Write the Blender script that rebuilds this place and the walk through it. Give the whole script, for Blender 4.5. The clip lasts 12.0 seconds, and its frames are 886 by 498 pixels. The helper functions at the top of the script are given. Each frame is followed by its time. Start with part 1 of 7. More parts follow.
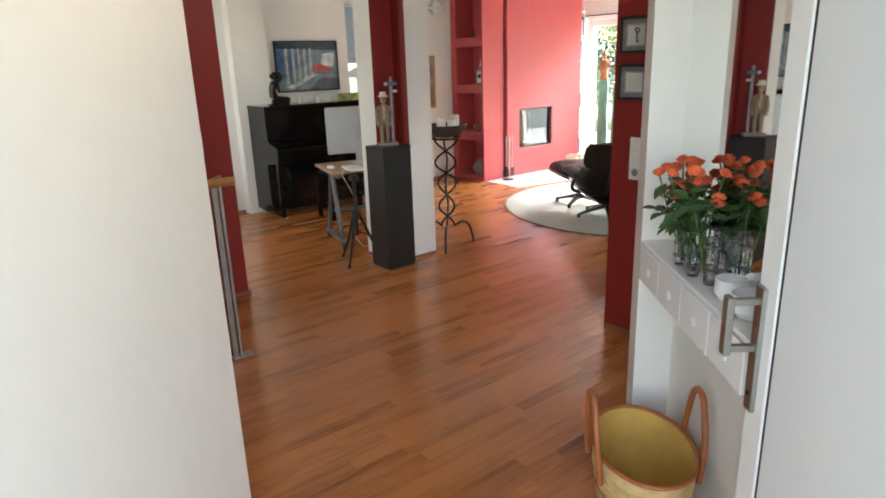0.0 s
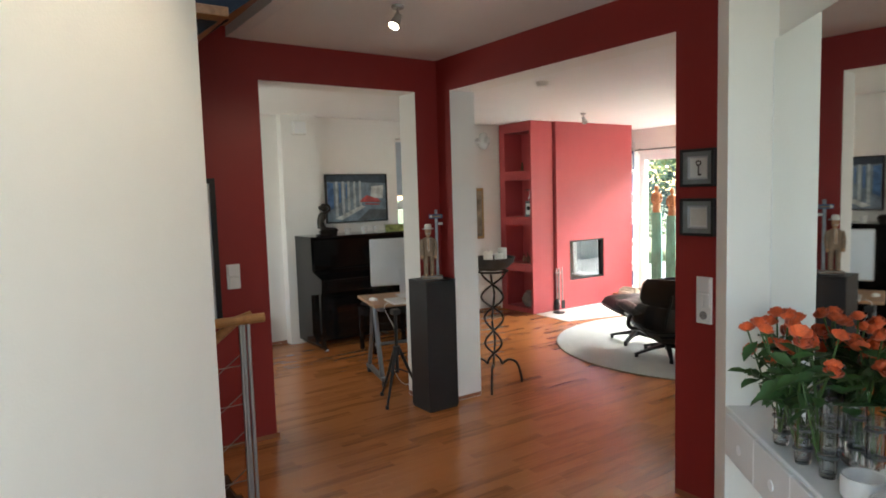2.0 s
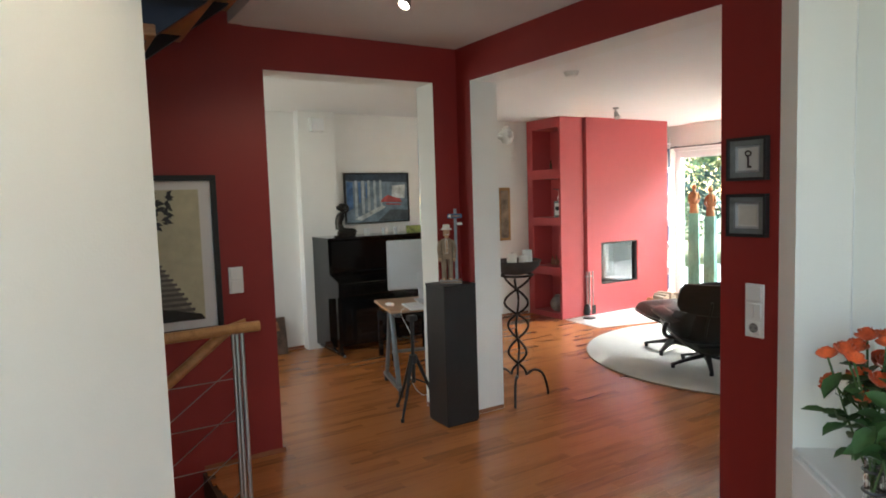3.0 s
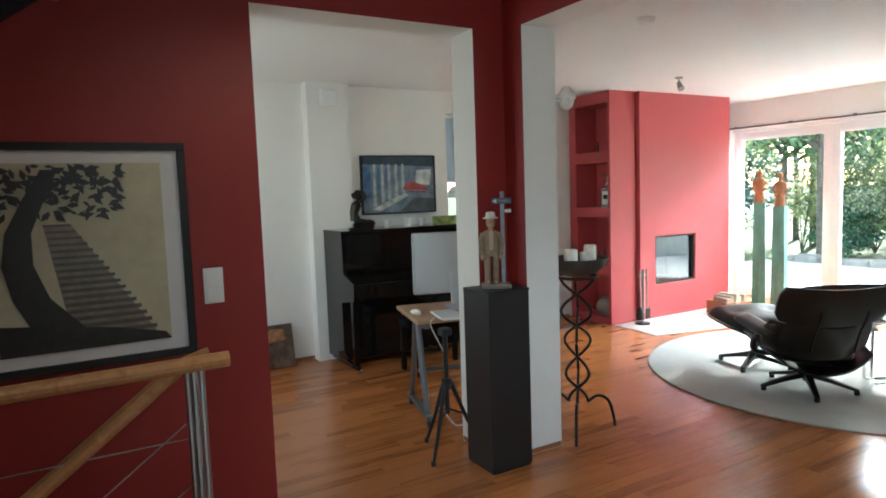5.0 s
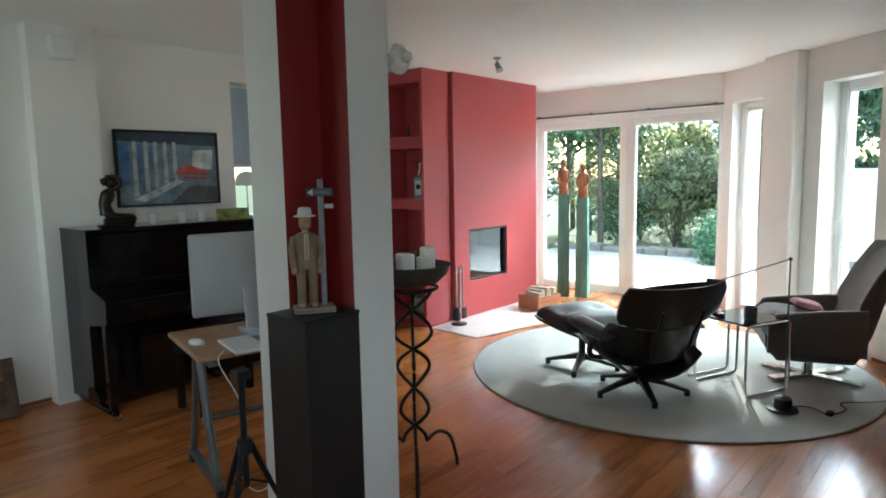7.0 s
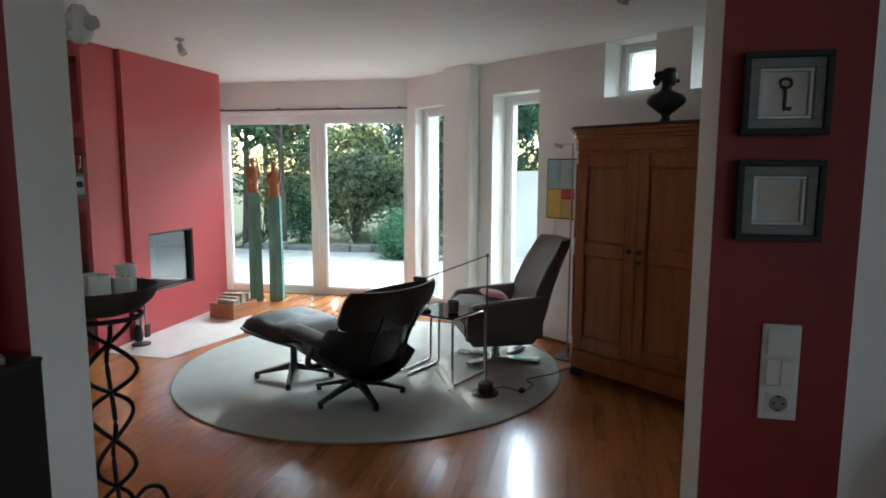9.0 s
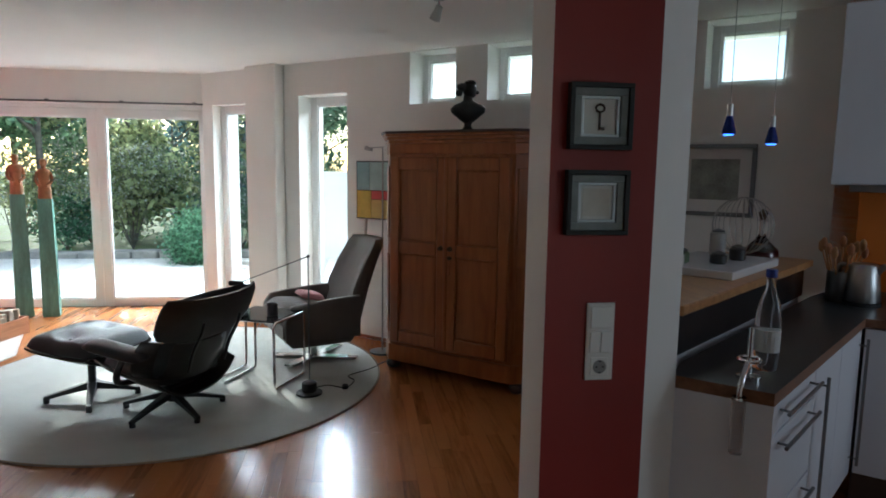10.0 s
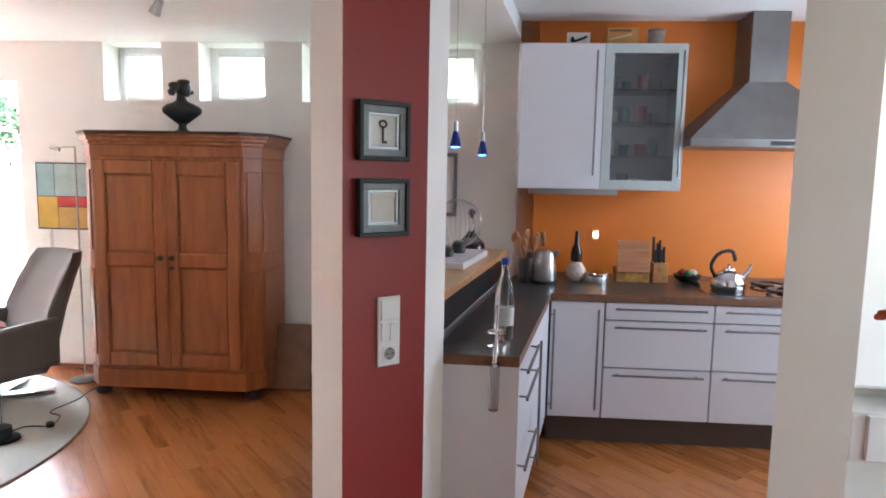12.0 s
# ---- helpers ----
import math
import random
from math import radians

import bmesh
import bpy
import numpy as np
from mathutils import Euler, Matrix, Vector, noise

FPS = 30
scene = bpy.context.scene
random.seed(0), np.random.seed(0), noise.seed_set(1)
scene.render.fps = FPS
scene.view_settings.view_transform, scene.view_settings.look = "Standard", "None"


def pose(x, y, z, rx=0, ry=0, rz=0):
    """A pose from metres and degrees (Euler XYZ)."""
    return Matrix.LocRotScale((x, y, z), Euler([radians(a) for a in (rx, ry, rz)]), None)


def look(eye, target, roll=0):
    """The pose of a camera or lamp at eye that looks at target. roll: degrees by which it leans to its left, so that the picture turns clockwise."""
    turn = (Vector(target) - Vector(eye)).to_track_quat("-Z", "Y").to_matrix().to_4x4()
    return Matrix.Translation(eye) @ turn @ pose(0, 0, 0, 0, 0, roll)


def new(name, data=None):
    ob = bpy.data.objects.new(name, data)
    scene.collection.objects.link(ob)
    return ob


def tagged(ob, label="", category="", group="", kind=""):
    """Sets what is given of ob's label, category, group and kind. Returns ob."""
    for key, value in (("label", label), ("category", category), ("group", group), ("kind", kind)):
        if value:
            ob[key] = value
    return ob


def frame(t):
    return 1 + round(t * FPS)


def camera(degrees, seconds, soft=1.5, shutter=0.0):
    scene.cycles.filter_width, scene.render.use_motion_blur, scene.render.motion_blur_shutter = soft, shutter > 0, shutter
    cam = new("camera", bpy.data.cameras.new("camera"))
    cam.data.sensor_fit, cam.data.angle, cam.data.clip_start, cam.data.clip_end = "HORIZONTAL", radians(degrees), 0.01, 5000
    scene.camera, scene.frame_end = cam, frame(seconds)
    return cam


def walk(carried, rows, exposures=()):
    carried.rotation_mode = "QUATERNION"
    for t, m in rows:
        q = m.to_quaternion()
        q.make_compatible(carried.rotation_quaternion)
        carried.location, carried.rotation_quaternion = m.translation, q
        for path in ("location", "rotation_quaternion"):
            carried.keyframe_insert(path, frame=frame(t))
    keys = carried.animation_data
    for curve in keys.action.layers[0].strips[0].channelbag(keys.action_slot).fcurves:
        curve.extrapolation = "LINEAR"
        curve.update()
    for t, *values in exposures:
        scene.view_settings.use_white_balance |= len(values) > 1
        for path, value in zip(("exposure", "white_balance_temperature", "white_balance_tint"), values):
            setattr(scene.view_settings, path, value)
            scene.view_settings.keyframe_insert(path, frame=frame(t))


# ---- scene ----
cam = camera(69.8, 12.0, 1.8)
PATH = [
    (0, (-2.893, -4.143, 1.537), (-1.694, -2.647, 0.968), -1.9),
    (0.5, (-2.903, -4.132, 1.57), (-1.704, -2.585, 1.156), -1.8),
    (1, (-2.874, -4.128, 1.604), (-1.693, -2.543, 1.298), -1.7),
    (1.5, (-2.812, -4.072, 1.563), (-1.654, -2.455, 1.352), -1.7),
    (2, (-2.693, -3.931, 1.546), (-1.562, -2.291, 1.372), -1.7),
    (2.5, (-2.607, -3.834, 1.534), (-1.513, -2.168, 1.371), -1.8),
    (3, (-2.451, -3.713, 1.517), (-1.4, -2.019, 1.352), -1.8),
    (3.5, (-2.299, -3.537, 1.516), (-1.309, -1.807, 1.352), -1.8),
    (3.7, (-2.234, -3.446, 1.509), (-1.283, -1.695, 1.344), -1.8),
    (5.3, (-1.974, -2.734, 1.436), (-0.939, -1.034, 1.245), -1.9),
    (5.5, (-1.901, -2.678, 1.452), (-0.832, -0.999, 1.249), -1.7),
    (6, (-1.829, -2.474, 1.453), (-0.653, -0.871, 1.233), -1.4),
    (6.5, (-1.752, -2.227, 1.443), (-0.388, -0.782, 1.216), -1.2),
    (6.7, (-1.705, -2.141, 1.44), (-0.267, -0.77, 1.21), -1.1),
    (8.3, (-1.529, -1.88, 1.461), (0.213, -0.928, 1.211), -0.5),
    (8.5, (-1.533, -1.804, 1.458), (0.3, -1.043, 1.209), -0.2),
    (9, (-1.535, -1.72, 1.469), (0.408, -1.32, 1.215), 0.2),
    (9.5, (-1.613, -1.618, 1.462), (0.371, -1.579, 1.215), 0.6),
    (10, (-1.678, -1.52, 1.484), (0.289, -1.78, 1.235), 0.8),
    (10.5, (-1.704, -1.39, 1.507), (0.199, -1.955, 1.262), 0.9),
    (11, (-1.713, -1.257, 1.5), (0.073, -2.125, 1.258), 1.1),
    (11.5, (-1.704, -1.198, 1.494), (-0.006, -2.228, 1.26), 1.1),
    (12, (-1.697, -1.169, 1.499), (-0.089, -2.336, 1.271), 1.1),
]
walk(cam, [(t, look(eye, target, roll)) for t, eye, target, roll in PATH], [(0, 2.5, 6600, 9), (1.5, 2.1, 6500, 8), (2.5, 2.1, 6400, 6), (3.5, 2.2, 6300, 4), (5.5, 2.05, 5750, 0), (6.5, 1.75, 5700, -2), (8.5, 0.75, 5700, -1), (9.5, 0.75, 5700, 0), (10.5, 1.5, 5750, 4), (11.2, 2.25, 5850, 7), (12, 3.15, 5950, 9)])

# ---------------- light ----------------
SUN_DIR = Vector((0.83, 0.36, 0.43)).normalized()
world = bpy.data.worlds.new("sky")
scene.world = world
world.use_nodes = True
wn = world.node_tree
sky = wn.nodes.new("ShaderNodeTexSky")
sky.sky_type, sky.sun_disc = "NISHITA", False
sky.sun_elevation, sky.sun_rotation = math.asin(SUN_DIR.z), math.atan2(SUN_DIR.x, SUN_DIR.y)
wn.links.new(sky.outputs[0], wn.nodes["Background"].inputs[0])
wn.nodes["Background"].inputs[1].default_value = 0.15
sun = new("sun", bpy.data.lights.new("sun", "SUN"))
sun.data.energy, sun.data.angle, sun.data.color = 5.0, radians(0.6), (1.0, 0.93, 0.82)
sun.matrix_world = look(SUN_DIR * 20, (0, 0, 0))


def area_lamp(name, m, sx, sy, watts, colour=(1, 1, 1)):
    lamp = new(name, bpy.data.lights.new(name, "AREA"))
    lamp.data.shape, lamp.data.size, lamp.data.size_y = "RECTANGLE", sx, sy
    lamp.data.energy, lamp.data.color = watts, colour
    lamp.matrix_world = m
    return lamp


def spot_lamp(name, eye, target, watts, cone, colour=(1, 0.82, 0.6), radius=0.03):
    lamp = new(name, bpy.data.lights.new(name, "SPOT"))
    lamp.data.energy, lamp.data.color, lamp.data.spot_size = watts, colour, radians(cone)
    lamp.data.spot_blend, lamp.data.shadow_soft_size = 0.6, radius
    lamp.matrix_world = look(eye, target)
    return lamp


# area lamps added to stand in for the sky's light: on the garden side, on the high windows, at the entrance, in the
# piano room's added west opening and at the unseen kitchen window
area_lamp("sky_stand_in", look((8.0, 0.5, 3.6), (2.5, 0.6, 0.9)), 5.2, 1.5, 400, (0.93, 0.97, 1.0))
area_lamp("sky_stand_in", look((4.55, -3.50, 3.15), (1.6, -1.0, 1.2)), 3.6, 1.0, 110, (0.93, 0.97, 1.0))
area_lamp("sky_stand_in", look((-3.0, -4.9, 1.4), (-1.2, -3.1, 1.1)), 1.3, 1.9, 5, (0.97, 0.98, 1.0))
area_lamp("sky_stand_in", look((-2.36, 1.5, 1.5), (1.0, 1.7, 1.1)), 1.3, 1.2, 3.2, (1.0, 0.98, 0.94))
area_lamp("sky_stand_in", look((-0.75, -5.2, 1.6), (0.5, -3.8, 0.9)), 1.2, 1.1, 5, (0.80, 0.88, 1.0))

# ---------------- materials ----------------
def nodes_of(name):
    m = bpy.data.materials.new(name)
    m.use_nodes = True
    return m, m.node_tree.nodes, m.node_tree.links, m.node_tree.nodes["Principled BSDF"]


def mat(name, colour, rough=0.5, metal=0.0, vary=0.12, scale=6.0, bump=0.0, bump_scale=120.0, coat=0.0, stretch=(1, 1, 1), spec=0.5, sheen=0.0):
    """A surface with colour drift at two scales, uneven gloss and fine relief."""
    m, n, l, b = nodes_of(name)
    co = n.new("ShaderNodeTexCoord")
    mp = n.new("ShaderNodeMapping")
    mp.inputs["Scale"].default_value = stretch
    l.new(co.outputs["Object"], mp.inputs[0])
    big, fine = n.new("ShaderNodeTexNoise"), n.new("ShaderNodeTexNoise")
    big.inputs["Scale"].default_value, big.inputs["Detail"].default_value = scale, 4
    fine.inputs["Scale"].default_value, fine.inputs["Detail"].default_value = scale * 9, 5
    l.new(mp.outputs[0], big.inputs[0])
    l.new(mp.outputs[0], fine.inputs[0])
    add = n.new("ShaderNodeMath")
    add.operation = "MULTIPLY_ADD"
    add.inputs[1].default_value = 0.4
    l.new(fine.outputs[0], add.inputs[0])
    l.new(big.outputs[0], add.inputs[2])
    ramp = n.new("ShaderNodeValToRGB")
    lo = [c * (1 - vary) for c in colour[:3]]
    hi = [min(1, c * (1 + vary)) for c in colour[:3]]
    ramp.color_ramp.elements[0].position, ramp.color_ramp.elements[1].position = 0.45, 0.95
    ramp.color_ramp.elements[0].color, ramp.color_ramp.elements[1].color = (*lo, 1), (*hi, 1)
    l.new(add.outputs[0], ramp.inputs[0])
    l.new(ramp.outputs[0], b.inputs["Base Color"])
    rr = n.new("ShaderNodeMapRange")
    rr.inputs[3].default_value, rr.inputs[4].default_value = max(0.02, rough * 0.85), min(1, rough * 1.15)
    l.new(big.outputs[0], rr.inputs[0])
    l.new(rr.outputs[0], b.inputs["Roughness"])
    b.inputs["Metallic"].default_value = metal
    b.inputs["Coat Weight"].default_value = coat
    b.inputs["Specular IOR Level"].default_value = spec
    b.inputs["Sheen Weight"].default_value = sheen
    if bump:
        bn, bu = n.new("ShaderNodeTexNoise"), n.new("ShaderNodeBump")
        bn.inputs["Scale"].default_value, bn.inputs["Detail"].default_value = bump_scale, 3
        l.new(mp.outputs[0], bn.inputs[0])
        bu.inputs["Strength"].default_value, bu.inputs["Distance"].default_value = bump, 0.004
        l.new(bn.outputs[0], bu.inputs["Height"])
        l.new(bu.outputs[0], b.inputs["Normal"])
    return m


def wood(name, dark, light, rough=0.4, along=(1, 12, 12), scale=3.0, coat=0.0, per_piece=0.0, bump=0.08):
    """Wood with drawn-out grain; per_piece: how much whole boards differ."""
    m, n, l, b = nodes_of(name)
    co, mp = n.new("ShaderNodeTexCoord"), n.new("ShaderNodeMapping")
    mp.inputs["Scale"].default_value = along
    l.new(co.outputs["Object"], mp.inputs[0])
    info = n.new("ShaderNodeObjectInfo")
    geo = n.new("ShaderNodeNewGeometry")
    both = n.new("ShaderNodeMath")
    l.new(info.outputs["Random"], both.inputs[0])
    l.new(geo.outputs["Random Per Island"], both.inputs[1])
    shift = n.new("ShaderNodeVectorMath")
    shift.operation = "ADD"
    mul = n.new("ShaderNodeMath")
    mul.operation, mul.inputs[1].default_value = "MULTIPLY", 37.0
    l.new(both.outputs[0], mul.inputs[0])
    l.new(mp.outputs[0], shift.inputs[0])
    l.new(mul.outputs[0], shift.inputs[1])
    g, f = n.new("ShaderNodeTexNoise"), n.new("ShaderNodeTexNoise")
    g.inputs["Scale"].default_value, g.inputs["Detail"].default_value, g.inputs["Distortion"].default_value = scale, 6, 0.6
    f.inputs["Scale"].default_value, f.inputs["Detail"].default_value = scale * 7, 4
    l.new(shift.outputs[0], g.inputs[0])
    l.new(shift.outputs[0], f.inputs[0])
    s = n.new("ShaderNodeMath")
    s.operation, s.inputs[1].default_value = "MULTIPLY_ADD", 0.35
    l.new(f.outputs[0], s.inputs[0])
    l.new(g.outputs[0], s.inputs[2])
    fr = n.new("ShaderNodeMath")
    fr.operation = "FRACT"
    l.new(both.outputs[0], fr.inputs[0])
    t = n.new("ShaderNodeMath")
    t.operation, t.inputs[1].default_value = "MULTIPLY_ADD", per_piece
    l.new(fr.outputs[0], t.inputs[0])
    l.new(s.outputs[0], t.inputs[2])
    r = n.new("ShaderNodeValToRGB")
    r.color_ramp.elements[0].position, r.color_ramp.elements[1].position = 0.42, 0.9 + per_piece
    r.color_ramp.elements[0].color, r.color_ramp.elements[1].color = (*dark, 1), (*light, 1)
    l.new(t.outputs[0], r.inputs[0])
    l.new(r.outputs[0], b.inputs["Base Color"])
    rr = n.new("ShaderNodeMapRange")
    rr.inputs[3].default_value, rr.inputs[4].default_value = rough * 0.8, rough * 1.25
    l.new(g.outputs[0], rr.inputs[0])
    l.new(rr.outputs[0], b.inputs["Roughness"])
    b.inputs["Coat Weight"].default_value, b.inputs["Coat Roughness"].default_value = coat, 0.12
    bu = n.new("ShaderNodeBump")
    bu.inputs["Strength"].default_value, bu.inputs["Distance"].default_value = bump, 0.003
    l.new(s.outputs[0], bu.inputs["Height"])
    l.new(bu.outputs[0], b.inputs["Normal"])
    return m


def glow(name, colour, strength):
    m, n, l, b = nodes_of(name)
    b.inputs["Base Color"].default_value = (*colour, 1)
    b.inputs["Emission Color"].default_value, b.inputs["Emission Strength"].default_value = (*colour, 1), strength
    return m


def glass(name, colour=(1, 1, 1), rough=0.0, ior=1.45):
    m, n, l, b = nodes_of(name)
    b.inputs["Base Color"].default_value, b.inputs["Roughness"].default_value = (*colour, 1), rough
    b.inputs["Transmission Weight"].default_value, b.inputs["IOR"].default_value = 1.0, ior
    return m


WHITE = mat("white_plaster", (0.82, 0.80, 0.76), 0.75, vary=0.025, scale=1.2, bump=0.12, bump_scale=160)
CEIL = mat("white_ceiling_paint", (0.84, 0.83, 0.81), 0.8, vary=0.02, scale=0.9, bump=0.06, bump_scale=140)
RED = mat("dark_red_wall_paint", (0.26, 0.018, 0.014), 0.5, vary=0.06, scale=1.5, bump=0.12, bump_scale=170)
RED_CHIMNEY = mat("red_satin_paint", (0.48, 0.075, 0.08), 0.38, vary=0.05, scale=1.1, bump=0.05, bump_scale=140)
ORANGE = mat("orange_wall_paint", (0.66, 0.185, 0.02), 0.45, vary=0.05, scale=1.5, bump=0.08)
WHITE_GLOSS = mat("white_lacquer", (0.80, 0.80, 0.80), 0.25, vary=0.02, scale=2)
PVC = mat("white_window_frame", (0.80, 0.80, 0.79), 0.35, vary=0.03, scale=3)
PLASTIC_WHITE = mat("white_plastic", (0.80, 0.79, 0.75), 0.4, vary=0.02, scale=8)
BLACK_WOOD = mat("black_stained_wood", (0.009, 0.009, 0.0095), 0.5, vary=0.2, scale=8, bump=0.15, bump_scale=60, stretch=(4, 4, 0.5))
PIANO_BLACK = mat("black_polyester_gloss", (0.005, 0.005, 0.005), 0.07, vary=0.2, scale=3, coat=0.15, spec=0.35)
BLACK_METAL = mat("black_metal", (0.015, 0.015, 0.015), 0.4, metal=0.3, vary=0.2, scale=20)
LEATHER = mat("black_leather", (0.012, 0.012, 0.013), 0.36, vary=0.3, scale=14, bump=0.35, bump_scale=220)
SHELL = wood("dark_shell_veneer", (0.008, 0.006, 0.005), (0.018, 0.012, 0.009), 0.35, coat=0.2)
STEEL = mat("brushed_steel", (0.42, 0.42, 0.41), 0.32, metal=1, vary=0.1, scale=10)
CHROME = mat("chrome", (0.75, 0.75, 0.75), 0.08, metal=1, vary=0.05, scale=10)
HOOD_STEEL = mat("dull_brushed_steel", (0.24, 0.235, 0.23), 0.4, metal=0.9, vary=0.1, scale=8)
BAR_STEEL = mat("satin_bar_steel", (0.22, 0.22, 0.225), 0.35, metal=0.9, vary=0.08, scale=10)
GREY_METAL = mat("grey_metal", (0.15, 0.155, 0.16), 0.4, metal=0.6, vary=0.1, scale=12)
ALU = mat("aluminium", (0.50, 0.51, 0.53), 0.35, metal=0.5, vary=0.04, scale=4)
IRON = mat("dark_wrought_iron", (0.03, 0.022, 0.018), 0.5, metal=0.6, vary=0.35, scale=25, bump=0.3)
RUG = mat("pale_grey_wool", (0.50, 0.50, 0.45), 0.95, vary=0.08, scale=5, bump=0.9, bump_scale=420, sheen=0.3)
RUG_EDGE = mat("rug_binding", (0.30, 0.22, 0.15), 0.9, vary=0.15, scale=30)
STONE = mat("pale_hearth_stone", (0.62, 0.57, 0.52), 0.4, vary=0.08, scale=7, bump=0.08)
FABRIC = mat("taupe_upholstery", (0.13, 0.11, 0.095), 0.85, vary=0.1, scale=20, bump=0.6, bump_scale=500, sheen=0.3)
PANE = glass("window_pane", (0.97, 0.99, 0.98), 0.0, 1.08)
CLEAR = glass("clear_glass", (0.97, 0.98, 0.98), 0.02)
MIRROR = mat("mirror_silver", (0.90, 0.91, 0.90), 0.015, metal=1, vary=0.01, scale=1)
PARQUET = wood("cherry_parquet", (0.155, 0.044, 0.012), (0.42, 0.152, 0.043), 0.22, along=(1.2, 14, 14), scale=2.2, coat=0.15, per_piece=0.5, bump=0.03)
SKIRT = wood("cherry_skirting", (0.22, 0.075, 0.03), (0.36, 0.14, 0.06), 0.35, along=(2, 2, 10))
ARMOIRE = wood("cherry_cabinet_wood", (0.25, 0.070, 0.016), (0.40, 0.130, 0.032), 0.34, along=(9, 9, 1), scale=2.0, coat=0.15)
ARMOIRE_DARK = wood("dark_cornice_wood", (0.03, 0.015, 0.01), (0.07, 0.03, 0.02), 0.45)
BEECH = wood("beech_wood", (0.34, 0.15, 0.05), (0.55, 0.28, 0.11), 0.35, along=(10, 2, 10))
BAR_TOP = wood("oiled_bar_wood", (0.36, 0.17, 0.06), (0.58, 0.31, 0.13), 0.35, along=(2, 10, 10), coat=0.1)
GROUND = mat("grass_ground", (0.07, 0.12, 0.03), 0.95, vary=0.5, scale=2, bump=0.8, bump_scale=30)
PAVING = mat("pale_patio_stone", (0.60, 0.57, 0.53), 0.85, vary=0.15, scale=4, bump=0.3)


# ---------------- mesh helpers ----------------
def B():
    return bmesh.new()


def link(name, bm, materials, parent=None, label="", smooth=None):
    me = bpy.data.meshes.new(name)
    bmesh.ops.recalc_face_normals(bm, faces=bm.faces)
    bm.to_mesh(me)
    bm.free()
    for m in materials if isinstance(materials, (list, tuple)) else [materials]:
        me.materials.append(m)
    if smooth is not None:
        me.shade_smooth()
        me.set_sharp_from_angle(angle=radians(smooth))
    ob = new(name, me)
    if parent is not None:
        ob.parent = parent
    if label:
        ob["label"] = label
    return ob


def part(name, bm, material, parent, label="", smooth=None):
    return link(name, bm, material, parent, label, smooth)


def thing(name, x, y, z=0.0, rz=0.0, label="", category="", group="", kind=""):
    ob = new(name)
    ob.matrix_basis = pose(x, y, z, 0, 0, rz)
    ob.empty_display_size = 0.1
    return tagged(ob, label, category, group, kind)


def solid(bm, verts, bevel=0.0, seg=1):
    if bevel:
        edges = list({e for v in verts for e in v.link_edges})
        bmesh.ops.bevel(bm, geom=edges, offset=bevel, segments=seg, affect="EDGES", profile=0.5, clamp_overlap=True)


def box(bm, x0, y0, z0, x1, y1, z1, bevel=0.0, seg=1, m=None):
    c = Matrix.Translation(((x0 + x1) / 2, (y0 + y1) / 2, (z0 + z1) / 2)) @ Matrix.Diagonal((abs(x1 - x0), abs(y1 - y0), abs(z1 - z0), 1))
    r = bmesh.ops.create_cube(bm, size=1, matrix=(m @ c) if m else c)
    solid(bm, r["verts"], bevel, seg)
    return bm


def prism(bm, pts, z0, z1, bevel=0.0, m=None):
    lo = [bm.verts.new((x, y, z0)) for x, y in pts]
    hi = [bm.verts.new((x, y, z1)) for x, y in pts]
    bm.faces.new(lo[::-1])
    bm.faces.new(hi)
    k = len(pts)
    for i in range(k):
        bm.faces.new((lo[i], lo[(i + 1) % k], hi[(i + 1) % k], hi[i]))
    if m:
        bmesh.ops.transform(bm, matrix=m, verts=lo + hi)
    solid(bm, lo + hi, bevel)
    return bm


def cyl(bm, p0, p1, r0, r1=None, seg=16, caps=True):
    p0, p1 = Vector(p0), Vector(p1)
    r1 = r0 if r1 is None else r1
    d = p1 - p0
    m = Matrix.Translation((p0 + p1) / 2) @ d.to_track_quat("Z", "Y").to_matrix().to_4x4()
    bmesh.ops.create_cone(bm, cap_ends=caps, segments=seg, radius1=r0, radius2=r1, depth=d.length, matrix=m)
    return bm


def lathe(bm, prof, seg=24, m=None):
    """prof: (radius, z) from bottom to top, turned about z."""
    rings, made = [], []
    for r, z in prof:
        ring = [bm.verts.new((max(r, 1e-4) * math.cos(2 * math.pi * i / seg), max(r, 1e-4) * math.sin(2 * math.pi * i / seg), z)) for i in range(seg)]
        rings.append(ring)
        made += ring
    for a, b in zip(rings, rings[1:]):
        for i in range(seg):
            bm.faces.new((a[i], a[(i + 1) % seg], b[(i + 1) % seg], b[i]))
    bm.faces.new(rings[0][::-1])
    bm.faces.new(rings[-1])
    if m:
        bmesh.ops.transform(bm, matrix=m, verts=made)
    return bm


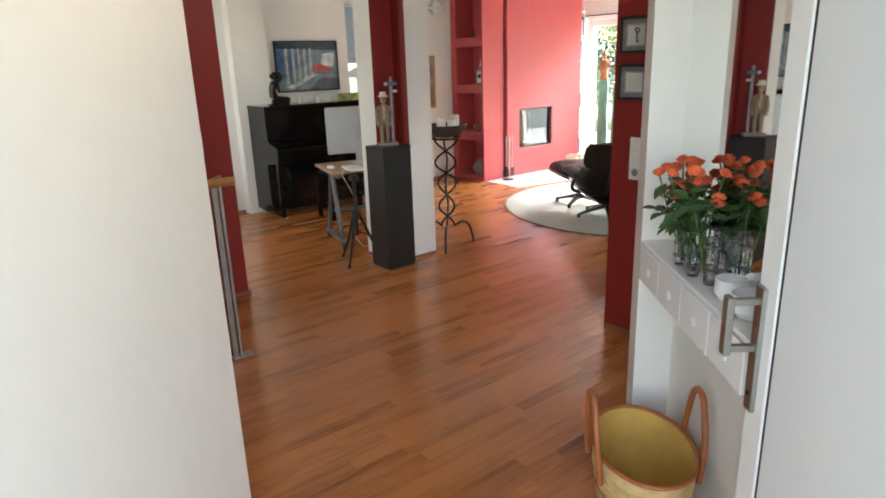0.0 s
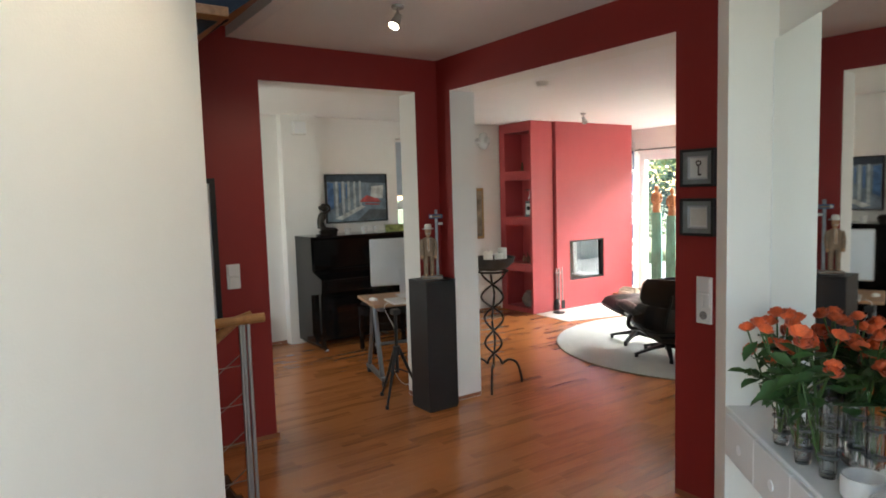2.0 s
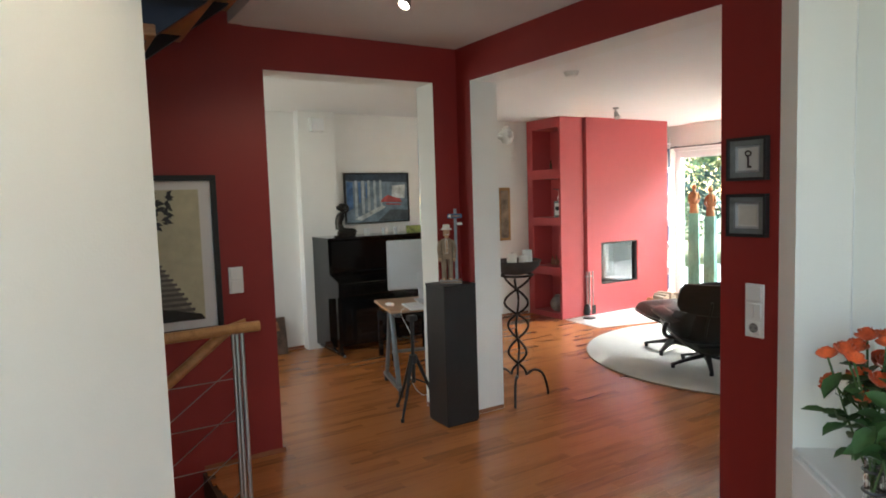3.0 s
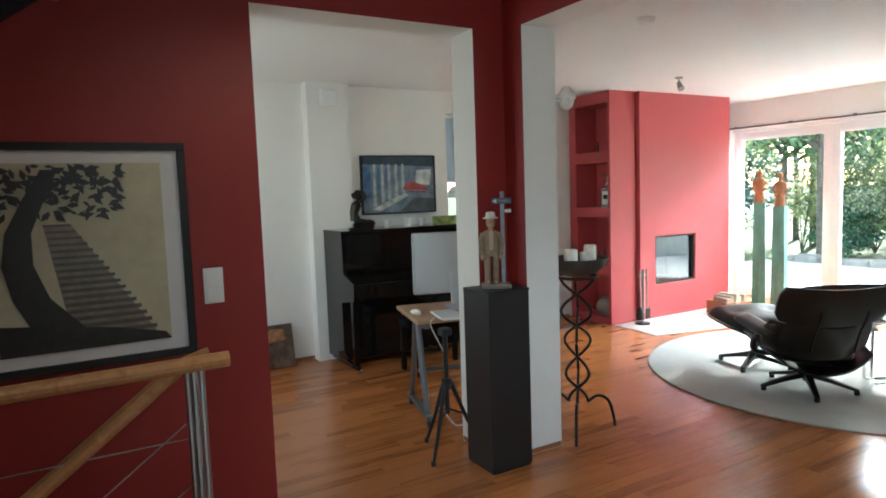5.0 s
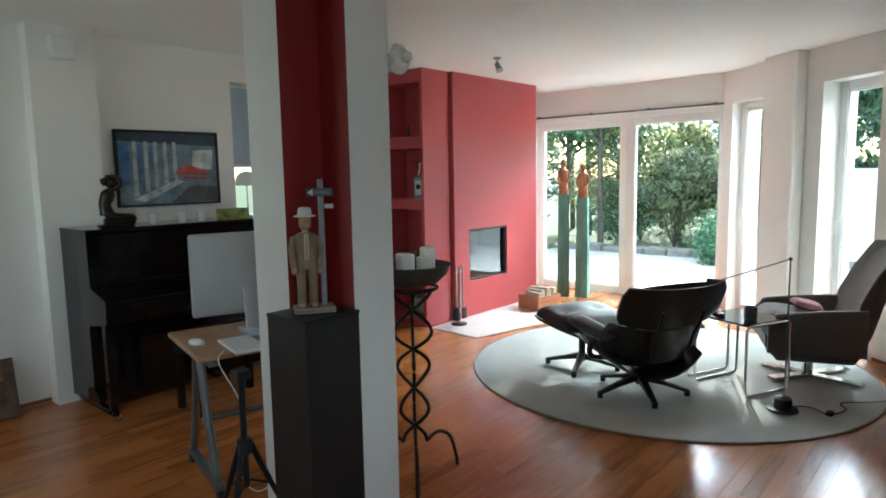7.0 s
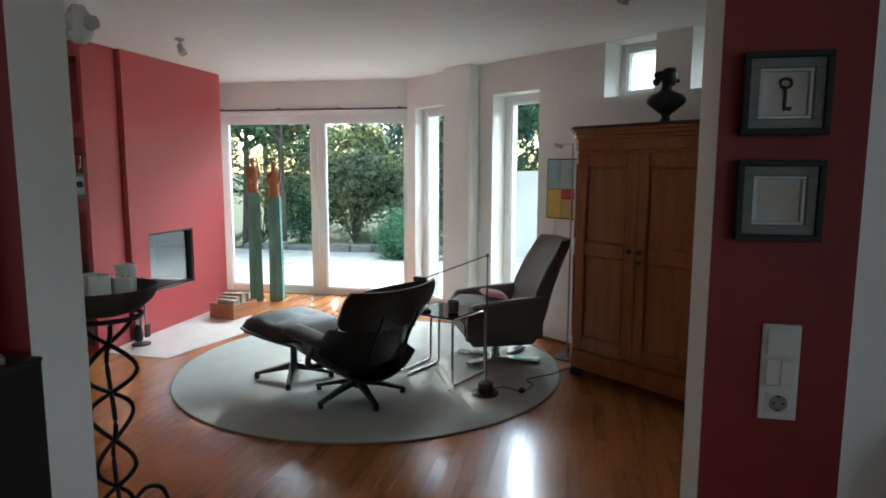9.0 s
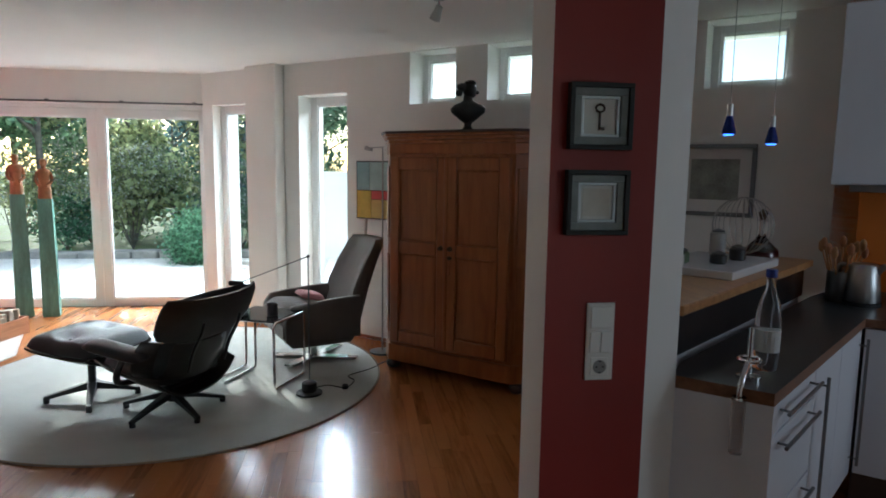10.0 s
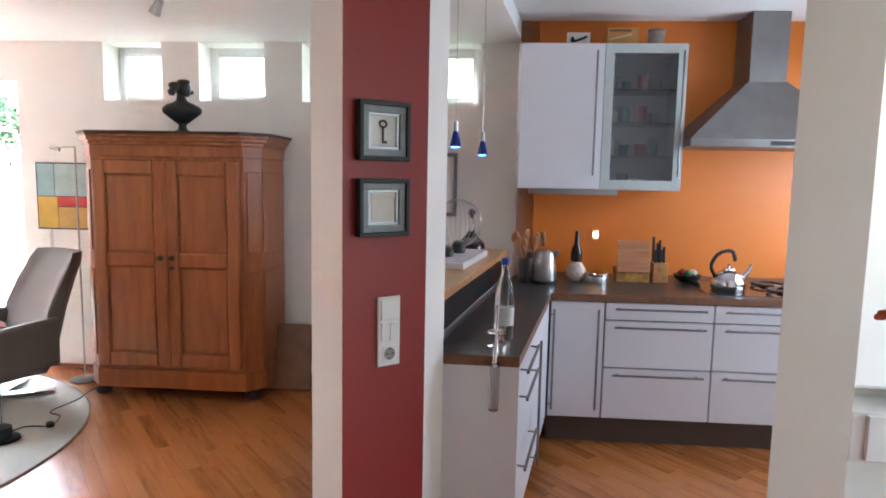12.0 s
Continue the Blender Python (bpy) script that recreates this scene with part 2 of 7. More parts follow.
def tube(bm, pts, r, seg=8, closed=False):
    """A round rod along points; r is one radius or one a point."""
    pts = [Vector(p) for p in pts]
    k = len(pts)
    rs = r if isinstance(r, (list, tuple)) else [r] * k
    rings, up = [], Vector((0.13, 0.21, 0.97)).normalized()
    for i, p in enumerate(pts):
        a = pts[(i - 1) % k] if closed or i else p
        b = pts[(i + 1) % k] if closed or i < k - 1 else p
        t = (b - a).normalized()
        s = t.cross(up)
        if s.length < 0.05:
            s = t.cross(Vector((1, 0, 0)))
        s.normalize()
        u = s.cross(t).normalized()
        rings.append([bm.verts.new(p + (s * math.cos(2 * math.pi * j / seg) + u * math.sin(2 * math.pi * j / seg)) * rs[i]) for j in range(seg)])
    for i in range(k if closed else k - 1):
        a, b = rings[i], rings[(i + 1) % k]
        for j in range(seg):
            bm.faces.new((a[j], a[(j + 1) % seg], b[(j + 1) % seg], b[j]))
    if not closed:
        bm.faces.new(rings[0][::-1])
        bm.faces.new(rings[-1])
    return bm


def arc(points, n=8):
    """A smooth curve through the points."""
    p = [Vector(q) for q in points]
    p = [p[0] * 2 - p[1]] + p + [p[-1] * 2 - p[-2]]
    out = []
    for i in range(1, len(p) - 2):
        for k in range(n):
            t = k / n
            out.append(0.5 * ((2 * p[i]) + (p[i + 1] - p[i - 1]) * t + (2 * p[i - 1] - 5 * p[i] + 4 * p[i + 1] - p[i + 2]) * t * t + (3 * p[i] - p[i - 1] - 3 * p[i + 1] + p[i + 2]) * t ** 3))
    return out + [p[-2]]


def blob(bm, c, r, squash=(1, 1, 1), rough=0.0, sub=2, freq=3.0, m=None):
    res = bmesh.ops.create_icosphere(bm, subdivisions=sub, radius=1)
    for v in res["verts"]:
        q = v.co.copy()
        k = 1 + rough * noise.noise(q * freq + Vector(c) * 3)
        v.co = Vector((q.x * squash[0], q.y * squash[1], q.z * squash[2])) * r * k + Vector(c)
    if m:
        bmesh.ops.transform(bm, matrix=m, verts=res["verts"])
    return bm


def sweep_quad(bm, rows):
    """A closed skin through rows of equal length."""
    vs = [[bm.verts.new(p) for p in row] for row in rows]
    k = len(rows[0])
    for a, b in zip(vs, vs[1:]):
        for i in range(k):
            bm.faces.new((a[i], a[(i + 1) % k], b[(i + 1) % k], b[i]))
    bm.faces.new(vs[0][::-1])
    bm.faces.new(vs[-1])
    return bm


def frame_of(p, q):
    """The matrix whose x runs from p to q in plan, y to its left, z up."""
    p, q = Vector((*p, 0)), Vector((*q, 0))
    x = (q - p).normalized()
    y = Vector((-x.y, x.x, 0))
    return Matrix(((x.x, y.x, 0, p.x), (x.y, y.y, 0, p.y), (0, 0, 1, 0), (0, 0, 0, 1))), (q - p).length


def wall(name, p, q, thick, z0, z1, holes=(), front=None, label="", back=None):
    """A wall whose seen face runs from p to q in plan and whose body lies to the left of that line by thick (to the right where negative).
    holes: (from, to, bottom, top) along it. front: the paint of the seen face."""
    m, length = frame_of(p, q)
    cuts = sorted({0, length, *[h for a, b, _, _ in holes for h in (a, b)]})
    bm = B()
    for a, b in zip(cuts, cuts[1:]):
        spans = [(z0, z1)]
        for h in holes:
            if h[0] <= a + 1e-6 and h[1] >= b - 1e-6:
                spans = [s for lo, hi in spans for s in ((lo, h[2]), (h[3], hi)) if s[1] - s[0] > 1e-4]
        for lo, hi in spans:
            box(bm, a, 0, lo, b, thick, hi)
    bmesh.ops.remove_doubles(bm, verts=bm.verts, dist=1e-4)
    for f in bm.faces:
        c = f.calc_center_median()
        if abs(c.y) < 1e-4:
            f.material_index = 1
        elif abs(c.y - thick) < 1e-4:
            f.material_index = 2
    bmesh.ops.transform(bm, matrix=m, verts=bm.verts)
    ob = link(name, bm, [WHITE, front or WHITE, back or WHITE])
    return tagged(ob, label or "white plastered wall", "wall", kind="structure")


D = Vector((0.643, 0.766, 0)).normalized()
P = Vector((0.766, -0.643, 0)).normalized()
HALL_H, LIVING_H = 2.516, 2.41


def dp(o, s, d=0.0):
    """A plan point s along the slanted walls' direction and d across it from o."""
    return (o[0] + D.x * s + P.x * d, o[1] + D.y * s + P.y * d)

# ---------------- the large structure ----------------
WARD = (3.381, -2.094)      # on the slanted outer wall
ORANGE_L = dp((0.75, -3.69), 0.175, 0.82)
KITCHEN_L = dp(ORANGE_L, 0.0, 0.17)

# floor: a slab with the stair opening left out
bm = B()
prism(bm, [(-1.80, 0), (-1.80, -0.95), (-4.6, -0.95), (-4.6, -4.2), dp((-2.14, -4.30), -0.3, -1.9), dp((-2.14, -4.30), -0.3, 0.1), dp((-1.3, -3.32), -0.2, 0.3), (-1.2, -4.6), (0.3, -6.4), (5.6, -1.6), (5.6, 2.9), (-2.4, 2.9), (-2.4, 0.1), (-1.8, 0.1)], -0.25, -0.008)
floor = tagged(link("floor", bm, mat("joint_dark_wood", (0.06, 0.025, 0.01), 0.6)), "reddish cherry parquet floor with a satin varnish", "floor", kind="structure")

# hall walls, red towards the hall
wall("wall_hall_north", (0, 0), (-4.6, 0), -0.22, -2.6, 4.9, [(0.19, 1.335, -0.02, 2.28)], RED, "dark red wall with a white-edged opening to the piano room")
bm = B()
for pts, z0, z1 in (([(0, 0.22), (0, -0.166), (0.22, -0.166), (0.22, 0.22)], 0, 2.28),
                    ([(0, 0.22), (0, -2.333), (0.093, -2.478), (0.3, -2.3), (0.22, -2.03), (0.22, 0.22)], 2.28, 2.75),
                    ([(0, -2.03), (0, -2.333), (0.093, -2.478), (0.3, -2.3), (0.22, -2.03)], 0, 2.28)):
    prism(bm, pts, z0, z1)
for f in bm.faces:
    if abs(f.calc_center_median().x) < 1e-4:
        f.material_index = 1
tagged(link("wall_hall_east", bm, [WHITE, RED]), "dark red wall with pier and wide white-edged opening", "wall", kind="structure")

# ceilings
bm = B()
prism(bm, [(-1.44, 0), (0, 0), (0, -2.333), (0.093, -2.478), ORANGE_L, dp(ORANGE_L, -3.2), dp(ORANGE_L, -3.2, -1.9), dp((-2.14, -4.30), 0.0, 0.35), dp((-2.14, -4.30), 0.0, -1.4), (-2.3, -2.1), (-1.44, -2.1)], HALL_H, HALL_H + 0.25)
tagged(link("ceiling_hall", bm, CEIL), "white plastered ceiling", "ceiling", kind="structure")
bm = B()
prism(bm, [(0.22, -2.03), (0.3, -2.3), (0.093, -2.478), ORANGE_L, dp(ORANGE_L, 0, 0.9), (5.6, -0.6), (5.6, 3.0), (-4.6, 3.0), (-4.6, 0.22), (0.22, 0.22)], LIVING_H, LIVING_H + 0.3)
tagged(link("ceiling_living", bm, CEIL), "white plastered ceiling", "ceiling", kind="structure")

# piano room walls
wall("wall_piano", (-4.6, 2.56), (5.5, 2.56), 0.3, 0, LIVING_H, [(4.6 + 1.15, 4.6 + 1.95, 0.85, 2.2)], label="white wall behind the piano with a window")
# unseen west wall; its opening is added to let lamp light brighten the room
wall("wall_piano_west", (-2.4, 0.22), (-2.4, 2.56), 0.2, 0, LIVING_H, [(0.6, 2.0, 0.85, 2.15)], label="white wall with an added, unseen opening for a lamp")
bm = box(B(), -0.28, 2.44, 0, 0.10, 2.56, LIVING_H)
tagged(link("wall_pilaster", bm, WHITE), "shallow white wall pilaster behind the piano", "wall", kind="structure")

# garden side
wall("wall_garden", (5.2, 2.56), (5.2, 0.0), 0.3, 0, LIVING_H, [(0.22, 2.52, 0.0, 2.09)], label="white wall with the wide garden window")
g0 = (5.2, 0.07)
_, glen = frame_of(g0, dp(WARD, -3.0))


def gs(x):
    """Distance along the slanted wall for a plan x on it."""
    return (5.2 - x) / D.x


holes = [(gs(5.10), gs(4.72), 0.0, 2.09), (gs(4.325), gs(3.955), 0.0, 2.125)]
for a, b in ((3.53, 3.252), (3.075, 2.77), (2.595, 2.30), (2.095, 1.79)):
    holes.append((gs(a), gs(b), 2.0, 2.405))
wall("wall_slanted", g0, dp(g0, -gs(1.35)), 0.32, 0, LIVING_H + 0.1, holes, label="white outer wall with a row of small high windows")
m, _ = frame_of(g0, dp(g0, -1))
bm = box(B(), gs(4.70), -0.12, 0, gs(4.44), 0.0, LIVING_H, 0.01, m=m)
tagged(link("wall_pillar", bm, WHITE), "white plastered pillar between the windows", "wall", kind="structure")

# kitchen walls
wall("wall_kitchen", ORANGE_L, dp(ORANGE_L, -2.6), 0.15, 0, HALL_H, front=ORANGE, label="orange painted kitchen wall")
wall("wall_kitchen_return", KITCHEN_L, ORANGE_L, 0.12, 0, HALL_H)
wall("wall_kitchen_end", dp(ORANGE_L, -2.6), dp(ORANGE_L, -2.6, -2.3), 0.12, 0, HALL_H, [(0.75, 2.0, 0.95, 2.2)], label="white kitchen wall with a window")

# the wall with the mirror niche: cheek, back, the shelf fits between
MA = (-0.912, -2.817)
bm = B()
SH = (-1.05, -2.935)
NC = dp(SH, 0, 0.13)
prism(bm, [MA, SH, NC, dp(NC, -2.2), dp(NC, -2.2, 0.07), dp(NC, 0.0, 0.05)], 0, HALL_H)
tagged(link("wall_mirror", bm, WHITE), "white wall with a shallow niche for the mirror", "wall", kind="structure")

# entrance: left wall, outer wall with the door opening
wall("wall_entry", (-2.25, -2.21), dp((-2.25, -2.21), -2.75), -0.15, -2.6, 4.9, label="white plastered wall of the entrance")
HINGE = (-2.14, -4.30)
bm = B()
prism(bm, [HINGE, dp(HINGE, -0.3), dp(HINGE, -0.3, 1.8), dp(HINGE, 0, 1.8)], 0, 3.2)
prism(bm, [dp(HINGE, 0, -1.5), dp(HINGE, 0, -3.0), dp(HINGE, -0.3, -3.0), dp(HINGE, -0.3, -1.5)], 0, 3.2)
prism(bm, [dp(HINGE, 0), dp(HINGE, 0, -1.5), dp(HINGE, -0.3, -1.5), dp(HINGE, -0.3)], 2.2, 3.2)
tagged(link("wall_entrance", bm, WHITE), "white outer wall round the entrance door", "wall", kind="structure")

# stairwell shell
wall("wall_stair_west", (-4.6, 0), (-4.6, -4.2), -0.2, -2.6, 4.9)
bm = prism(B(), [(-4.6, 0), (-1.44, 0), (-1.44, -2.3), (-4.6, -4.2)], 4.9, 5.0)
tagged(link("ceiling_stairwell", bm, CEIL), "white ceiling of the stairwell", "ceiling", kind="structure")
bm = box(B(), -1.44, -2.3, HALL_H + 0.25, -1.34, 0, 4.9)
tagged(link("wall_stair_upper", bm, WHITE), "white upper wall of the stairwell", "wall", kind="structure")
bm = prism(B(), [(-4.6, 0), (-1.8, 0), (-1.8, -2.3), (-4.6, -4.2)], -2.7, -2.6)
tagged(link("floor_stairwell", bm, SKIRT), "dark floor at the foot of the stairs", "floor", kind="structure")

# outside
bm = B()
bmesh.ops.create_grid(bm, x_segments=1, y_segments=1, size=400, matrix=Matrix.Translation((0, 0, -2.72)))
tagged(link("ground_low", bm, GROUND), "grassy ground around the house", "ground", kind="structure")
bm = B()
prism(bm, [(5.1, -9), (40, -9), (40, 30), (5.1, 30), (5.1, 2.8), (5.5, 2.8), (5.5, 0.3), (1.2, -4.8), (0.6, -9)], -2.7, -0.15)
prism(bm, [dp((-2.2, -4.4), 0.0, 1.9), dp((-2.2, -4.4), 0.0, -4), dp((-2.2, -4.4), -9, -4), dp((-2.2, -4.4), -9, 1.9)], -2.7, -0.02)
tagged(link("ground", bm, GROUND), "garden ground of earth and grass", "ground", kind="structure")
bm = prism(B(), [(5.5, -2.6), (9.3, -2.2), (9.3, 4.5), (5.5, 4.5), (5.5, 0.3), (3.3, -2.5)], -0.2, -0.06)
tagged(link("patio", bm, PAVING), "pale stone patio outside the garden window", "patio", kind="structure")


# ---------------- hall ----------------
def skirting(name, p, q, side=1.0):
    m, length = frame_of(p, q)
    bm = box(B(), 0, 0.001 * side, 0.0, length, -0.014 * side, 0.032, 0.003, m=m)
    return tagged(link(name, bm, SKIRT), "narrow cherry-coloured skirting strip", "skirting", kind="structure")


for p, q in (((-1.314, 0), (-1.79, 0)), ((0, 0), (-0.19, 0)), ((-0.19, 0), (-0.19, 0.22)), ((0.22, -0.166), (0, -0.166)), ((0, -0.166), (0, 0)),
             ((0, -2.03), (0.22, -2.03)), ((0, -2.333), (0, -2.03)), ((0.093, -2.478), (0, -2.333)),
             ((-0.28, 2.56), (-2.4, 2.56)), ((2.7, 2.56), (0.10, 2.56)), (dp(g0, -gs(2.0)), dp(g0, -gs(3.93))), (dp(g0, -gs(4.29)), dp(g0, -gs(4.41)))):
    skirting("skirting", p, q, 1.0 if (p, q) != ((0, -2.03), (0.22, -2.03)) else 1.0)

# pedestal
ped = thing("pedestal", -0.19, -0.148, 0, 0, "tall black wooden pedestal against the red column", "pedestal")
part("body", box(B(), -0.125, -0.118, 0.012, 0.125, 0.118, 0.926, 0.003), BLACK_WOOD, ped)
part("top", box(B(), -0.127, -0.12, 0.926, 0.127, 0.12, 0.938, 0.002), BLACK_WOOD, ped)
part("plinth", box(B(), -0.118, -0.11, 0.0, 0.118, 0.11, 0.012), BLACK_METAL, ped)

# carved man with a signpost, one plain shape
SUIT = mat("painted_tan_wood", (0.25, 0.18, 0.12), 0.6, vary=0.25, scale=30, bump=0.3)
POST_GREY = mat("grey_painted_wood", (0.27, 0.30, 0.33), 0.6, vary=0.25, scale=30, bump=0.3)
SIGN_BLUE = mat("blue_painted_sign", (0.03, 0.10, 0.22), 0.5, vary=0.2, scale=30)
OFF_WHITE = mat("off_white_paint", (0.72, 0.70, 0.64), 0.6, vary=0.08, scale=20)
SKIN = mat("carved_pale_wood", (0.42, 0.26, 0.15), 0.6, vary=0.2, scale=25)
BLACK = mat("matt_black_paint", (0.015, 0.015, 0.015), 0.6, vary=0.2, scale=20)


def carved_man():
    bm = B()
    tags = []

    def paint(i):
        bm.faces.ensure_lookup_table()
        for f in bm.faces[len(tags):]:
            f.material_index = i
            tags.append(i)

    box(bm, -0.075, -0.05, 0, 0.075, 0.05, 0.022, 0.004)
    paint(1)
    for s in (-1, 1):
        lathe(bm, [(0.016, 0.022), (0.017, 0.03), (0.016, 0.09), (0.021, 0.17), (0.022, 0.19)], 10, pose(-0.022 + 0.021 * s, 0, 0))
        tube(bm, arc([(-0.022 + 0.042 * s, 0, 0.285), (-0.022 + 0.052 * s, -0.004, 0.23), (-0.022 + 0.047 * s, -0.014, 0.17)], 4), 0.013, 8)
    sweep_quad(bm, [[(-0.022 + w * math.cos(a) * 1.0, d * math.sin(a), z) for a in [k * math.pi / 6 for k in range(12)]]
                    for w, d, z in ((0.043, 0.026, 0.165), (0.039, 0.025, 0.21), (0.044, 0.027, 0.26), (0.046, 0.025, 0.285), (0.022, 0.018, 0.300))])
    paint(0)
    box(bm, -0.030, -0.030, 0.2, -0.014, -0.024, 0.295, 0.002)
    paint(2)
    for s in (-1, 1):
        blob(bm, (-0.022 + 0.047 * s, -0.016, 0.16), 0.014, (0.8, 0.8, 1.2))
        blob(bm, (-0.022 + 0.02 * s, -0.012, 0.028), 0.016, (0.8, 1.7, 0.6))
    lathe(bm, [(0.012, 0.295), (0.012, 0.31), (0.021, 0.32), (0.023, 0.338), (0.021, 0.36)], 12, pose(-0.022, 0, 0))
    paint(3)
    box(bm, -0.036, -0.025, 0.323, -0.008, -0.019, 0.328, 0.001)
    paint(4)
    lathe(bm, [(0.040, 0.358), (0.041, 0.362), (0.026, 0.366), (0.024, 0.388), (0.018, 0.393)], 14, pose(-0.022, 0, 0))
    paint(2)
    box(bm, 0.030, 0.006, 0.02, 0.050, 0.024, 0.495, 0.002)
    paint(1)
    box(bm, -0.012, -0.004, 0.432, 0.085, 0.006, 0.462, 0.002)
    box(bm, 0.050, -0.002, 0.385, 0.086, 0.006, 0.405, 0.002)
    paint(5)
    box(bm, 0.010, -0.006, 0.441, 0.075, -0.0035, 0.453)
    prism(bm, [(0, 0), (0.02, -0.013), (0.02, 0.013)], 0, 0.003, m=Matrix.Translation((-0.010, -0.0035, 0.447)) @ pose(0, 0, 0, 90, 0, 0))
    paint(2)
    return link("carved_figure", bm, [SUIT, POST_GREY, OFF_WHITE, SKIN, BLACK, SIGN_BLUE], smooth=40)


fig = carved_man()
fig.matrix_basis = pose(-0.185, -0.15, 0.938, 0, 0, -32)
tagged(fig, "small carved wooden man in hat beside a blue signpost", "statue")

# two small frames on the pier
FRAME_GREY = mat("grey_green_moulding", (0.20, 0.215, 0.21), 0.45, vary=0.15, scale=30, bump=0.1)
MAT_CARD = mat("white_mat_card", (0.72, 0.71, 0.68), 0.8, vary=0.02, scale=10)
PAPER = mat("pale_handmade_paper", (0.66, 0.63, 0.57), 0.85, vary=0.05, scale=40)
IRON_KEY = mat("rusty_key_iron", (0.07, 0.05, 0.04), 0.6, metal=0.5, vary=0.3, scale=40)


def small_frame(z, key):
    """Faces -x, hung on the pier."""
    f = thing("framed_key" if key else "framed_sheet", -0.001, -2.16, z, 0, "square grey moulded frame with %s on white" % ("an old key" if key else "a blank sheet"), "picture frame", "frames on the pier")
    h = 0.088

    def ring(a, b, x0, x1):
        bm = B()
        for s in ((-a, -a, a, -b), (-a, b, a, a), (-a, -b, -b, b), (b, -b, a, b)):
            box(bm, x0, s[0], s[1], x1, s[2], s[3], 0.0015)
        return bm
    part("outer_edge", ring(h, h - 0.013, -0.030, 0), BLACK, f, "black outer edge")
    part("moulding", ring(h - 0.013, h - 0.034, -0.022, 0), FRAME_GREY, f)
    part("inner_moulding", ring(h - 0.034, h - 0.042, -0.016, 0), ALU, f, "silver inner edge")
    part("mat_board", box(B(), -0.008, -(h - 0.042), -(h - 0.042), 0, h - 0.042, h - 0.042), MAT_CARD, f, "white mat board")
    if key:
        bm = B()
        tube(bm, [(-0.011, 0.012 * math.cos(a), 0.022 + 0.010 * math.sin(a)) for a in [k * math.pi / 6 for k in range(12)]], 0.0032, 6, True)
        cyl(bm, (-0.011, 0, 0.012), (-0.011, 0, -0.036), 0.0032, seg=8)
        box(bm, -0.013, -0.014, -0.036, -0.009, 0, -0.028, 0.001)
        part("key", bm, IRON_KEY, f, "old iron key")
    else:
        part("sheet", box(B(), -0.010, -0.038, -0.038, -0.008, 0.038, 0.038), PAPER, f, "pale textured sheet")
    return f


small_frame(1.630, True)
small_frame(1.40, False)


def plate_unit(name, m, gangs, label):
    """A column of switch and socket inserts; local x across, y out of the wall, z up."""
    t = new(name)
    t.matrix_basis = m
    n = len(gangs)
    w, hh = 0.0405, 0.071 * n / 2 + 0.005
    part("cover_frame", box(B(), -w, -0.009, -hh, w, 0, hh, 0.003, 2), PLASTIC_WHITE, t)
    for i, g in enumerate(gangs):
        zc = hh - 0.0405 - i * 0.071
        if g == "socket":
            bm = box(B(), -0.027, -0.012, zc - 0.027, 0.027, -0.007, zc + 0.027, 0.003)
            sock = part("socket", bm, PLASTIC_WHITE, t)
            # flat disc, not sunk in: the recess's shade is its grey colour
            bm = lathe(B(), [(0.0195, 0), (0.0195, 0.002)], 24, Matrix.Translation((0, -0.0121, zc)) @ pose(0, 0, 0, 90))
            part("recess", bm, mat("socket_shadow_grey", (0.28, 0.27, 0.25), 0.5), sock)
            bm = B()
            for s in (-1, 1):
                cyl(bm, (0.0095 * s, -0.0155, zc), (0.0095 * s, -0.012, zc), 0.0028, seg=8)
                box(bm, -0.003, -0.0155, zc + 0.0165 * s - 0.002, 0.003, -0.012, zc + 0.0165 * s + 0.002)
            part("contact", bm, BLACK, sock)
        else:
            tilt = pose(0, -0.009, zc, 3 if i % 2 else -3)
            if g == "double":
                for s in (-1, 1):
                    part("rocker", box(B(), 0.0006 if s > 0 else -0.031, -0.006, -0.031, 0.031 if s > 0 else -0.0006, 0.004, 0.031, 0.002, m=tilt), PLASTIC_WHITE, t)
            else:
                part("rocker", box(B(), -0.031, -0.006, -0.031, 0.031, 0.004, 0.031, 0.002, m=tilt), PLASTIC_WHITE, t)
    return tagged(t, label, "switch")


plate_unit("switch_plate", pose(0, -2.19, 1.008, 0, 0, -90), ["rocker", "double", "socket"], "white triple plate with two switches and a socket")
plate_unit("switch_plate", pose(-1.555, 0, 1.075, 0, 0, 0), ["rocker", "rocker"], "white double light switch on the red wall")

# framed photograph of a stairway on the red wall
PHOTO_WALL = mat("photo_pale_wall", (0.50, 0.46, 0.30), 0.35, vary=0.2, scale=2.5)
PHOTO_DARK = mat("photo_dark", (0.022, 0.02, 0.017), 0.35, vary=0.4, scale=30)
PHOTO_STEP = mat("photo_grey_steps", (0.10, 0.085, 0.07), 0.35, vary=0.3, scale=20)
ph = thing("framed_photograph", -2.03, 0, 1.238, 0, "large black-framed photograph of a stairway and tree on the red wall", "picture frame")
FW, FH = 0.39, 0.438
bm = B()
for s in ((-FW, -FH, FW, -FH + 0.03), (-FW, FH - 0.03, FW, FH), (-FW, -FH + 0.03, -FW + 0.03, FH - 0.03), (FW - 0.03, -FH + 0.03, FW, FH - 0.03)):
    box(bm, s[0], -0.03, s[1], s[2], -0.001, s[3], 0.002)
part("frame", bm, BLACK_WOOD, ph, "black frame")
part("mat_board", box(B(), -FW + 0.03, -0.012, -FH + 0.03, FW - 0.03, -0.001, FH - 0.03), MAT_CARD, ph, "white mat board")
iw, ih = 0.295, 0.36
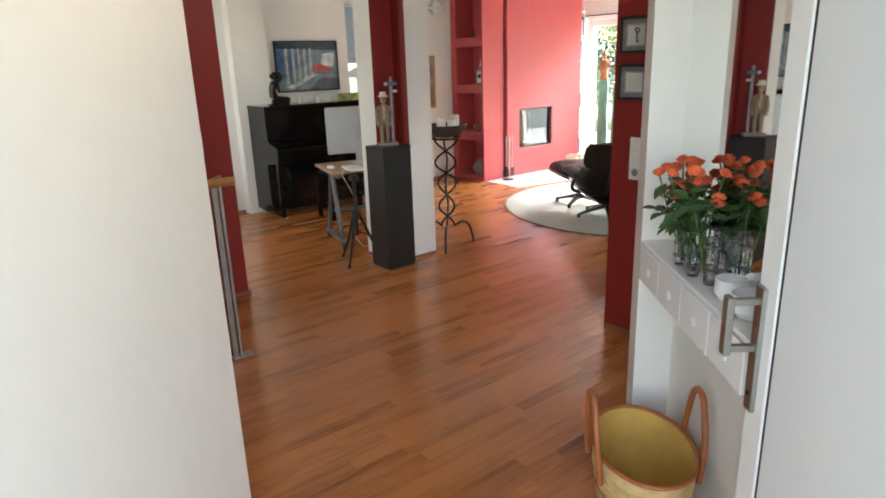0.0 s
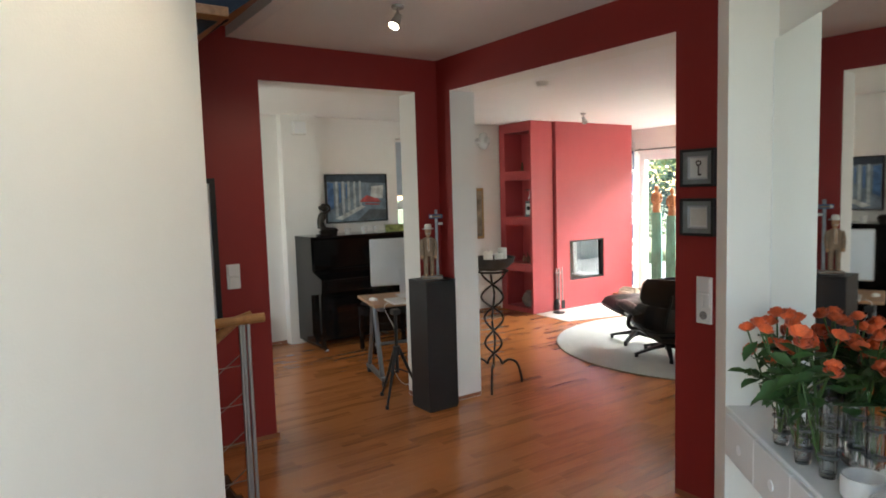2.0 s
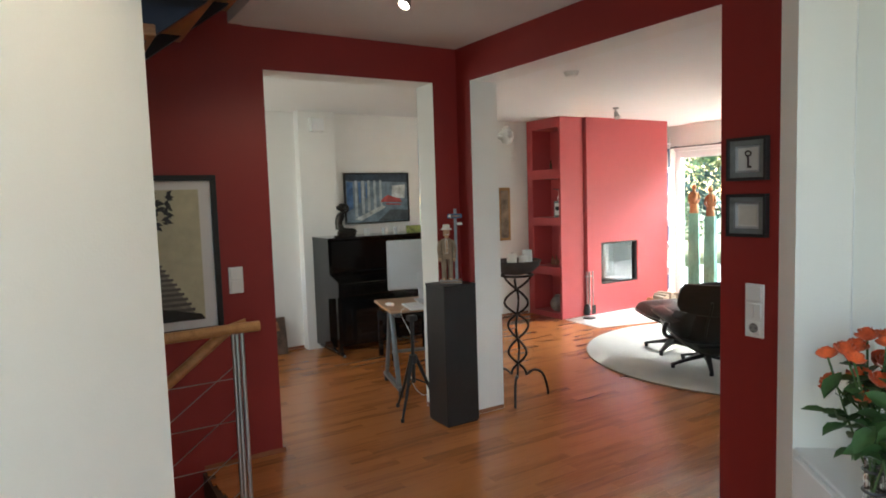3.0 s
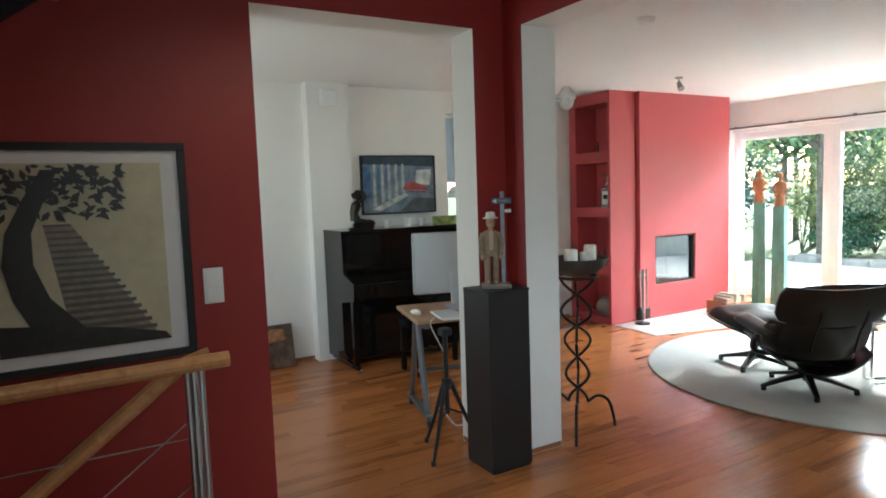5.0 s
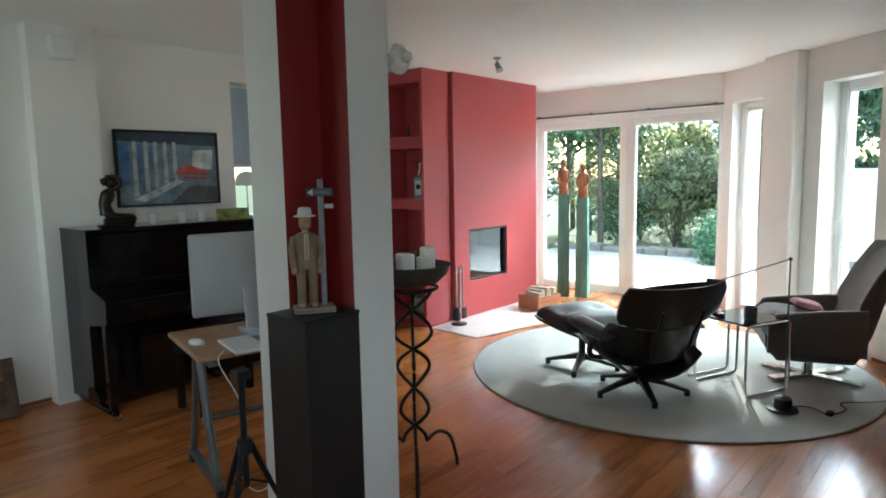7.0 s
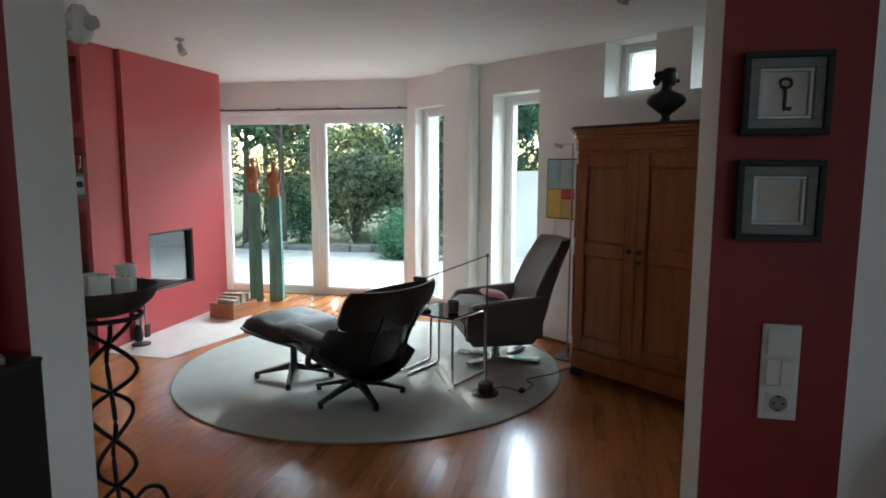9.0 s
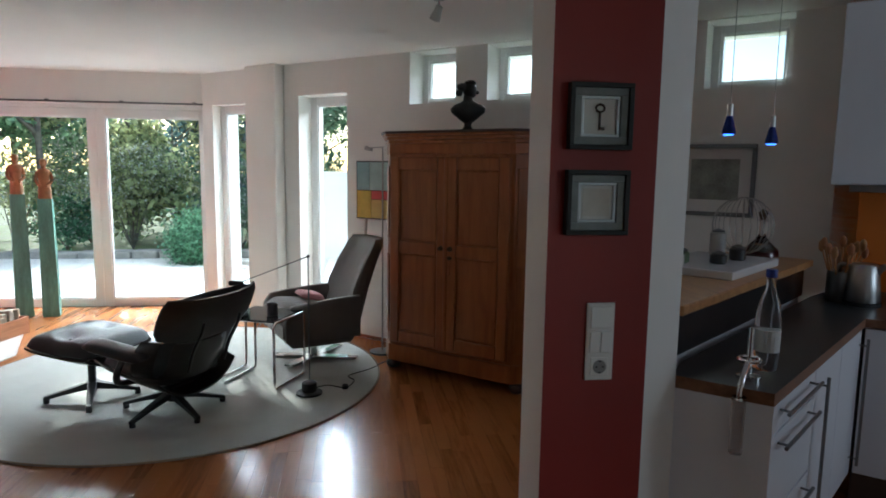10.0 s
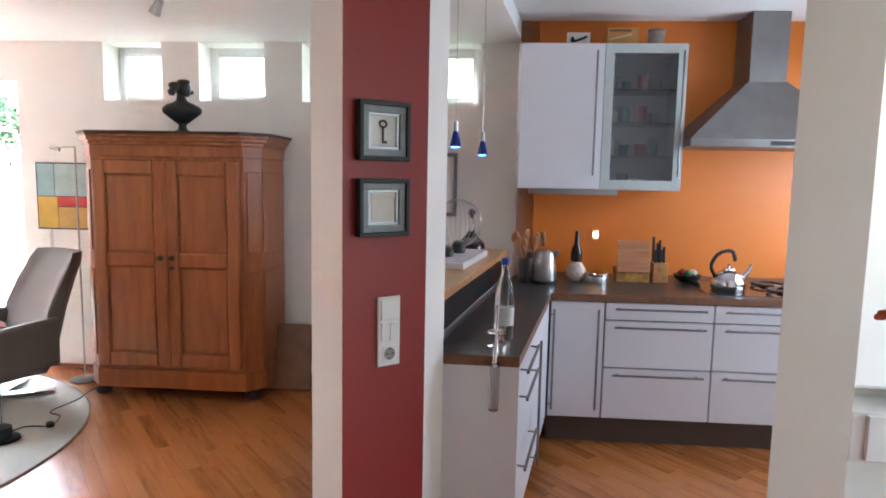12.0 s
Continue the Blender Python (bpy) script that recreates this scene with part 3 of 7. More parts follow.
part("photo_ground", box(B(), -iw, -0.0145, -ih, iw, -0.012, ih), PHOTO_WALL, ph, "pale yellow wall in the photograph")
bm = B()
flat = Matrix.Translation((0, -0.0165, 0)) @ pose(0, 0, 0, 90, 0, 0)
part("photo_flight", prism(B(), [(-0.05, -0.355), (0.26, -0.355), (-0.035, 0.13), (-0.125, 0.13)], 0, 0.001, m=flat @ Matrix.Translation((0, 0, -0.0015))), mat("photo_mid_grey", (0.21, 0.185, 0.14), 0.35, vary=0.3, scale=25), ph, "grey flight of steps in the photograph")
for i in range(18):
    f = i / 17
    z = -0.345 + 0.465 * f ** 0.9
    x0_, x1_ = -0.05 - 0.075 * f, 0.26 - 0.295 * f
    part("photo_step", box(B(), x0_, -0.0175, z, x1_, -0.0155, z + 0.017 * (1 - 0.5 * f)), PHOTO_STEP, ph)
bm = B()
prism(bm, [(-iw, -ih), (iw, -ih), (iw * 0.93, -ih + 0.03), (0.10, -ih + 0.07), (-0.10, -ih + 0.10), (-iw, -ih + 0.12)], 0.001, 0.003, m=flat)
trunk = [(-0.02, -0.35, 0.12), (-0.10, -0.27, 0.085), (-0.18, -0.15, 0.06), (-0.215, -0.02, 0.05), (-0.205, 0.10, 0.042), (-0.15, 0.22, 0.036), (-0.09, 0.335, 0.028)]
left = [(x - w, z) for x, z, w in trunk]
right = [(x + w, z) for x, z, w in trunk]
prism(bm, left + right[::-1], 0.0005, 0.004, m=flat)
rr = random.Random(5)
for i in range(190):
    x, z = rr.uniform(-0.27, 0.15), rr.uniform(0.15, 0.352)
    if z < 0.30 - 0.45 * (x + 0.05) ** 2 * 6 and z < 0.22 and rr.random() < 0.6:
        continue
    a, s = rr.uniform(0, 6.3), rr.uniform(0.014, 0.030)
    q = [(x + s * math.cos(a), z + s * math.sin(a)), (x + 0.45 * s * math.cos(a + 1.6), z + 0.45 * s * math.sin(a + 1.6)), (x - s * math.cos(a), z - s * math.sin(a)), (x - 0.45 * s * math.cos(a + 1.6), z - 0.45 * s * math.sin(a + 1.6))]
    if max(p[1] for p in q) < ih and min(p[0] for p in q) > -iw:
        prism(bm, q, 0.001 + 0.00001 * i, 0.004 + 0.00001 * i, m=flat)
part("photo_tree", bm, PHOTO_DARK, ph, "dark tree in the photograph")

# stair railing
rail = thing("stair_railing", -1.765, -0.93, 0, 0, "beech handrail with steel rods and thin wires at the stairs", "railing")
bm = tube(B(), [(0.075, 0.0, 0.975), (-0.45, 0.0, 0.97), (-1.1, 0.0, 0.965)], 0.023, 12)
part("handrail", bm, BEECH, rail, "round beech handrail")
bm = tube(B(), [(0.03, 0.045, 0.985), (-0.05, 0.045, 0.965), (-0.44, 0.045, 0.67), (-1.3, 0.045, 0.04)], 0.023, 12)
part("handrail", bm, BEECH, rail, "sloping beech handrail")
for dx, dy in ((-0.04, 0), (-0.022, 0.012), (-0.004, -0.004)):
    part("rod", cyl(B(), (dx, dy, 0.0), (dx, dy, 0.955 if dx else 0.955), 0.009, seg=12), STEEL, rail, "steel rod")
part("foot_plate", box(B(), -0.05, -0.03, 0, 0.06, 0.04, 0.008, 0.002), STEEL, rail)
for k in range(4):
    z = 0.18 + 0.19 * k
    part("wire", cyl(B(), (0, 0.03, z), (-1.2, 0.03, z - 0.0), 0.0022, seg=6), STEEL, rail)
    part("wire", cyl(B(), (-0.02, 0.045, z + 0.06), (-1.2, 0.045, z + 0.06 - 0.85), 0.0022, seg=6), STEEL, rail)

# stairs down and up
DARK_STEEL = mat("dark_blue_steel", (0.018, 0.022, 0.03), 0.45, metal=0.4, vary=0.2, scale=10)


def flight(name, x0, y0, y1, z0, run, rise, n, label):
    f = thing(name, 0, 0, 0, 0, label, "staircase")
    for i in range(n):
        x, z = x0 + run * i, z0 + rise * i
        part("tread", box(B(), min(x, x + abs(run) * 1.12 * (1 if run > 0 else -1)), y0, z - 0.045, max(x, x + abs(run) * 1.12 * (1 if run > 0 else -1)), y1, z, 0.004), BEECH, f, "beech tread")
    for y in (y0 + 0.12, y1 - 0.12):
        bm = sweep_quad(B(), [[(x0 + run * i, yy, z0 + rise * i - zz) for yy, zz in ((y - 0.03, 0.06), (y + 0.03, 0.06), (y + 0.03, 0.24), (y - 0.03, 0.24))] for i in (0, n)])
        part("stringer", bm, DARK_STEEL, f, "dark steel stringer")
    return f


flight("stairs_down", -1.80, -0.88, -0.03, -0.18, -0.26, -0.18, 10, "open beech steps on steel leading down")
flight("stairs_up", -2.82, -0.98, -0.10, 1.84, 0.25, 0.19, 8, "open beech steps on dark steel leading up")
bm = B()
box(bm, -1.52, -2.1, HALL_H + 0.001, -1.44, -0.01, HALL_H + 0.30)
tagged(link("stair_edge_trim", bm, PVC), "white edge board of the stair opening", "trim", kind="structure")


def ceiling_spot(x, y, z, rz, lit, label):
    s = thing("ceiling_spotlight", x, y, z, rz, label, "spotlight", "ceiling spots")
    part("base", lathe(B(), [(0.03, -0.016), (0.033, -0.012), (0.033, 0)], 20), STEEL, s, smooth=40)
    part("arm", tube(B(), [(0, 0, -0.01), (0, 0, -0.05), (0.012, 0, -0.066)], 0.007, 10), STEEL, s, smooth=40)
    m = pose(0.012, 0, -0.075, 0, 145, 0)
    head = part("head", lathe(B(), [(0.012, -0.035), (0.02, -0.03), (0.022, 0.0), (0.03, 0.03), (0.031, 0.045), (0.027, 0.045), (0.022, 0.036)], 20, m), STEEL, s, smooth=40)
    part("bulb", lathe(B(), [(0.024, 0.034), (0.024, 0.0405), (0.01, 0.044)], 16, m), glow("halogen_glow", (1.0, 0.86, 0.66), 14.0) if lit else CLEAR, head)
    return s


ceiling_spot(-0.945, -1.05, HALL_H, 200, True, "lit brushed-steel ceiling spotlight in the hall")
ceiling_spot(2.82, 1.17, LIVING_H, 250, False, "small dark steel ceiling spotlight")
ceiling_spot(1.88, -1.95, LIVING_H, 30, False, "small dark steel ceiling spotlight")
spot_lamp("hall_spot_light", (-0.985, -1.06, HALL_H - 0.12), (-1.5, -0.4, 0.8), 4, 110)
spot_lamp("entry_spot_light", (-2.15, -3.0, HALL_H - 0.08), (-2.75, -2.75, 1.3), 5, 110)

sm = thing("smoke_detector", 0.93, -0.15, LIVING_H, 0, "round white smoke detector on the ceiling", "smoke detector")
part("body", lathe(B(), [(0.035, -0.036), (0.045, -0.03), (0.05, -0.012), (0.055, -0.011), (0.055, 0)], 24), PLASTIC_WHITE, sm, smooth=40)

# console shelf with drawers, mirror
mS, _ = frame_of(SH, dp(SH, -1))      # x along the wall towards the entrance, y towards the room
mS = mS @ Matrix.Diagonal((1, -1, 1, 1))
con = new("console_shelf")
tagged(con, "white lacquered wall shelf with four small drawers", "shelf")


def loc(bm):
    bmesh.ops.transform(bm, matrix=mS, verts=bm.verts)
    return bm


# local: x along, y towards the room (negative is into the niche)
sgn = 1 if (mS @ Vector((0, 1, 0)) - mS @ Vector((0, 0, 0))).dot(P) < 0 else -1
part("body", loc(box(B(), 0.0, -0.128 * sgn, 0.79, 0.94, 0.0, 0.925, 0.003)), WHITE_GLOSS, con)
for k in range(4):
    d = part("drawer", loc(box(B(), 0.036 + 0.2 * k, 0.0, 0.797, 0.233 + 0.2 * k, 0.012 * sgn, 0.917, 0.002)), WHITE_GLOSS, con)
    c = mS @ Vector((0.14 + 0.2 * k, 0.012 * sgn, 0.85))
    part("finger_hole", cyl(B(), c - P * 0.0005, c - P * 0.003, 0.013, seg=20), mat("hole_rim_white", (0.86, 0.86, 0.88), 0.3), d, "round finger hole rim")
# the mirror leans a little out of the niche's plane
turn_m = Matrix.Translation(mS @ Vector((0.004, -0.122 * sgn, 0))) @ Matrix.Rotation(radians(-2.0), 4, "Z") @ Matrix.Translation(mS @ Vector((0.004, -0.122 * sgn, 0))).inverted()
mir = new("wall_mirror")
mir.matrix_basis = turn_m
tagged(mir, "large frameless wall mirror above the shelf", "mirror")
part("glass", loc(box(B(), 0.004, -0.117 * sgn, 0.95, 1.15, -0.123 * sgn, 1.93)), MIRROR, mir)
part("edge_strip", loc(box(B(), 0.0005, -0.116 * sgn, 0.95, 0.004, -0.123 * sgn, 1.93)), PVC, mir, "bevelled pale glass edge")

# roses in a cluster of glass tubes
vase = thing("tube_vase", *dp(SH, -0.33, 0.055), 0.925, 0, "cluster of clear glass tubes joined by metal rings on the shelf", "vase")
rr = random.Random(3)
tubes = []
for i in range(8):
    s, d = -0.126 + 0.036 * i, 0.022 * math.sin(i * 2.1)
    x, y = D.x * s + P.x * d, D.y * s + P.y * d
    h = 0.12 + 0.05 * rr.random()
    tubes.append((x, y, h))
    if i % 3 == 2:
        h *= 0.7
    t = part("tube", lathe(B(), [(0.015, 0.0), (0.017, 0.004), (0.017, h), (0.0145, h), (0.0145, 0.01), (0.002, 0.008)], 16, pose(x, y, 0)), CLEAR, vase, smooth=40)
    for z in (h * 0.35, h * 0.8):
        part("ring", tube(B(), [(x + 0.0185 * math.cos(a), y + 0.0185 * math.sin(a), z) for a in [k * math.pi / 8 for k in range(16)]], 0.003, 6, True), GREY_METAL, t, "grey metal ring")
ROSE = mat("orange_red_petals", (0.80, 0.11, 0.025), 0.55, vary=0.5, scale=22, sheen=0.2)
LEAF = mat("rose_leaf_green", (0.035, 0.085, 0.022), 0.45, vary=0.4, scale=30)
STEM = mat("green_stem", (0.06, 0.12, 0.03), 0.5, vary=0.2, scale=20)
bq = thing("rose_bouquet", *dp(SH, -0.33, 0.045), 0.93, 0, "bunch of orange-red roses with green leaves in glass tubes", "flowers")


def rose_mesh(seed):
    bm = B()
    r = random.Random(seed)
    for ring, (n, rad, hh, open_) in enumerate(((3, 0.007, 0.026, 0.2), (4, 0.012, 0.028, 0.35), (5, 0.018, 0.026, 0.6), (5, 0.023, 0.021, 0.95))):
        for k in range(n):
            a = 2 * math.pi * k / n + ring * 0.6 + r.uniform(-0.2, 0.2)
            rows = []
            for v in range(4):
                t = v / 3
                row = []
                for u in range(5):
                    q = (u / 4 - 0.5) * 2.3 * math.pi / n * 1.25
                    rr_ = rad * (0.35 + 0.65 * math.sin(t * 1.7)) * (1 + open_ * 0.25 * t)
                    row.append(bm.verts.new((rr_ * math.cos(a + q), rr_ * math.sin(a + q), hh * t - 0.006 * ring * 0.4 - 0.006 * abs(u - 2) / 2 * t)))
                rows.append(row)
            for p, q in zip(rows, rows[1:]):
                for u in range(4):
                    bm.faces.new((p[u], p[u + 1], q[u + 1], q[u]))
    blob(bm, (0, 0, 0.004), 0.010, (1, 1, 0.9), sub=1)
    return bm


rose_me = link("rose", rose_mesh(1), ROSE, bq, smooth=60)
roses = []
for i in range(26):
    s, d = rr.uniform(-0.17, 0.15), rr.uniform(-0.075, 0.03)
    z = 0.265 + rr.uniform(-0.06, 0.055) - 0.12 * abs(s)
    roses.append((D.x * s + P.x * d, D.y * s + P.y * d, z))
for i, (x, y, z) in enumerate(roses):
    ob = rose_me if i == 0 else new("rose", rose_me.data)
    ob.parent = bq
    ob.matrix_basis = pose(x, y, z, rr.uniform(-35, 35), rr.uniform(-35, 35), rr.uniform(0, 360)) @ Matrix.Scale(rr.uniform(0.62, 0.85), 4)
    tx, ty, th = tubes[i % 8]
    part("stem", tube(B(), arc([(tx * 0.85, ty * 0.85, 0.02), ((tx + x) / 2, (ty + y) / 2, 0.14), (x, y, z)], 4), 0.0022, 5), STEM, bq)
leaf_me = None
for i in range(120):
    s, d = rr.uniform(-0.15, 0.10), rr.uniform(-0.075, 0.04)
    z = rr.uniform(0.12, 0.25)
    if leaf_me is None:
        bm = B()
        pts = [(0, 0, 0), (0.010, 0.014, 0.004), (0.014, 0.028, 0.006), (0.009, 0.044, 0.004), (0, 0.056, -0.004), (-0.009, 0.044, 0.004), (-0.014, 0.028, 0.006), (-0.010, 0.014, 0.004)]
        ring = [bm.verts.new(p) for p in pts]
        mid = bm.verts.new((0, 0.028, -0.002))
        for k in range(8):
            bm.faces.new((ring[k], ring[(k + 1) % 8], mid))
        leaf_me = ob = link("leaf", bm, LEAF, bq, smooth=80)
    else:
        ob = new("leaf", leaf_me.data)
        ob.parent = bq
    ob.matrix_basis = pose(D.x * s + P.x * d, D.y * s + P.y * d, z, rr.uniform(-50, 40), rr.uniform(-40, 40), rr.uniform(0, 360)) @ Matrix.Scale(rr.uniform(0.8, 1.2), 4)

for s, rad in ((-0.58, 0.04), (-0.69, 0.045)):
    bw = thing("glass_bowl", *dp(SH, s, 0.06), 0.925, 0, "small frosted glass bowl on the shelf", "bowl")
    part("bowl", lathe(B(), [(rad * 0.6, 0), (rad, 0.02), (rad, 0.06), (rad - 0.004, 0.06), (rad - 0.004, 0.022), (rad * 0.5, 0.006)], 20), mat("frosted_white", (0.8, 0.8, 0.8), 0.3), bw, smooth=40)

# basket
STRAW = mat("woven_straw", (0.62, 0.44, 0.20), 0.8, vary=0.25, scale=25, bump=0.9, bump_scale=150, stretch=(1, 1, 3))
CANVAS = mat("yellow_lining_cloth", (0.62, 0.38, 0.09), 0.85, vary=0.12, scale=12, bump=0.3)
STRAP = mat("tan_leather_strap", (0.34, 0.10, 0.03), 0.45, vary=0.2, scale=20, bump=0.2)
bk = thing("basket", -1.335, -3.17, 0, 50, "oval straw basket with yellow lining and leather handles on the floor", "basket")
bk.scale = (1.0, 1.0, 0.93)


def oval(a, b, z, n=32):
    return [(a * math.cos(2 * math.pi * k / n), b * math.sin(2 * math.pi * k / n), z) for k in range(n)]


bm = sweep_quad(B(), [oval(0.15, 0.10, 0.0), oval(0.185, 0.125, 0.12), oval(0.21, 0.145, 0.28), oval(0.225, 0.155, 0.39), oval(0.222, 0.152, 0.39), oval(0.207, 0.142, 0.28), oval(0.182, 0.122, 0.12), oval(0.147, 0.097, 0.01)])
part("lining", sweep_quad(B(), [oval(0.03, 0.02, 0.018), oval(0.14, 0.09, 0.02), oval(0.176, 0.116, 0.12), oval(0.203, 0.138, 0.28), oval(0.218, 0.148, 0.389), oval(0.214, 0.144, 0.389), oval(0.199, 0.134, 0.28), oval(0.172, 0.112, 0.12), oval(0.136, 0.086, 0.024), oval(0.03, 0.02, 0.024)]), CANVAS, bk, "yellow cloth lining", smooth=60)
part("body", bm, STRAW, bk, smooth=50)
part("rim", tube(B(), oval(0.223, 0.153, 0.392), 0.007, 8, True), STRAP, bk, "tan leather rim")
for s in (-1, 1):
    part("handle", tube(B(), arc([(-0.085, 0.150 * s, 0.30), (-0.08, 0.160 * s, 0.43), (-0.04, 0.163 * s, 0.56), (0.0, 0.164 * s, 0.585), (0.04, 0.163 * s, 0.56), (0.08, 0.160 * s, 0.43), (0.085, 0.150 * s, 0.30)], 5), 0.010, 8), STRAP, bk, "tan leather handle", smooth=60)
for z in (0.06, 0.12, 0.18, 0.24, 0.30):
    f = z / 0.39
    part("band", tube(B(), oval(0.152 + 0.072 * f ** 0.8, 0.102 + 0.052 * f ** 0.8, z), 0.006, 6, True), STRAP if int(z * 100) % 12 == 0 else STRAW, bk, "woven band")
pouch = thing("dark_pouch", -1.335, -3.17, 0.02, 20, "dark folded cloth inside the basket", "cloth")
part("cloth", blob(B(), (0, 0, 0.05), 0.09, (1, 0.7, 0.5), 0.4, 2, 4), mat("dark_cloth", (0.02, 0.02, 0.025), 0.9, vary=0.2, scale=20), pouch)

# open entrance door
LF = dp(MA, -1.07, -0.045)
md, _ = frame_of(LF, dp(LF, -1))
door = new("door_entrance")
door.matrix_basis = md
tagged(door, "open white entrance door with a long steel pull handle", "door", kind="structure")
# local: x from the free edge to the hinge, y across
ys = 1 if (md.to_3x3() @ Vector((0, 1, 0))).dot(P) > 0 else -1
part("stile", box(B(), -0.02, 0, 0.01, 0.056, 0.055 * ys, 2.1, 0.003), PVC, door)
part("gasket", box(B(), 0.056, 0.004 * ys, 0.01, 0.068, 0.05 * ys, 2.1), BLACK, door, "black rubber gasket")
part("panel", box(B(), 0.068, 0.001 * ys, 0.01, 0.93, 0.055 * ys, 2.1, 0.002), mat("pale_grey_door_paint", (0.72, 0.73, 0.74), 0.4, vary=0.02, scale=2), door, "pale grey door panel")
hd = part("handle_plate", box(B(), -0.012, -0.010 * ys, 0.80, 0.022, 0.0, 1.08, 0.002), STEEL, door, "brushed steel plate")
part("grip", box(B(), -0.012, -0.075 * ys, 0.93, 0.016, -0.060 * ys, 1.06, 0.003), STEEL, hd, "square steel grip")
for z in (0.937, 1.04):
    part("stand_off", box(B(), -0.006, -0.065 * ys, z, 0.010, -0.008 * ys, z + 0.014, 0.002), STEEL, hd)
part("key_hole", cyl(B(), (0.005, -0.012 * ys, 0.84), (0.005, -0.0095 * ys, 0.84), 0.006, seg=12), BLACK, hd)


# ---------------- living room ----------------
rug = thing("round_rug", 2.88, -0.27, 0, 0, "large round pale grey wool rug with a brown bound edge", "rug")
part("carpet", lathe(B(), [(1.375, 0.0), (1.385, 0.006), (1.375, 0.011), (0.9, 0.0115), (0.4, 0.0115)], 96), RUG, rug, smooth=50)
part("binding", tube(B(), [(1.389 * math.cos(2 * math.pi * k / 128), 1.389 * math.sin(2 * math.pi * k / 128), 0.0065) for k in range(128)], 0.006, 6, True), RUG_EDGE, rug, "brown bound edge")

# chimney with shelf niches in its side and a glazed firebox
ch = thing("fireplace", 0, 0, 0, 0, "red painted chimney block with shelf niches and a glazed firebox", "fireplace")
CX0, CX1, CXM, CY, CB = 2.71, 4.56, 3.075, 1.894, 2.54
niches = [(1.80, 2.29), (1.22, 1.687), (0.62, 1.118), (0.06, 0.52)]
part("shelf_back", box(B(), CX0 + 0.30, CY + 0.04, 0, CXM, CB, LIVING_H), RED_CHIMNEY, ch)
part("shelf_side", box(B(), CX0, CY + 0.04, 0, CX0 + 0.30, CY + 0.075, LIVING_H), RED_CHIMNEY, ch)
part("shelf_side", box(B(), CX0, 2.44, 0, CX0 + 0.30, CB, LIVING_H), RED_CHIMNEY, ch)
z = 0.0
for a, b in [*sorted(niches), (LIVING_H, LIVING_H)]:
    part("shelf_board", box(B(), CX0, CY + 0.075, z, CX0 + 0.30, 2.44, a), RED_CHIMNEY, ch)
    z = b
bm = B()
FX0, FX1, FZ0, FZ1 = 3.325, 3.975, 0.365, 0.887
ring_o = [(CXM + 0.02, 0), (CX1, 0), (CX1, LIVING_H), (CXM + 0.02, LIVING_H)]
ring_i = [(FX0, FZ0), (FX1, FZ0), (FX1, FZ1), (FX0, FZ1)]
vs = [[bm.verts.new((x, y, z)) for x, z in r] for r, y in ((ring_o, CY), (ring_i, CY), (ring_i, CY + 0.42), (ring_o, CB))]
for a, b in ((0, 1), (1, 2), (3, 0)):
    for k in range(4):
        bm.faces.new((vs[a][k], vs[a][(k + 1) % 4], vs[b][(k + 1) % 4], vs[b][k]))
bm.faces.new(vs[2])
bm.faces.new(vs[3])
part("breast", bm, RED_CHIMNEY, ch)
SOOT = mat("dark_firebox_lining", (0.03, 0.028, 0.026), 0.7, vary=0.4, scale=8, bump=0.3)
bm = B()
for s in ((FX0, FZ0, FX0 + 0.02, FZ1), (FX1 - 0.02, FZ0, FX1, FZ1), (FX0 + 0.02, FZ0, FX1 - 0.02, FZ0 + 0.02), (FX0 + 0.02, FZ1 - 0.02, FX1 - 0.02, FZ1)):
    box(bm, s[0], CY + 0.012, s[1], s[2], CY + 0.40, s[3])
box(bm, FX0 + 0.02, CY + 0.40, FZ0 + 0.02, FX1 - 0.02, CY + 0.415, FZ1 - 0.02)
fb = part("firebox", bm, SOOT, ch, "dark firebox")
part("fire_glass", box(B(), FX0 + 0.02, CY + 0.045, FZ0 + 0.02, FX1 - 0.02, CY + 0.05, FZ1 - 0.02), glass("smoked_fire_glass", (0.35, 0.36, 0.36), 0.0, 2.2), fb, "reflecting fire glass")
hearth = prism(B(), [(2.72, 1.893), (4.50, 1.893), (4.42, 1.50), (3.50, 1.13), (2.68, 1.31)], 0.0, 0.006)
tagged(link("hearth_slab", hearth, STONE), "pale stone slab before the fireplace", "hearth", kind="structure")

# fire irons
fi = thing("fire_irons", 2.98, 1.76, 0.006, 0, "steel fire irons hanging on a slim stand", "fire irons")
part("base", lathe(B(), [(0.075, 0), (0.075, 0.012), (0.02, 0.02)], 24), BLACK_METAL, fi, smooth=40)
part("pole", cyl(B(), (0, 0, 0.01), (0, 0, 0.56), 0.008), STEEL, fi)
part("hanger", box(B(), -0.06, -0.008, 0.50, 0.06, 0.008, 0.515, 0.002), STEEL, fi)
for k, x in enumerate((-0.05, 0.05, 0.0)):
    part("tool", cyl(B(), (x, -0.014, 0.10), (x, -0.014, 0.57), 0.007), STEEL, fi, "steel fire tool")
part("brush", lathe(B(), [(0.035, 0.05), (0.04, 0.10), (0.03, 0.16), (0.012, 0.18)], 14, pose(-0.05, -0.014, 0)), BLACK, fi, "black brush")
part("shovel", box(B(), 0.02, -0.03, 0.05, 0.085, -0.02, 0.16, 0.004), BLACK_METAL, fi, "black shovel blade")

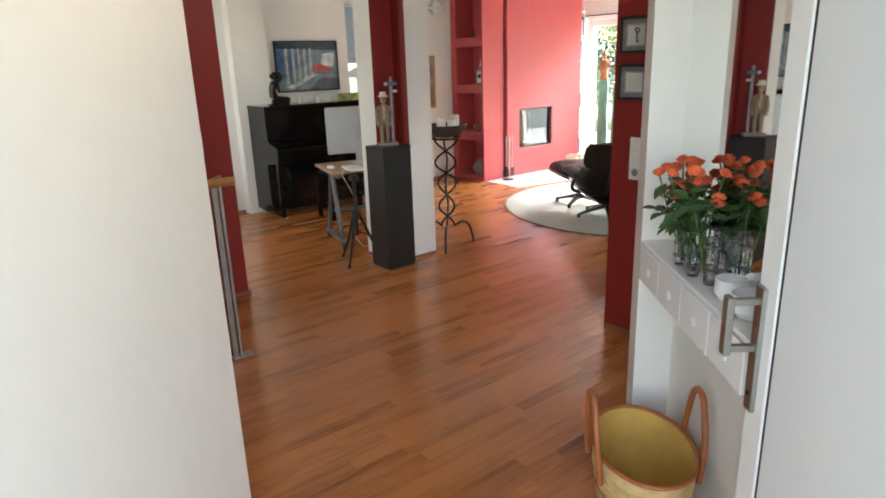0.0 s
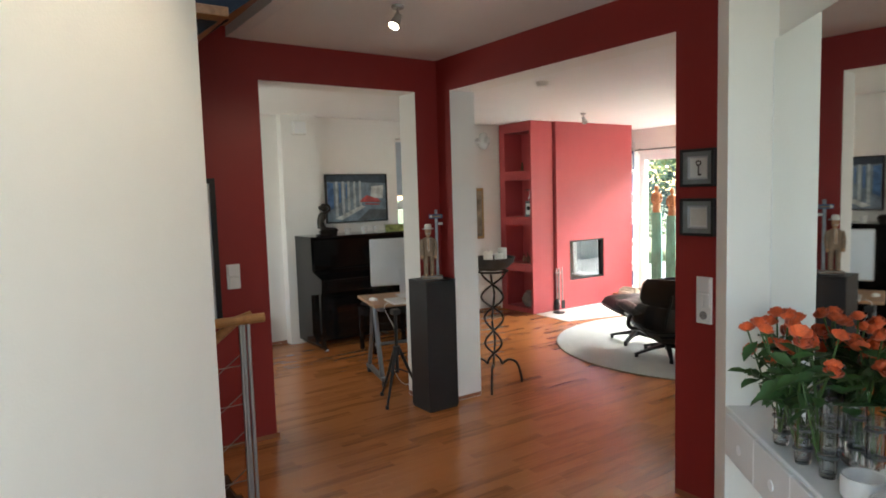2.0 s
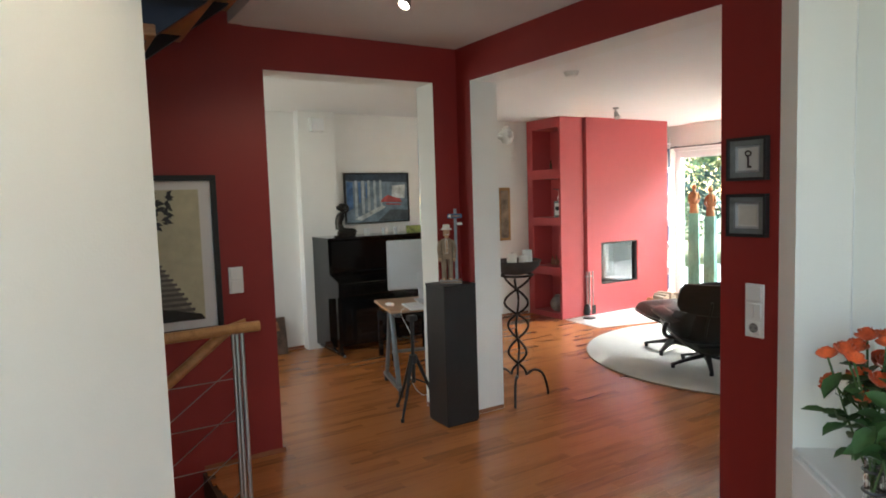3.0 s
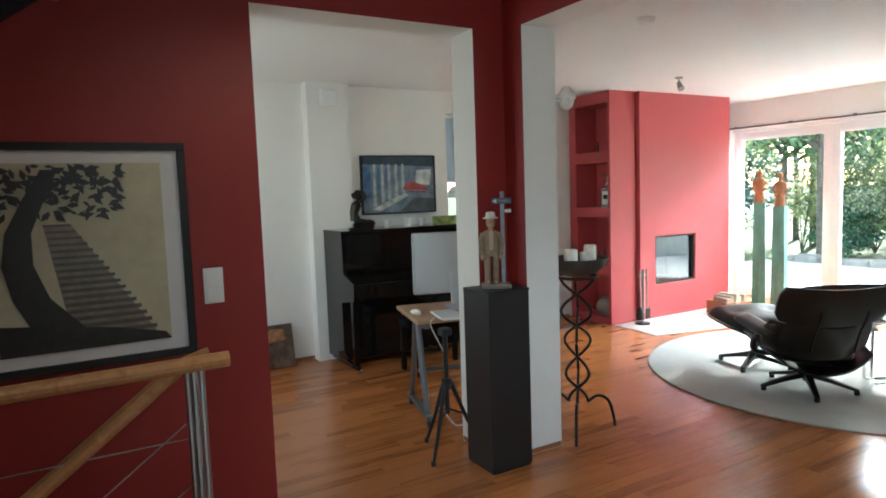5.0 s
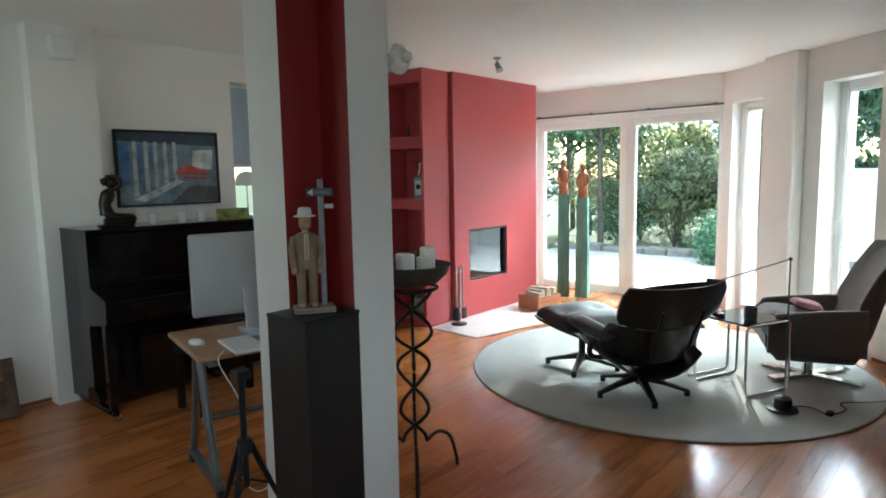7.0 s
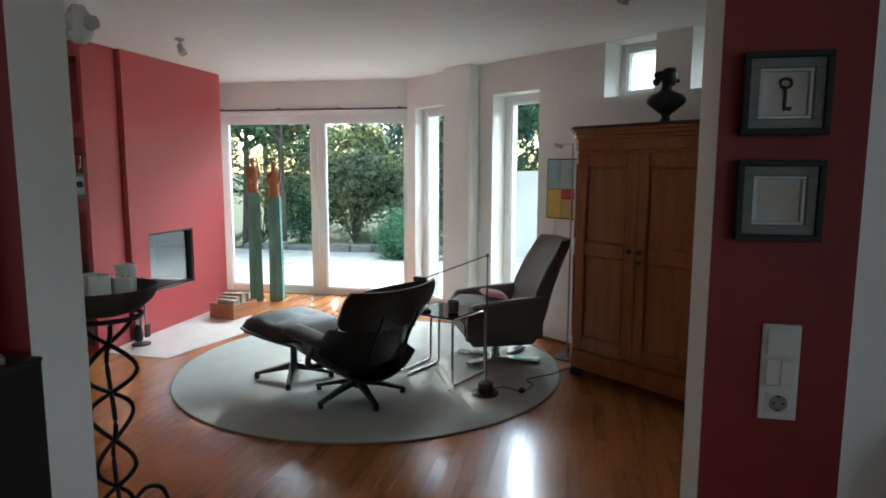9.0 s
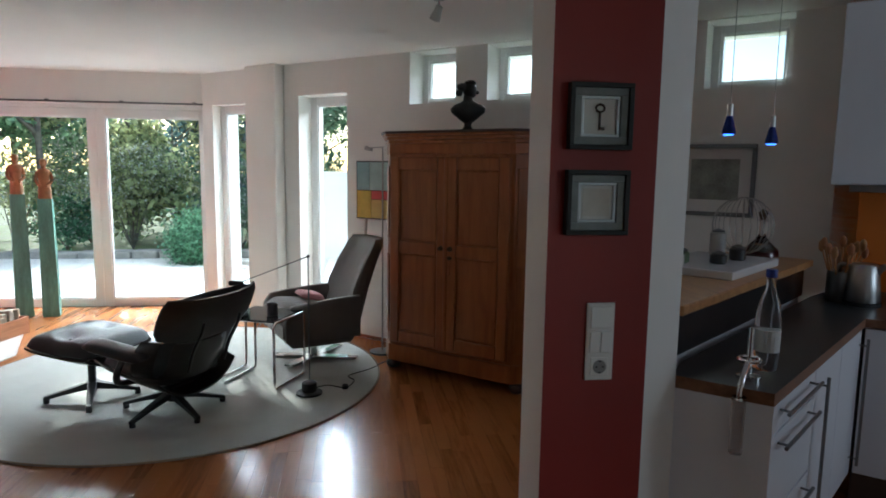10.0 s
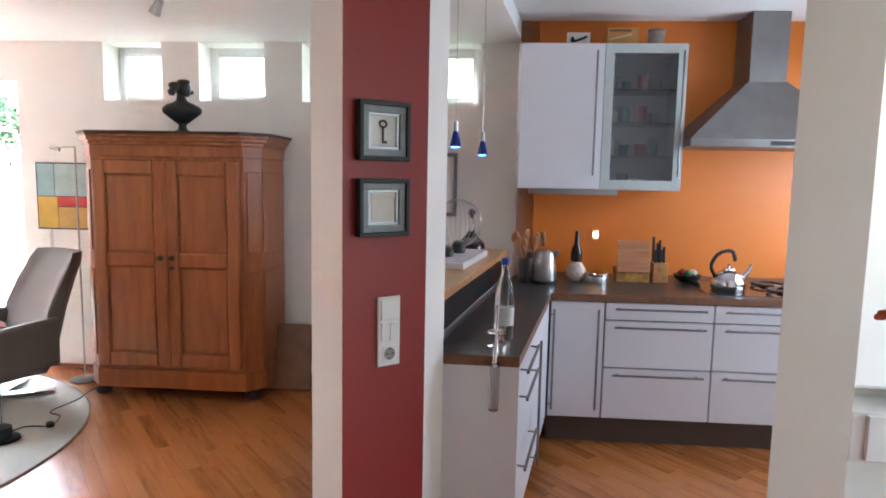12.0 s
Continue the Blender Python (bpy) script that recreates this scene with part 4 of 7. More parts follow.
# things in the niches
BRASS = mat("aged_bronze", (0.10, 0.07, 0.04), 0.45, metal=0.7, vary=0.3, scale=30)
CERAMIC = mat("glazed_white_ceramic", (0.75, 0.74, 0.72), 0.2, vary=0.03, scale=10)
GREY_CER = mat("grey_stoneware", (0.28, 0.25, 0.22), 0.5, vary=0.25, scale=14)
st = thing("small_sculpture", 2.80, 2.2, 1.80, 0, "small dark bronze figure in the chimney niche", "statue")
st2 = part("figure", lathe(B(), [(0.025, 0), (0.025, 0.012), (0.010, 0.016), (0.016, 0.05), (0.012, 0.075), (0.006, 0.08), (0.013, 0.095), (0.004, 0.11)], 14), BRASS, st, smooth=50)
ml = thing("coffee_grinder", 2.82, 2.08, 1.22, 20, "old box grinder with black lid and silver plate", "grinder")
part("box", box(B(), -0.05, -0.05, 0, 0.05, 0.05, 0.20, 0.004), GREY_METAL, ml)
part("face", box(B(), -0.055, -0.035, 0.03, -0.05, 0.035, 0.17, 0.002), CERAMIC, ml, "white enamel face")
part("dial", lathe(B(), [(0.026, 0), (0.026, 0.004)], 18, Matrix.Translation((-0.055, 0, 0.11)) @ pose(0, 0, 0, 0, -90, 0)), BLACK, ml, "dark round dial")
part("funnel", lathe(B(), [(0.018, 0.20), (0.03, 0.24), (0.012, 0.27), (0.012, 0.33)], 16), CHROME, ml, smooth=40)
part("scale_pan", lathe(B(), [(0.02, 0.33), (0.075, 0.338), (0.078, 0.345), (0.02, 0.345)], 20), BLACK_METAL, ml, smooth=40)
cr = thing("clay_bird", 2.82, 2.12, 0.62, 0, "group of small brown clay birds", "figurine")
for k in range(4):
    bm = blob(B(), (0, -0.12 + 0.07 * k, 0.05), 0.035, (0.7, 0.8, 1.3), 0.2)
    cyl(bm, (0, -0.12 + 0.07 * k, 0.08), (-0.01, -0.115 + 0.07 * k, 0.15 - 0.02 * (k % 2)), 0.014, 0.003, 8)
    part("bird", bm, mat("brown_clay", (0.22, 0.10, 0.06), 0.7, vary=0.3, scale=20), cr, smooth=60)
vs = thing("stoneware_vase", 2.84, 2.15, 0.06, 0, "round grey stoneware vase in the low niche", "vase")
part("body", lathe(B(), [(0.05, 0), (0.09, 0.05), (0.10, 0.10), (0.07, 0.16), (0.04, 0.185), (0.045, 0.20)], 22), GREY_CER, vs, smooth=50)

# narrow picture on the white wall beside the chimney
na = thing("narrow_picture", 2.33, 2.558, 1.275, 0, "tall narrow painting in ochre wooden frame", "picture frame")
part("frame", box(B(), -0.09, -0.03, -0.325, 0.09, 0, 0.325, 0.003), wood("ochre_frame", (0.28, 0.14, 0.04), (0.45, 0.25, 0.08), 0.4), na)
part("canvas", box(B(), -0.06, -0.033, -0.29, 0.06, -0.03, 0.29), mat("grey_brown_painting", (0.25, 0.19, 0.13), 0.6, vary=0.7, scale=9), na)

# ceramic ornament beside the column
mk = thing("wall_ornament", 0.222, -0.10, 1.92, 0, "white ceramic winged head hung on the column side", "ornament")
bm = blob(B(), (0.13, 0, 0.01), 0.052, (0.9, 0.9, 1.15), 0.10, 3, 4)
blob(bm, (0.13, 0, 0.055), 0.03, (1, 1, 0.8), 0.2, 2, 6)
for s in (-1, 1):
    blob(bm, (0.12, 0.055 * s, 0.015), 0.035, (0.5, 1.0, 0.7), 0.3, 2, 5)
cyl(bm, (0.0, 0, 0.0), (0.10, 0, 0.0), 0.012)
part("head", bm, CERAMIC, mk, smooth=70)
part("hook", cyl(B(), (0, 0, 0.0), (0.012, 0, 0.0), 0.02), STEEL, mk)

# white book shelves between chimney and window
bs = thing("bookshelf", 0, 0, 0, 0, "narrow white bookshelf with books beside the garden window", "bookshelf")
part("side", box(B(), 4.62, 2.29, 0, 4.64, 2.55, 2.25), PVC, bs)
part("side", box(B(), 5.15, 2.33, 0, 5.17, 2.55, 2.25), PVC, bs)
part("back", box(B(), 4.64, 2.54, 0, 5.15, 2.555, 2.25), PVC, bs)
for z in (0.05, 0.40, 0.75, 1.10, 1.45, 1.80, 2.15):
    part("shelf_board", box(B(), 4.64, 2.30, z, 5.15, 2.54, z + 0.022), PVC, bs)
rb = random.Random(8)
for z in (0.072, 0.422, 0.772, 1.122, 1.472, 1.822):
    x = 4.645
    while x < 5.12:
        w, h = rb.uniform(0.018, 0.045), rb.uniform(0.19, 0.28)
        if rb.random() < 0.85:
            b = thing("book", x + w / 2, 2.40, z, 0, "upright book on the white shelf", "book", "books on the shelf")
            part("cover", box(B(), -w / 2 + 0.001, -0.075, 0, w / 2 - 0.001, 0.09, h, 0.002), mat("book_cloth", [(0.5, 0.5, 0.48), (0.35, 0.05, 0.04), (0.08, 0.12, 0.2), (0.6, 0.55, 0.4), (0.05, 0.05, 0.05)][rb.randrange(5)], 0.6), b)
            part("pages", box(B(), -w / 2 + 0.004, -0.070, 0.004, w / 2 - 0.004, 0.0905, h - 0.003), PAPER, b, "white pages")
        x += w

# two tall carved figures on green posts
GREEN_POST = mat("weathered_green_paint", (0.13, 0.30, 0.24), 0.75, vary=0.4, scale=5, bump=0.4, bump_scale=40, stretch=(3, 3, 0.6))
CARVED = mat("carved_brown_wood", (0.36, 0.16, 0.07), 0.7, vary=0.35, scale=12, bump=0.5, bump_scale=60)


def post_figure(x, y, h, rz, label):
    bm = B()
    sweep_quad(bm, [[(sx * w, sy * w * 0.8, z) for sx, sy in ((-1, -1), (1, -1), (1, 1), (-1, 1))] for w, z in ((0.072, 0), (0.070, 0.3), (0.064, 0.8), (0.060, h - 0.38))])
    n0 = len(bm.faces)
    b = h - 0.38
    sweep_quad(bm, [[(w * math.cos(a), d * math.sin(a), b + z) for a in [k * math.pi / 5 for k in range(10)]]
                    for w, d, z in ((0.058, 0.045, 0), (0.052, 0.042, 0.10), (0.046, 0.036, 0.17), (0.060, 0.04, 0.245), (0.052, 0.034, 0.275), (0.018, 0.018, 0.29), (0.020, 0.02, 0.31), (0.032, 0.034, 0.335), (0.030, 0.032, 0.365), (0.012, 0.012, 0.382))])
    for s in (-1, 1):
        tube(bm, arc([(0.055 * s, 0, b + 0.255), (0.066 * s, -0.01, b + 0.17), (0.02 * s, -0.045, b + 0.12)], 4), 0.014, 8)
    bm.faces.ensure_lookup_table()
    for f in bm.faces[n0:]:
        f.material_index = 1
    ob = link("post_figure", bm, [GREEN_POST, CARVED], smooth=45)
    ob.matrix_basis = pose(x, y, 0, 0, 0, rz)
    return tagged(ob, label, "statue", "carved post figures")


post_figure(4.90, 1.735, 1.57, -60, "tall carved wooden figure on a weathered green post")
post_figure(4.90, 1.485, 1.53, -75, "tall carved wooden figure on a weathered green post")

cb = thing("wooden_crate", 4.10, 1.56, 0, -12, "open reddish wooden crate with odds and ends", "crate")
CRATE = wood("crate_wood", (0.32, 0.12, 0.05), (0.50, 0.22, 0.10), 0.55)
for x0, y0, x1, y1, z1 in ((-0.17, -0.15, 0.17, -0.135, 0.15), (-0.17, 0.135, 0.17, 0.15, 0.15), (-0.17, -0.135, -0.155, 0.135, 0.15), (0.155, -0.135, 0.17, 0.135, 0.15)):
    part("side_board", box(B(), x0, y0, 0, x1, y1, z1, 0.002), CRATE, cb)
part("bottom", box(B(), -0.155, -0.135, 0.004, 0.155, 0.135, 0.016), CRATE, cb)
for k in range(5):
    o = thing("firewood_log", 4.10 + 0.055 * (k - 2), 1.56 + 0.02 * (k % 2), 0.02, -12 + 9 * k, "pale split piece of firewood in the crate", "log", "logs in the crate")
    part("wood", prism(B(), [(-0.03, -0.10), (0.03, -0.11), (0.035, 0.10), (-0.02, 0.11)], 0, 0.17 + 0.02 * (k % 3), 0.006), mat("pale_split_wood", (0.42, 0.35, 0.26), 0.8, vary=0.3, scale=15), o)


# wrought-iron candle stand
cs = thing("candle_stand", 0.45, -0.05, 0, 0, "wrought-iron stand of three twisted rods carrying a dark bowl", "candle stand")
for k in range(3):
    a0 = 2 * math.pi * k / 3 + math.radians(225)
    pts = []
    for i in range(33):
        z = 0.03 + 0.90 * i / 32
        f = i / 32
        ang = a0 + 0.55 * math.sin(f * math.pi * 3.1) * 1.9
        rad = 0.012 + 0.075 * abs(math.sin(f * math.pi * 3.0 + 0.4)) * (1.15 - 0.3 * f)
        pts.append((rad * math.cos(a0) * math.cos(0) + 0.03 * math.sin(ang) * math.sin(a0), rad * math.sin(a0) - 0.03 * math.sin(ang) * math.cos(a0), z))
    pts = []
    for i in range(41):
        f = i / 40
        z = 0.17 + 0.74 * f
        w = 0.085 * math.cos(f * math.pi * 4.0) * (0.75 + 0.55 * f)
        pts.append((w * math.cos(a0), w * math.sin(a0), z))
    part("rod", tube(B(), pts, 0.0085, 8), IRON, cs, "twisted iron rod", smooth=60)
    leg = arc([(0.085 * 0.75 * math.cos(a0), 0.085 * 0.75 * math.sin(a0), 0.17), (0.13 * math.cos(a0), 0.13 * math.sin(a0), 0.20), (0.20 * math.cos(a0), 0.20 * math.sin(a0), 0.16), (0.235 * math.cos(a0), 0.235 * math.sin(a0), 0.05), (0.24 * math.cos(a0), 0.24 * math.sin(a0), 0.0)], 5)
    part("leg", tube(B(), leg, 0.009, 8), IRON, cs, smooth=60)
part("ring", tube(B(), [(0.12 * math.cos(a), 0.12 * math.sin(a), 0.925) for a in [k * math.pi / 12 for k in range(24)]], 0.009, 8, True), IRON, cs, smooth=60)
bo = thing("candle_bowl", 0.45, -0.05, 0.93, 0, "shallow dark stone bowl on the iron stand", "bowl")
part("bowl", lathe(B(), [(0.06, 0.0), (0.12, 0.02), (0.165, 0.06), (0.185, 0.105), (0.178, 0.105), (0.158, 0.065), (0.11, 0.032), (0.02, 0.03)], 32), mat("dark_grey_brown_stone", (0.055, 0.045, 0.038), 0.6, vary=0.35, scale=14, bump=0.3), bo, smooth=50)
WAX = mat("white_candle_wax", (0.82, 0.80, 0.73), 0.4, vary=0.03, scale=15)
for x, y, r, h in ((-0.07, -0.04, 0.036, 0.13), (0.0, 0.05, 0.036, 0.12), (0.02, -0.06, 0.034, 0.11), (0.09, -0.02, 0.036, 0.145)):
    c = thing("candle", 0.45 + x, -0.05 + y, 0.96, 0, "white pillar candle standing in the dark bowl", "candle", "candles in the bowl")
    part("wax", lathe(B(), [(r, 0), (r, h - 0.006), (r - 0.004, h), (r - 0.008, h - 0.006), (0.004, h - 0.009)], 20), WAX, c, smooth=40)
    part("wick", cyl(B(), (0, 0, h - 0.012), (0.002, 0, h + 0.008), 0.0012, seg=6), BLACK, c)


# lounge chair with footstool
def pad(bm, w, d, t, m, puff=0.35, nx=8, ny=8):
    """A stuffed cushion w by d, t thick, its middle swollen."""
    rows_t, rows_b = [], []
    for j in range(ny + 1):
        rt, rbm = [], []
        for i in range(nx + 1):
            u, v = i / nx * 2 - 1, j / ny * 2 - 1
            e = (1 - abs(u) ** 4) * (1 - abs(v) ** 4)
            edge = math.sqrt(max(0.0, e))
            k = 1 - 0.07 * (abs(u) ** 3 * abs(v) ** 3) * 2
            rt.append(bm.verts.new(m @ Vector((u * w / 2 * k, v * d / 2 * k, t * (0.5 + 0.5 * edge) * (1 + 0)))))
            rbm.append(bm.verts.new(m @ Vector((u * w / 2 * k, v * d / 2 * k, t * (0.5 - 0.5 * edge * 0.6)))))
        rows_t.append(rt)
        rows_b.append(rbm)
    for j in range(ny):
        for i in range(nx):
            bm.faces.new((rows_t[j][i], rows_t[j][i + 1], rows_t[j + 1][i + 1], rows_t[j + 1][i]))
            bm.faces.new((rows_b[j][i], rows_b[j + 1][i], rows_b[j + 1][i + 1], rows_b[j][i + 1]))
    bmesh.ops.remove_doubles(bm, verts=bm.verts, dist=1e-4)
    return bm


def shell(bm, w, h, curve, t, m, nx=10, ny=5):
    """A moulded plywood shell: w wide, h high, its side edges bent forward by curve."""
    f, b = [], []
    for j in range(ny + 1):
        rf, rb_ = [], []
        for i in range(nx + 1):
            u, v = i / nx * 2 - 1, j / ny * 2 - 1
            k = 1 - 0.10 * abs(v) ** 4
            x, z = u * w / 2 * k, v * h / 2 * (1 - 0.10 * abs(u) ** 4)
            y = curve * abs(u) ** 2.5
            rf.append(bm.verts.new(m @ Vector((x, y, z))))
            rb_.append(bm.verts.new(m @ Vector((x, y - t, z))))
        f.append(rf)
        b.append(rb_)
    for j in range(ny):
        for i in range(nx):
            bm.faces.new((f[j][i], f[j][i + 1], f[j + 1][i + 1], f[j + 1][i]))
            bm.faces.new((b[j][i], b[j + 1][i], b[j + 1][i + 1], b[j][i + 1]))
    for j in range(ny):
        bm.faces.new((f[j][0], f[j + 1][0], b[j + 1][0], b[j][0]))
        bm.faces.new((f[j][nx], b[j][nx], b[j + 1][nx], f[j + 1][nx]))
    for i in range(nx):
        bm.faces.new((f[0][i], b[0][i], b[0][i + 1], f[0][i + 1]))
        bm.faces.new((f[ny][i], f[ny][i + 1], b[ny][i + 1], b[ny][i]))
    return bm


def star_base(t, r, n, turn, z_top, up):
    for k in range(n):
        a = 2 * math.pi * k / n + radians(turn)
        c, s = math.cos(a), math.sin(a)
        bm = B()
        w0, w1 = 0.026, 0.014
        rows = []
        for rad, w, z0, z1 in ((0.0, w0, up - 0.03, up + 0.02), (r * 0.5, w0 * 0.8, up * 0.62 - 0.012, up * 0.62 + 0.016), (r, w1, 0.022, 0.042)):
            rows.append([(c * rad - s * w, s * rad + c * w, z0), (c * rad + s * w, s * rad - c * w, z0), (c * rad + s * w, s * rad - c * w, z1), (c * rad - s * w, s * rad + c * w, z1)])
        sweep_quad(bm, rows)
        leg = part("leg", bm, BLACK_METAL, t, "black cast leg")
        part("glide", cyl(B(), (c * (r - 0.015), s * (r - 0.015), 0.0), (c * (r - 0.015), s * (r - 0.015), 0.026), 0.018, seg=14), BLACK_METAL, leg)
    part("column", cyl(B(), (0, 0, up * 0.5), (0, 0, z_top), 0.024, seg=16), BLACK_METAL, t)


# local: y forward, x to the sitter's right
lc = thing("lounge_chair", 2.21, -0.39, 0.011, -30, "black leather lounge chair with dark moulded shells on the rug", "armchair")
lc.scale = (0.96, 0.96, 0.88)
star_base(lc, 0.32, 5, 90 + 18, 0.30, 0.13)
seat_m = pose(0, 0.06, 0.30, 14, 0, 0)
part("seat_shell", shell(B(), 0.70, 0.58, 0.14, 0.014, pose(0, 0.05, 0.235, 101, 0, 0)), SHELL, lc, "dark veneered seat shell", smooth=50)
part("seat_cushion", pad(B(), 0.56, 0.54, 0.13, pose(0, 0.08, 0.27, 13, 0, 0)), LEATHER, lc, "black leather cushion", smooth=80)
part("lower_back_shell", shell(B(), 0.74, 0.27, 0.17, 0.014, pose(0, -0.255, 0.42, 19, 0, 0)), SHELL, lc, "dark veneered back shell", smooth=50)
part("lower_back_cushion", pad(B(), 0.62, 0.32, 0.10, pose(0, -0.25, 0.45, -71, 0, 0)), LEATHER, lc, smooth=80)
part("head_shell", shell(B(), 0.78, 0.31, 0.08, 0.016, pose(0, -0.385, 0.715, 22, 0, 0)), SHELL, lc, "dark veneered head shell", smooth=50)
part("head_cushion", pad(B(), 0.70, 0.32, 0.10, pose(0, -0.38, 0.715, -68, 0, 0)), LEATHER, lc, smooth=80)
for s in (-1, 1):
    arm = part("armrest", pad(B(), 0.13, 0.46, 0.085, pose(0.345 * s, 0.05, 0.47, 6, 14 * s, 0)), LEATHER, lc, "black leather armrest", smooth=80)
    part("arm_plate", tube(B(), arc([(0.34 * s, 0.0, 0.47), (0.375 * s, 0.02, 0.38), (0.34 * s, 0.05, 0.30), (0.2 * s, 0.06, 0.27)], 4), 0.020, 8), SHELL, arm, smooth=60)
    part("back_brace", tube(B(), arc([(0.15 * s, -0.29, 0.36), (0.15 * s, -0.335, 0.50), (0.15 * s, -0.40, 0.62), (0.15 * s, -0.425, 0.70)], 4), 0.010, 8), BLACK_METAL, lc, "black metal back brace", smooth=60)
part("seat_bracket", box(B(), -0.12, -0.12, 0.19, 0.12, 0.14, 0.225, 0.01), BLACK_METAL, lc)

ot = thing("footstool", 2.46, 0.16, 0.011, -24, "black leather footstool with buttoned cushion and star base", "footstool")
star_base(ot, 0.27, 4, 40, 0.27, 0.10)
part("shell", shell(B(), 0.60, 0.50, 0.07, 0.014, pose(0, 0.0, 0.295, 95, 0, 0)), SHELL, ot, "dark veneered shell", smooth=50)
bm = pad(B(), 0.60, 0.52, 0.15, pose(0, 0, 0.30, 5, 0, 0), nx=12, ny=12)
for v in bm.verts:
    for bx, by in ((-0.14, 0), (0.14, 0)):
        d2 = (v.co.x - bx) ** 2 + (v.co.y - by) ** 2
        if v.co.z > 0.37:
            v.co.z -= 0.035 * math.exp(-d2 / 0.003)
part("cushion", bm, LEATHER, ot, "buttoned black leather cushion", smooth=80)
for bx in (-0.14, 0.14):
    part("button", blob(B(), (bx, 0, 0.418), 0.012, (1, 1, 0.5)), LEATHER, ot)


# tubular side tables
def tube_table(x, y, rz, w, h, label):
    t = thing("side_table", x, y, 0.011, rz, label, "side table", "tubular side tables")
    r = 0.009
    for s in (-1, 1):
        loop = [(s * w / 2, -w / 2 + 0.02, r), (s * w / 2, w / 2 - 0.02, r), (s * w / 2, w / 2, 0.03), (s * w / 2, w / 2, h - 0.02), (s * w / 2, w / 2 - 0.02, h), (s * w / 2, -w / 2 + 0.02, h), (s * w / 2, -w / 2, h - 0.02), (s * w / 2, -w / 2, 0.03)]
        part("side_frame", tube(B(), loop, r, 10, True), CHROME, t, "bent chrome tube", smooth=60)
    for s in (-1, 1):
        part("cross_bar", cyl(B(), (-w / 2, s * (w / 2 - 0.03), h), (w / 2, s * (w / 2 - 0.03), h), r * 0.9, seg=10), CHROME, t)
    part("top", box(B(), -w / 2 + 0.01, -w / 2 + 0.005, h + 0.004, w / 2 - 0.01, w / 2 - 0.005, h + 0.014, 0.003), mat("black_glass", (0.012, 0.013, 0.014), 0.06, vary=0.1), t, "dark glass top")
    return t


tube_table(2.74, -0.86, 66, 0.40, 0.455, "chrome tube side table with dark glass top on the rug")
tube_table(2.95, -0.42, 66, 0.40, 0.40, "lower chrome tube side table with dark glass top")
mug = thing("mug", 2.66, -0.93, 0.481, 0, "grey mug on the side table", "mug")
part("cup", lathe(B(), [(0.032, 0), (0.038, 0.006), (0.040, 0.085), (0.036, 0.085), (0.034, 0.01), (0.004, 0.008)], 20), GREY_METAL, mug, smooth=40)
part("handle", tube(B(), arc([(0.038, 0, 0.07), (0.06, 0, 0.06), (0.06, 0, 0.03), (0.038, 0, 0.02)], 4), 0.005, 6), GREY_METAL, mug)
rc = thing("remote_control", 2.70, -0.72, 0.481, 40, "black remote control on the side table", "remote")
part("body", box(B(), -0.06, -0.022, 0, 0.06, 0.022, 0.018, 0.005, 2), BLACK, rc)
nw = thing("newspaper", 2.95, -0.42, 0.425, 66, "folded pale newspaper on the low table", "newspaper")
part("sheets", box(B(), -0.16, -0.11, 0, 0.16, 0.11, 0.012, 0.004), PAPER, nw)

# reading lamp beside the table
rl = thing("reading_lamp", 2.42, -1.19, 0.011, 0, "slim black reading lamp with a low swinging arm", "floor lamp")
part("base", lathe(B(), [(0.085, 0), (0.085, 0.012), (0.05, 0.016)], 28), BLACK_METAL, rl, smooth=40)
part("transformer", lathe(B(), [(0.045, 0.016), (0.05, 0.03), (0.048, 0.075), (0.03, 0.085)], 20), BLACK, rl, "round black transformer", smooth=40)
part("pole", cyl(B(), (0.03, 0, 0.02), (0.03, 0, 0.905), 0.005, seg=10), GREY_METAL, rl)
part("joint", blob(B(), (0.03, 0, 0.905), 0.012), BLACK, rl)
part("arm", cyl(B(), (0.03, 0, 0.905), (0.205, 0.44, 0.715), 0.004, seg=8), GREY_METAL, rl)
part("head", box(B(), -0.05, -0.018, -0.018, 0.05, 0.018, 0.014, 0.008, 2, m=pose(0.225, 0.49, 0.70, 0, 0, 68)), BLACK, rl, "small black lamp head")
cab = thing("power_cable", 0, 0, 0, 0, "black power cable with a switch lying on the rug", "cable")
part("cord", tube(B(), arc([(2.49, -1.20, 0.016), (2.56, -1.30, 0.016), (2.50, -1.42, 0.016), (2.64, -1.48, 0.016), (2.75, -1.44, 0.016), (2.9, -1.60, 0.016), (3.08, -1.70, 0.006), (3.25, -1.86, 0.006)], 6), 0.0035, 6), BLACK, cab)
part("switch", box(B(), 2.47, -1.44, 0.011, 2.53, -1.40, 0.035, 0.008, 2), BLACK, cab, "black foot switch")

# wing recliner, local y forward
wr = thing("recliner", 3.22, -1.16, 0.011, 22, "taupe upholstered high-backed recliner on a chrome foot", "armchair")
wr.scale = (0.97, 0.97, 0.95)
part("seat", pad(B(), 0.54, 0.60, 0.16, pose(0, 0.06, 0.33, 8, 0, 0)), FABRIC, wr, smooth=80)
part("seat_box", sweep_quad(B(), [[(-0.29, 0.32, z0), (0.29, 0.32, z0), (0.29, -0.26, z0 - 0.02), (-0.29, -0.26, z0 - 0.02)] if z0 > 0.2 else [(-0.25, 0.24, z0), (0.25, 0.24, z0), (0.25, -0.22, z0), (-0.25, -0.22, z0)] for z0 in (0.17, 0.27, 0.36)]), FABRIC, wr, smooth=30)
bm = B()
rows = []
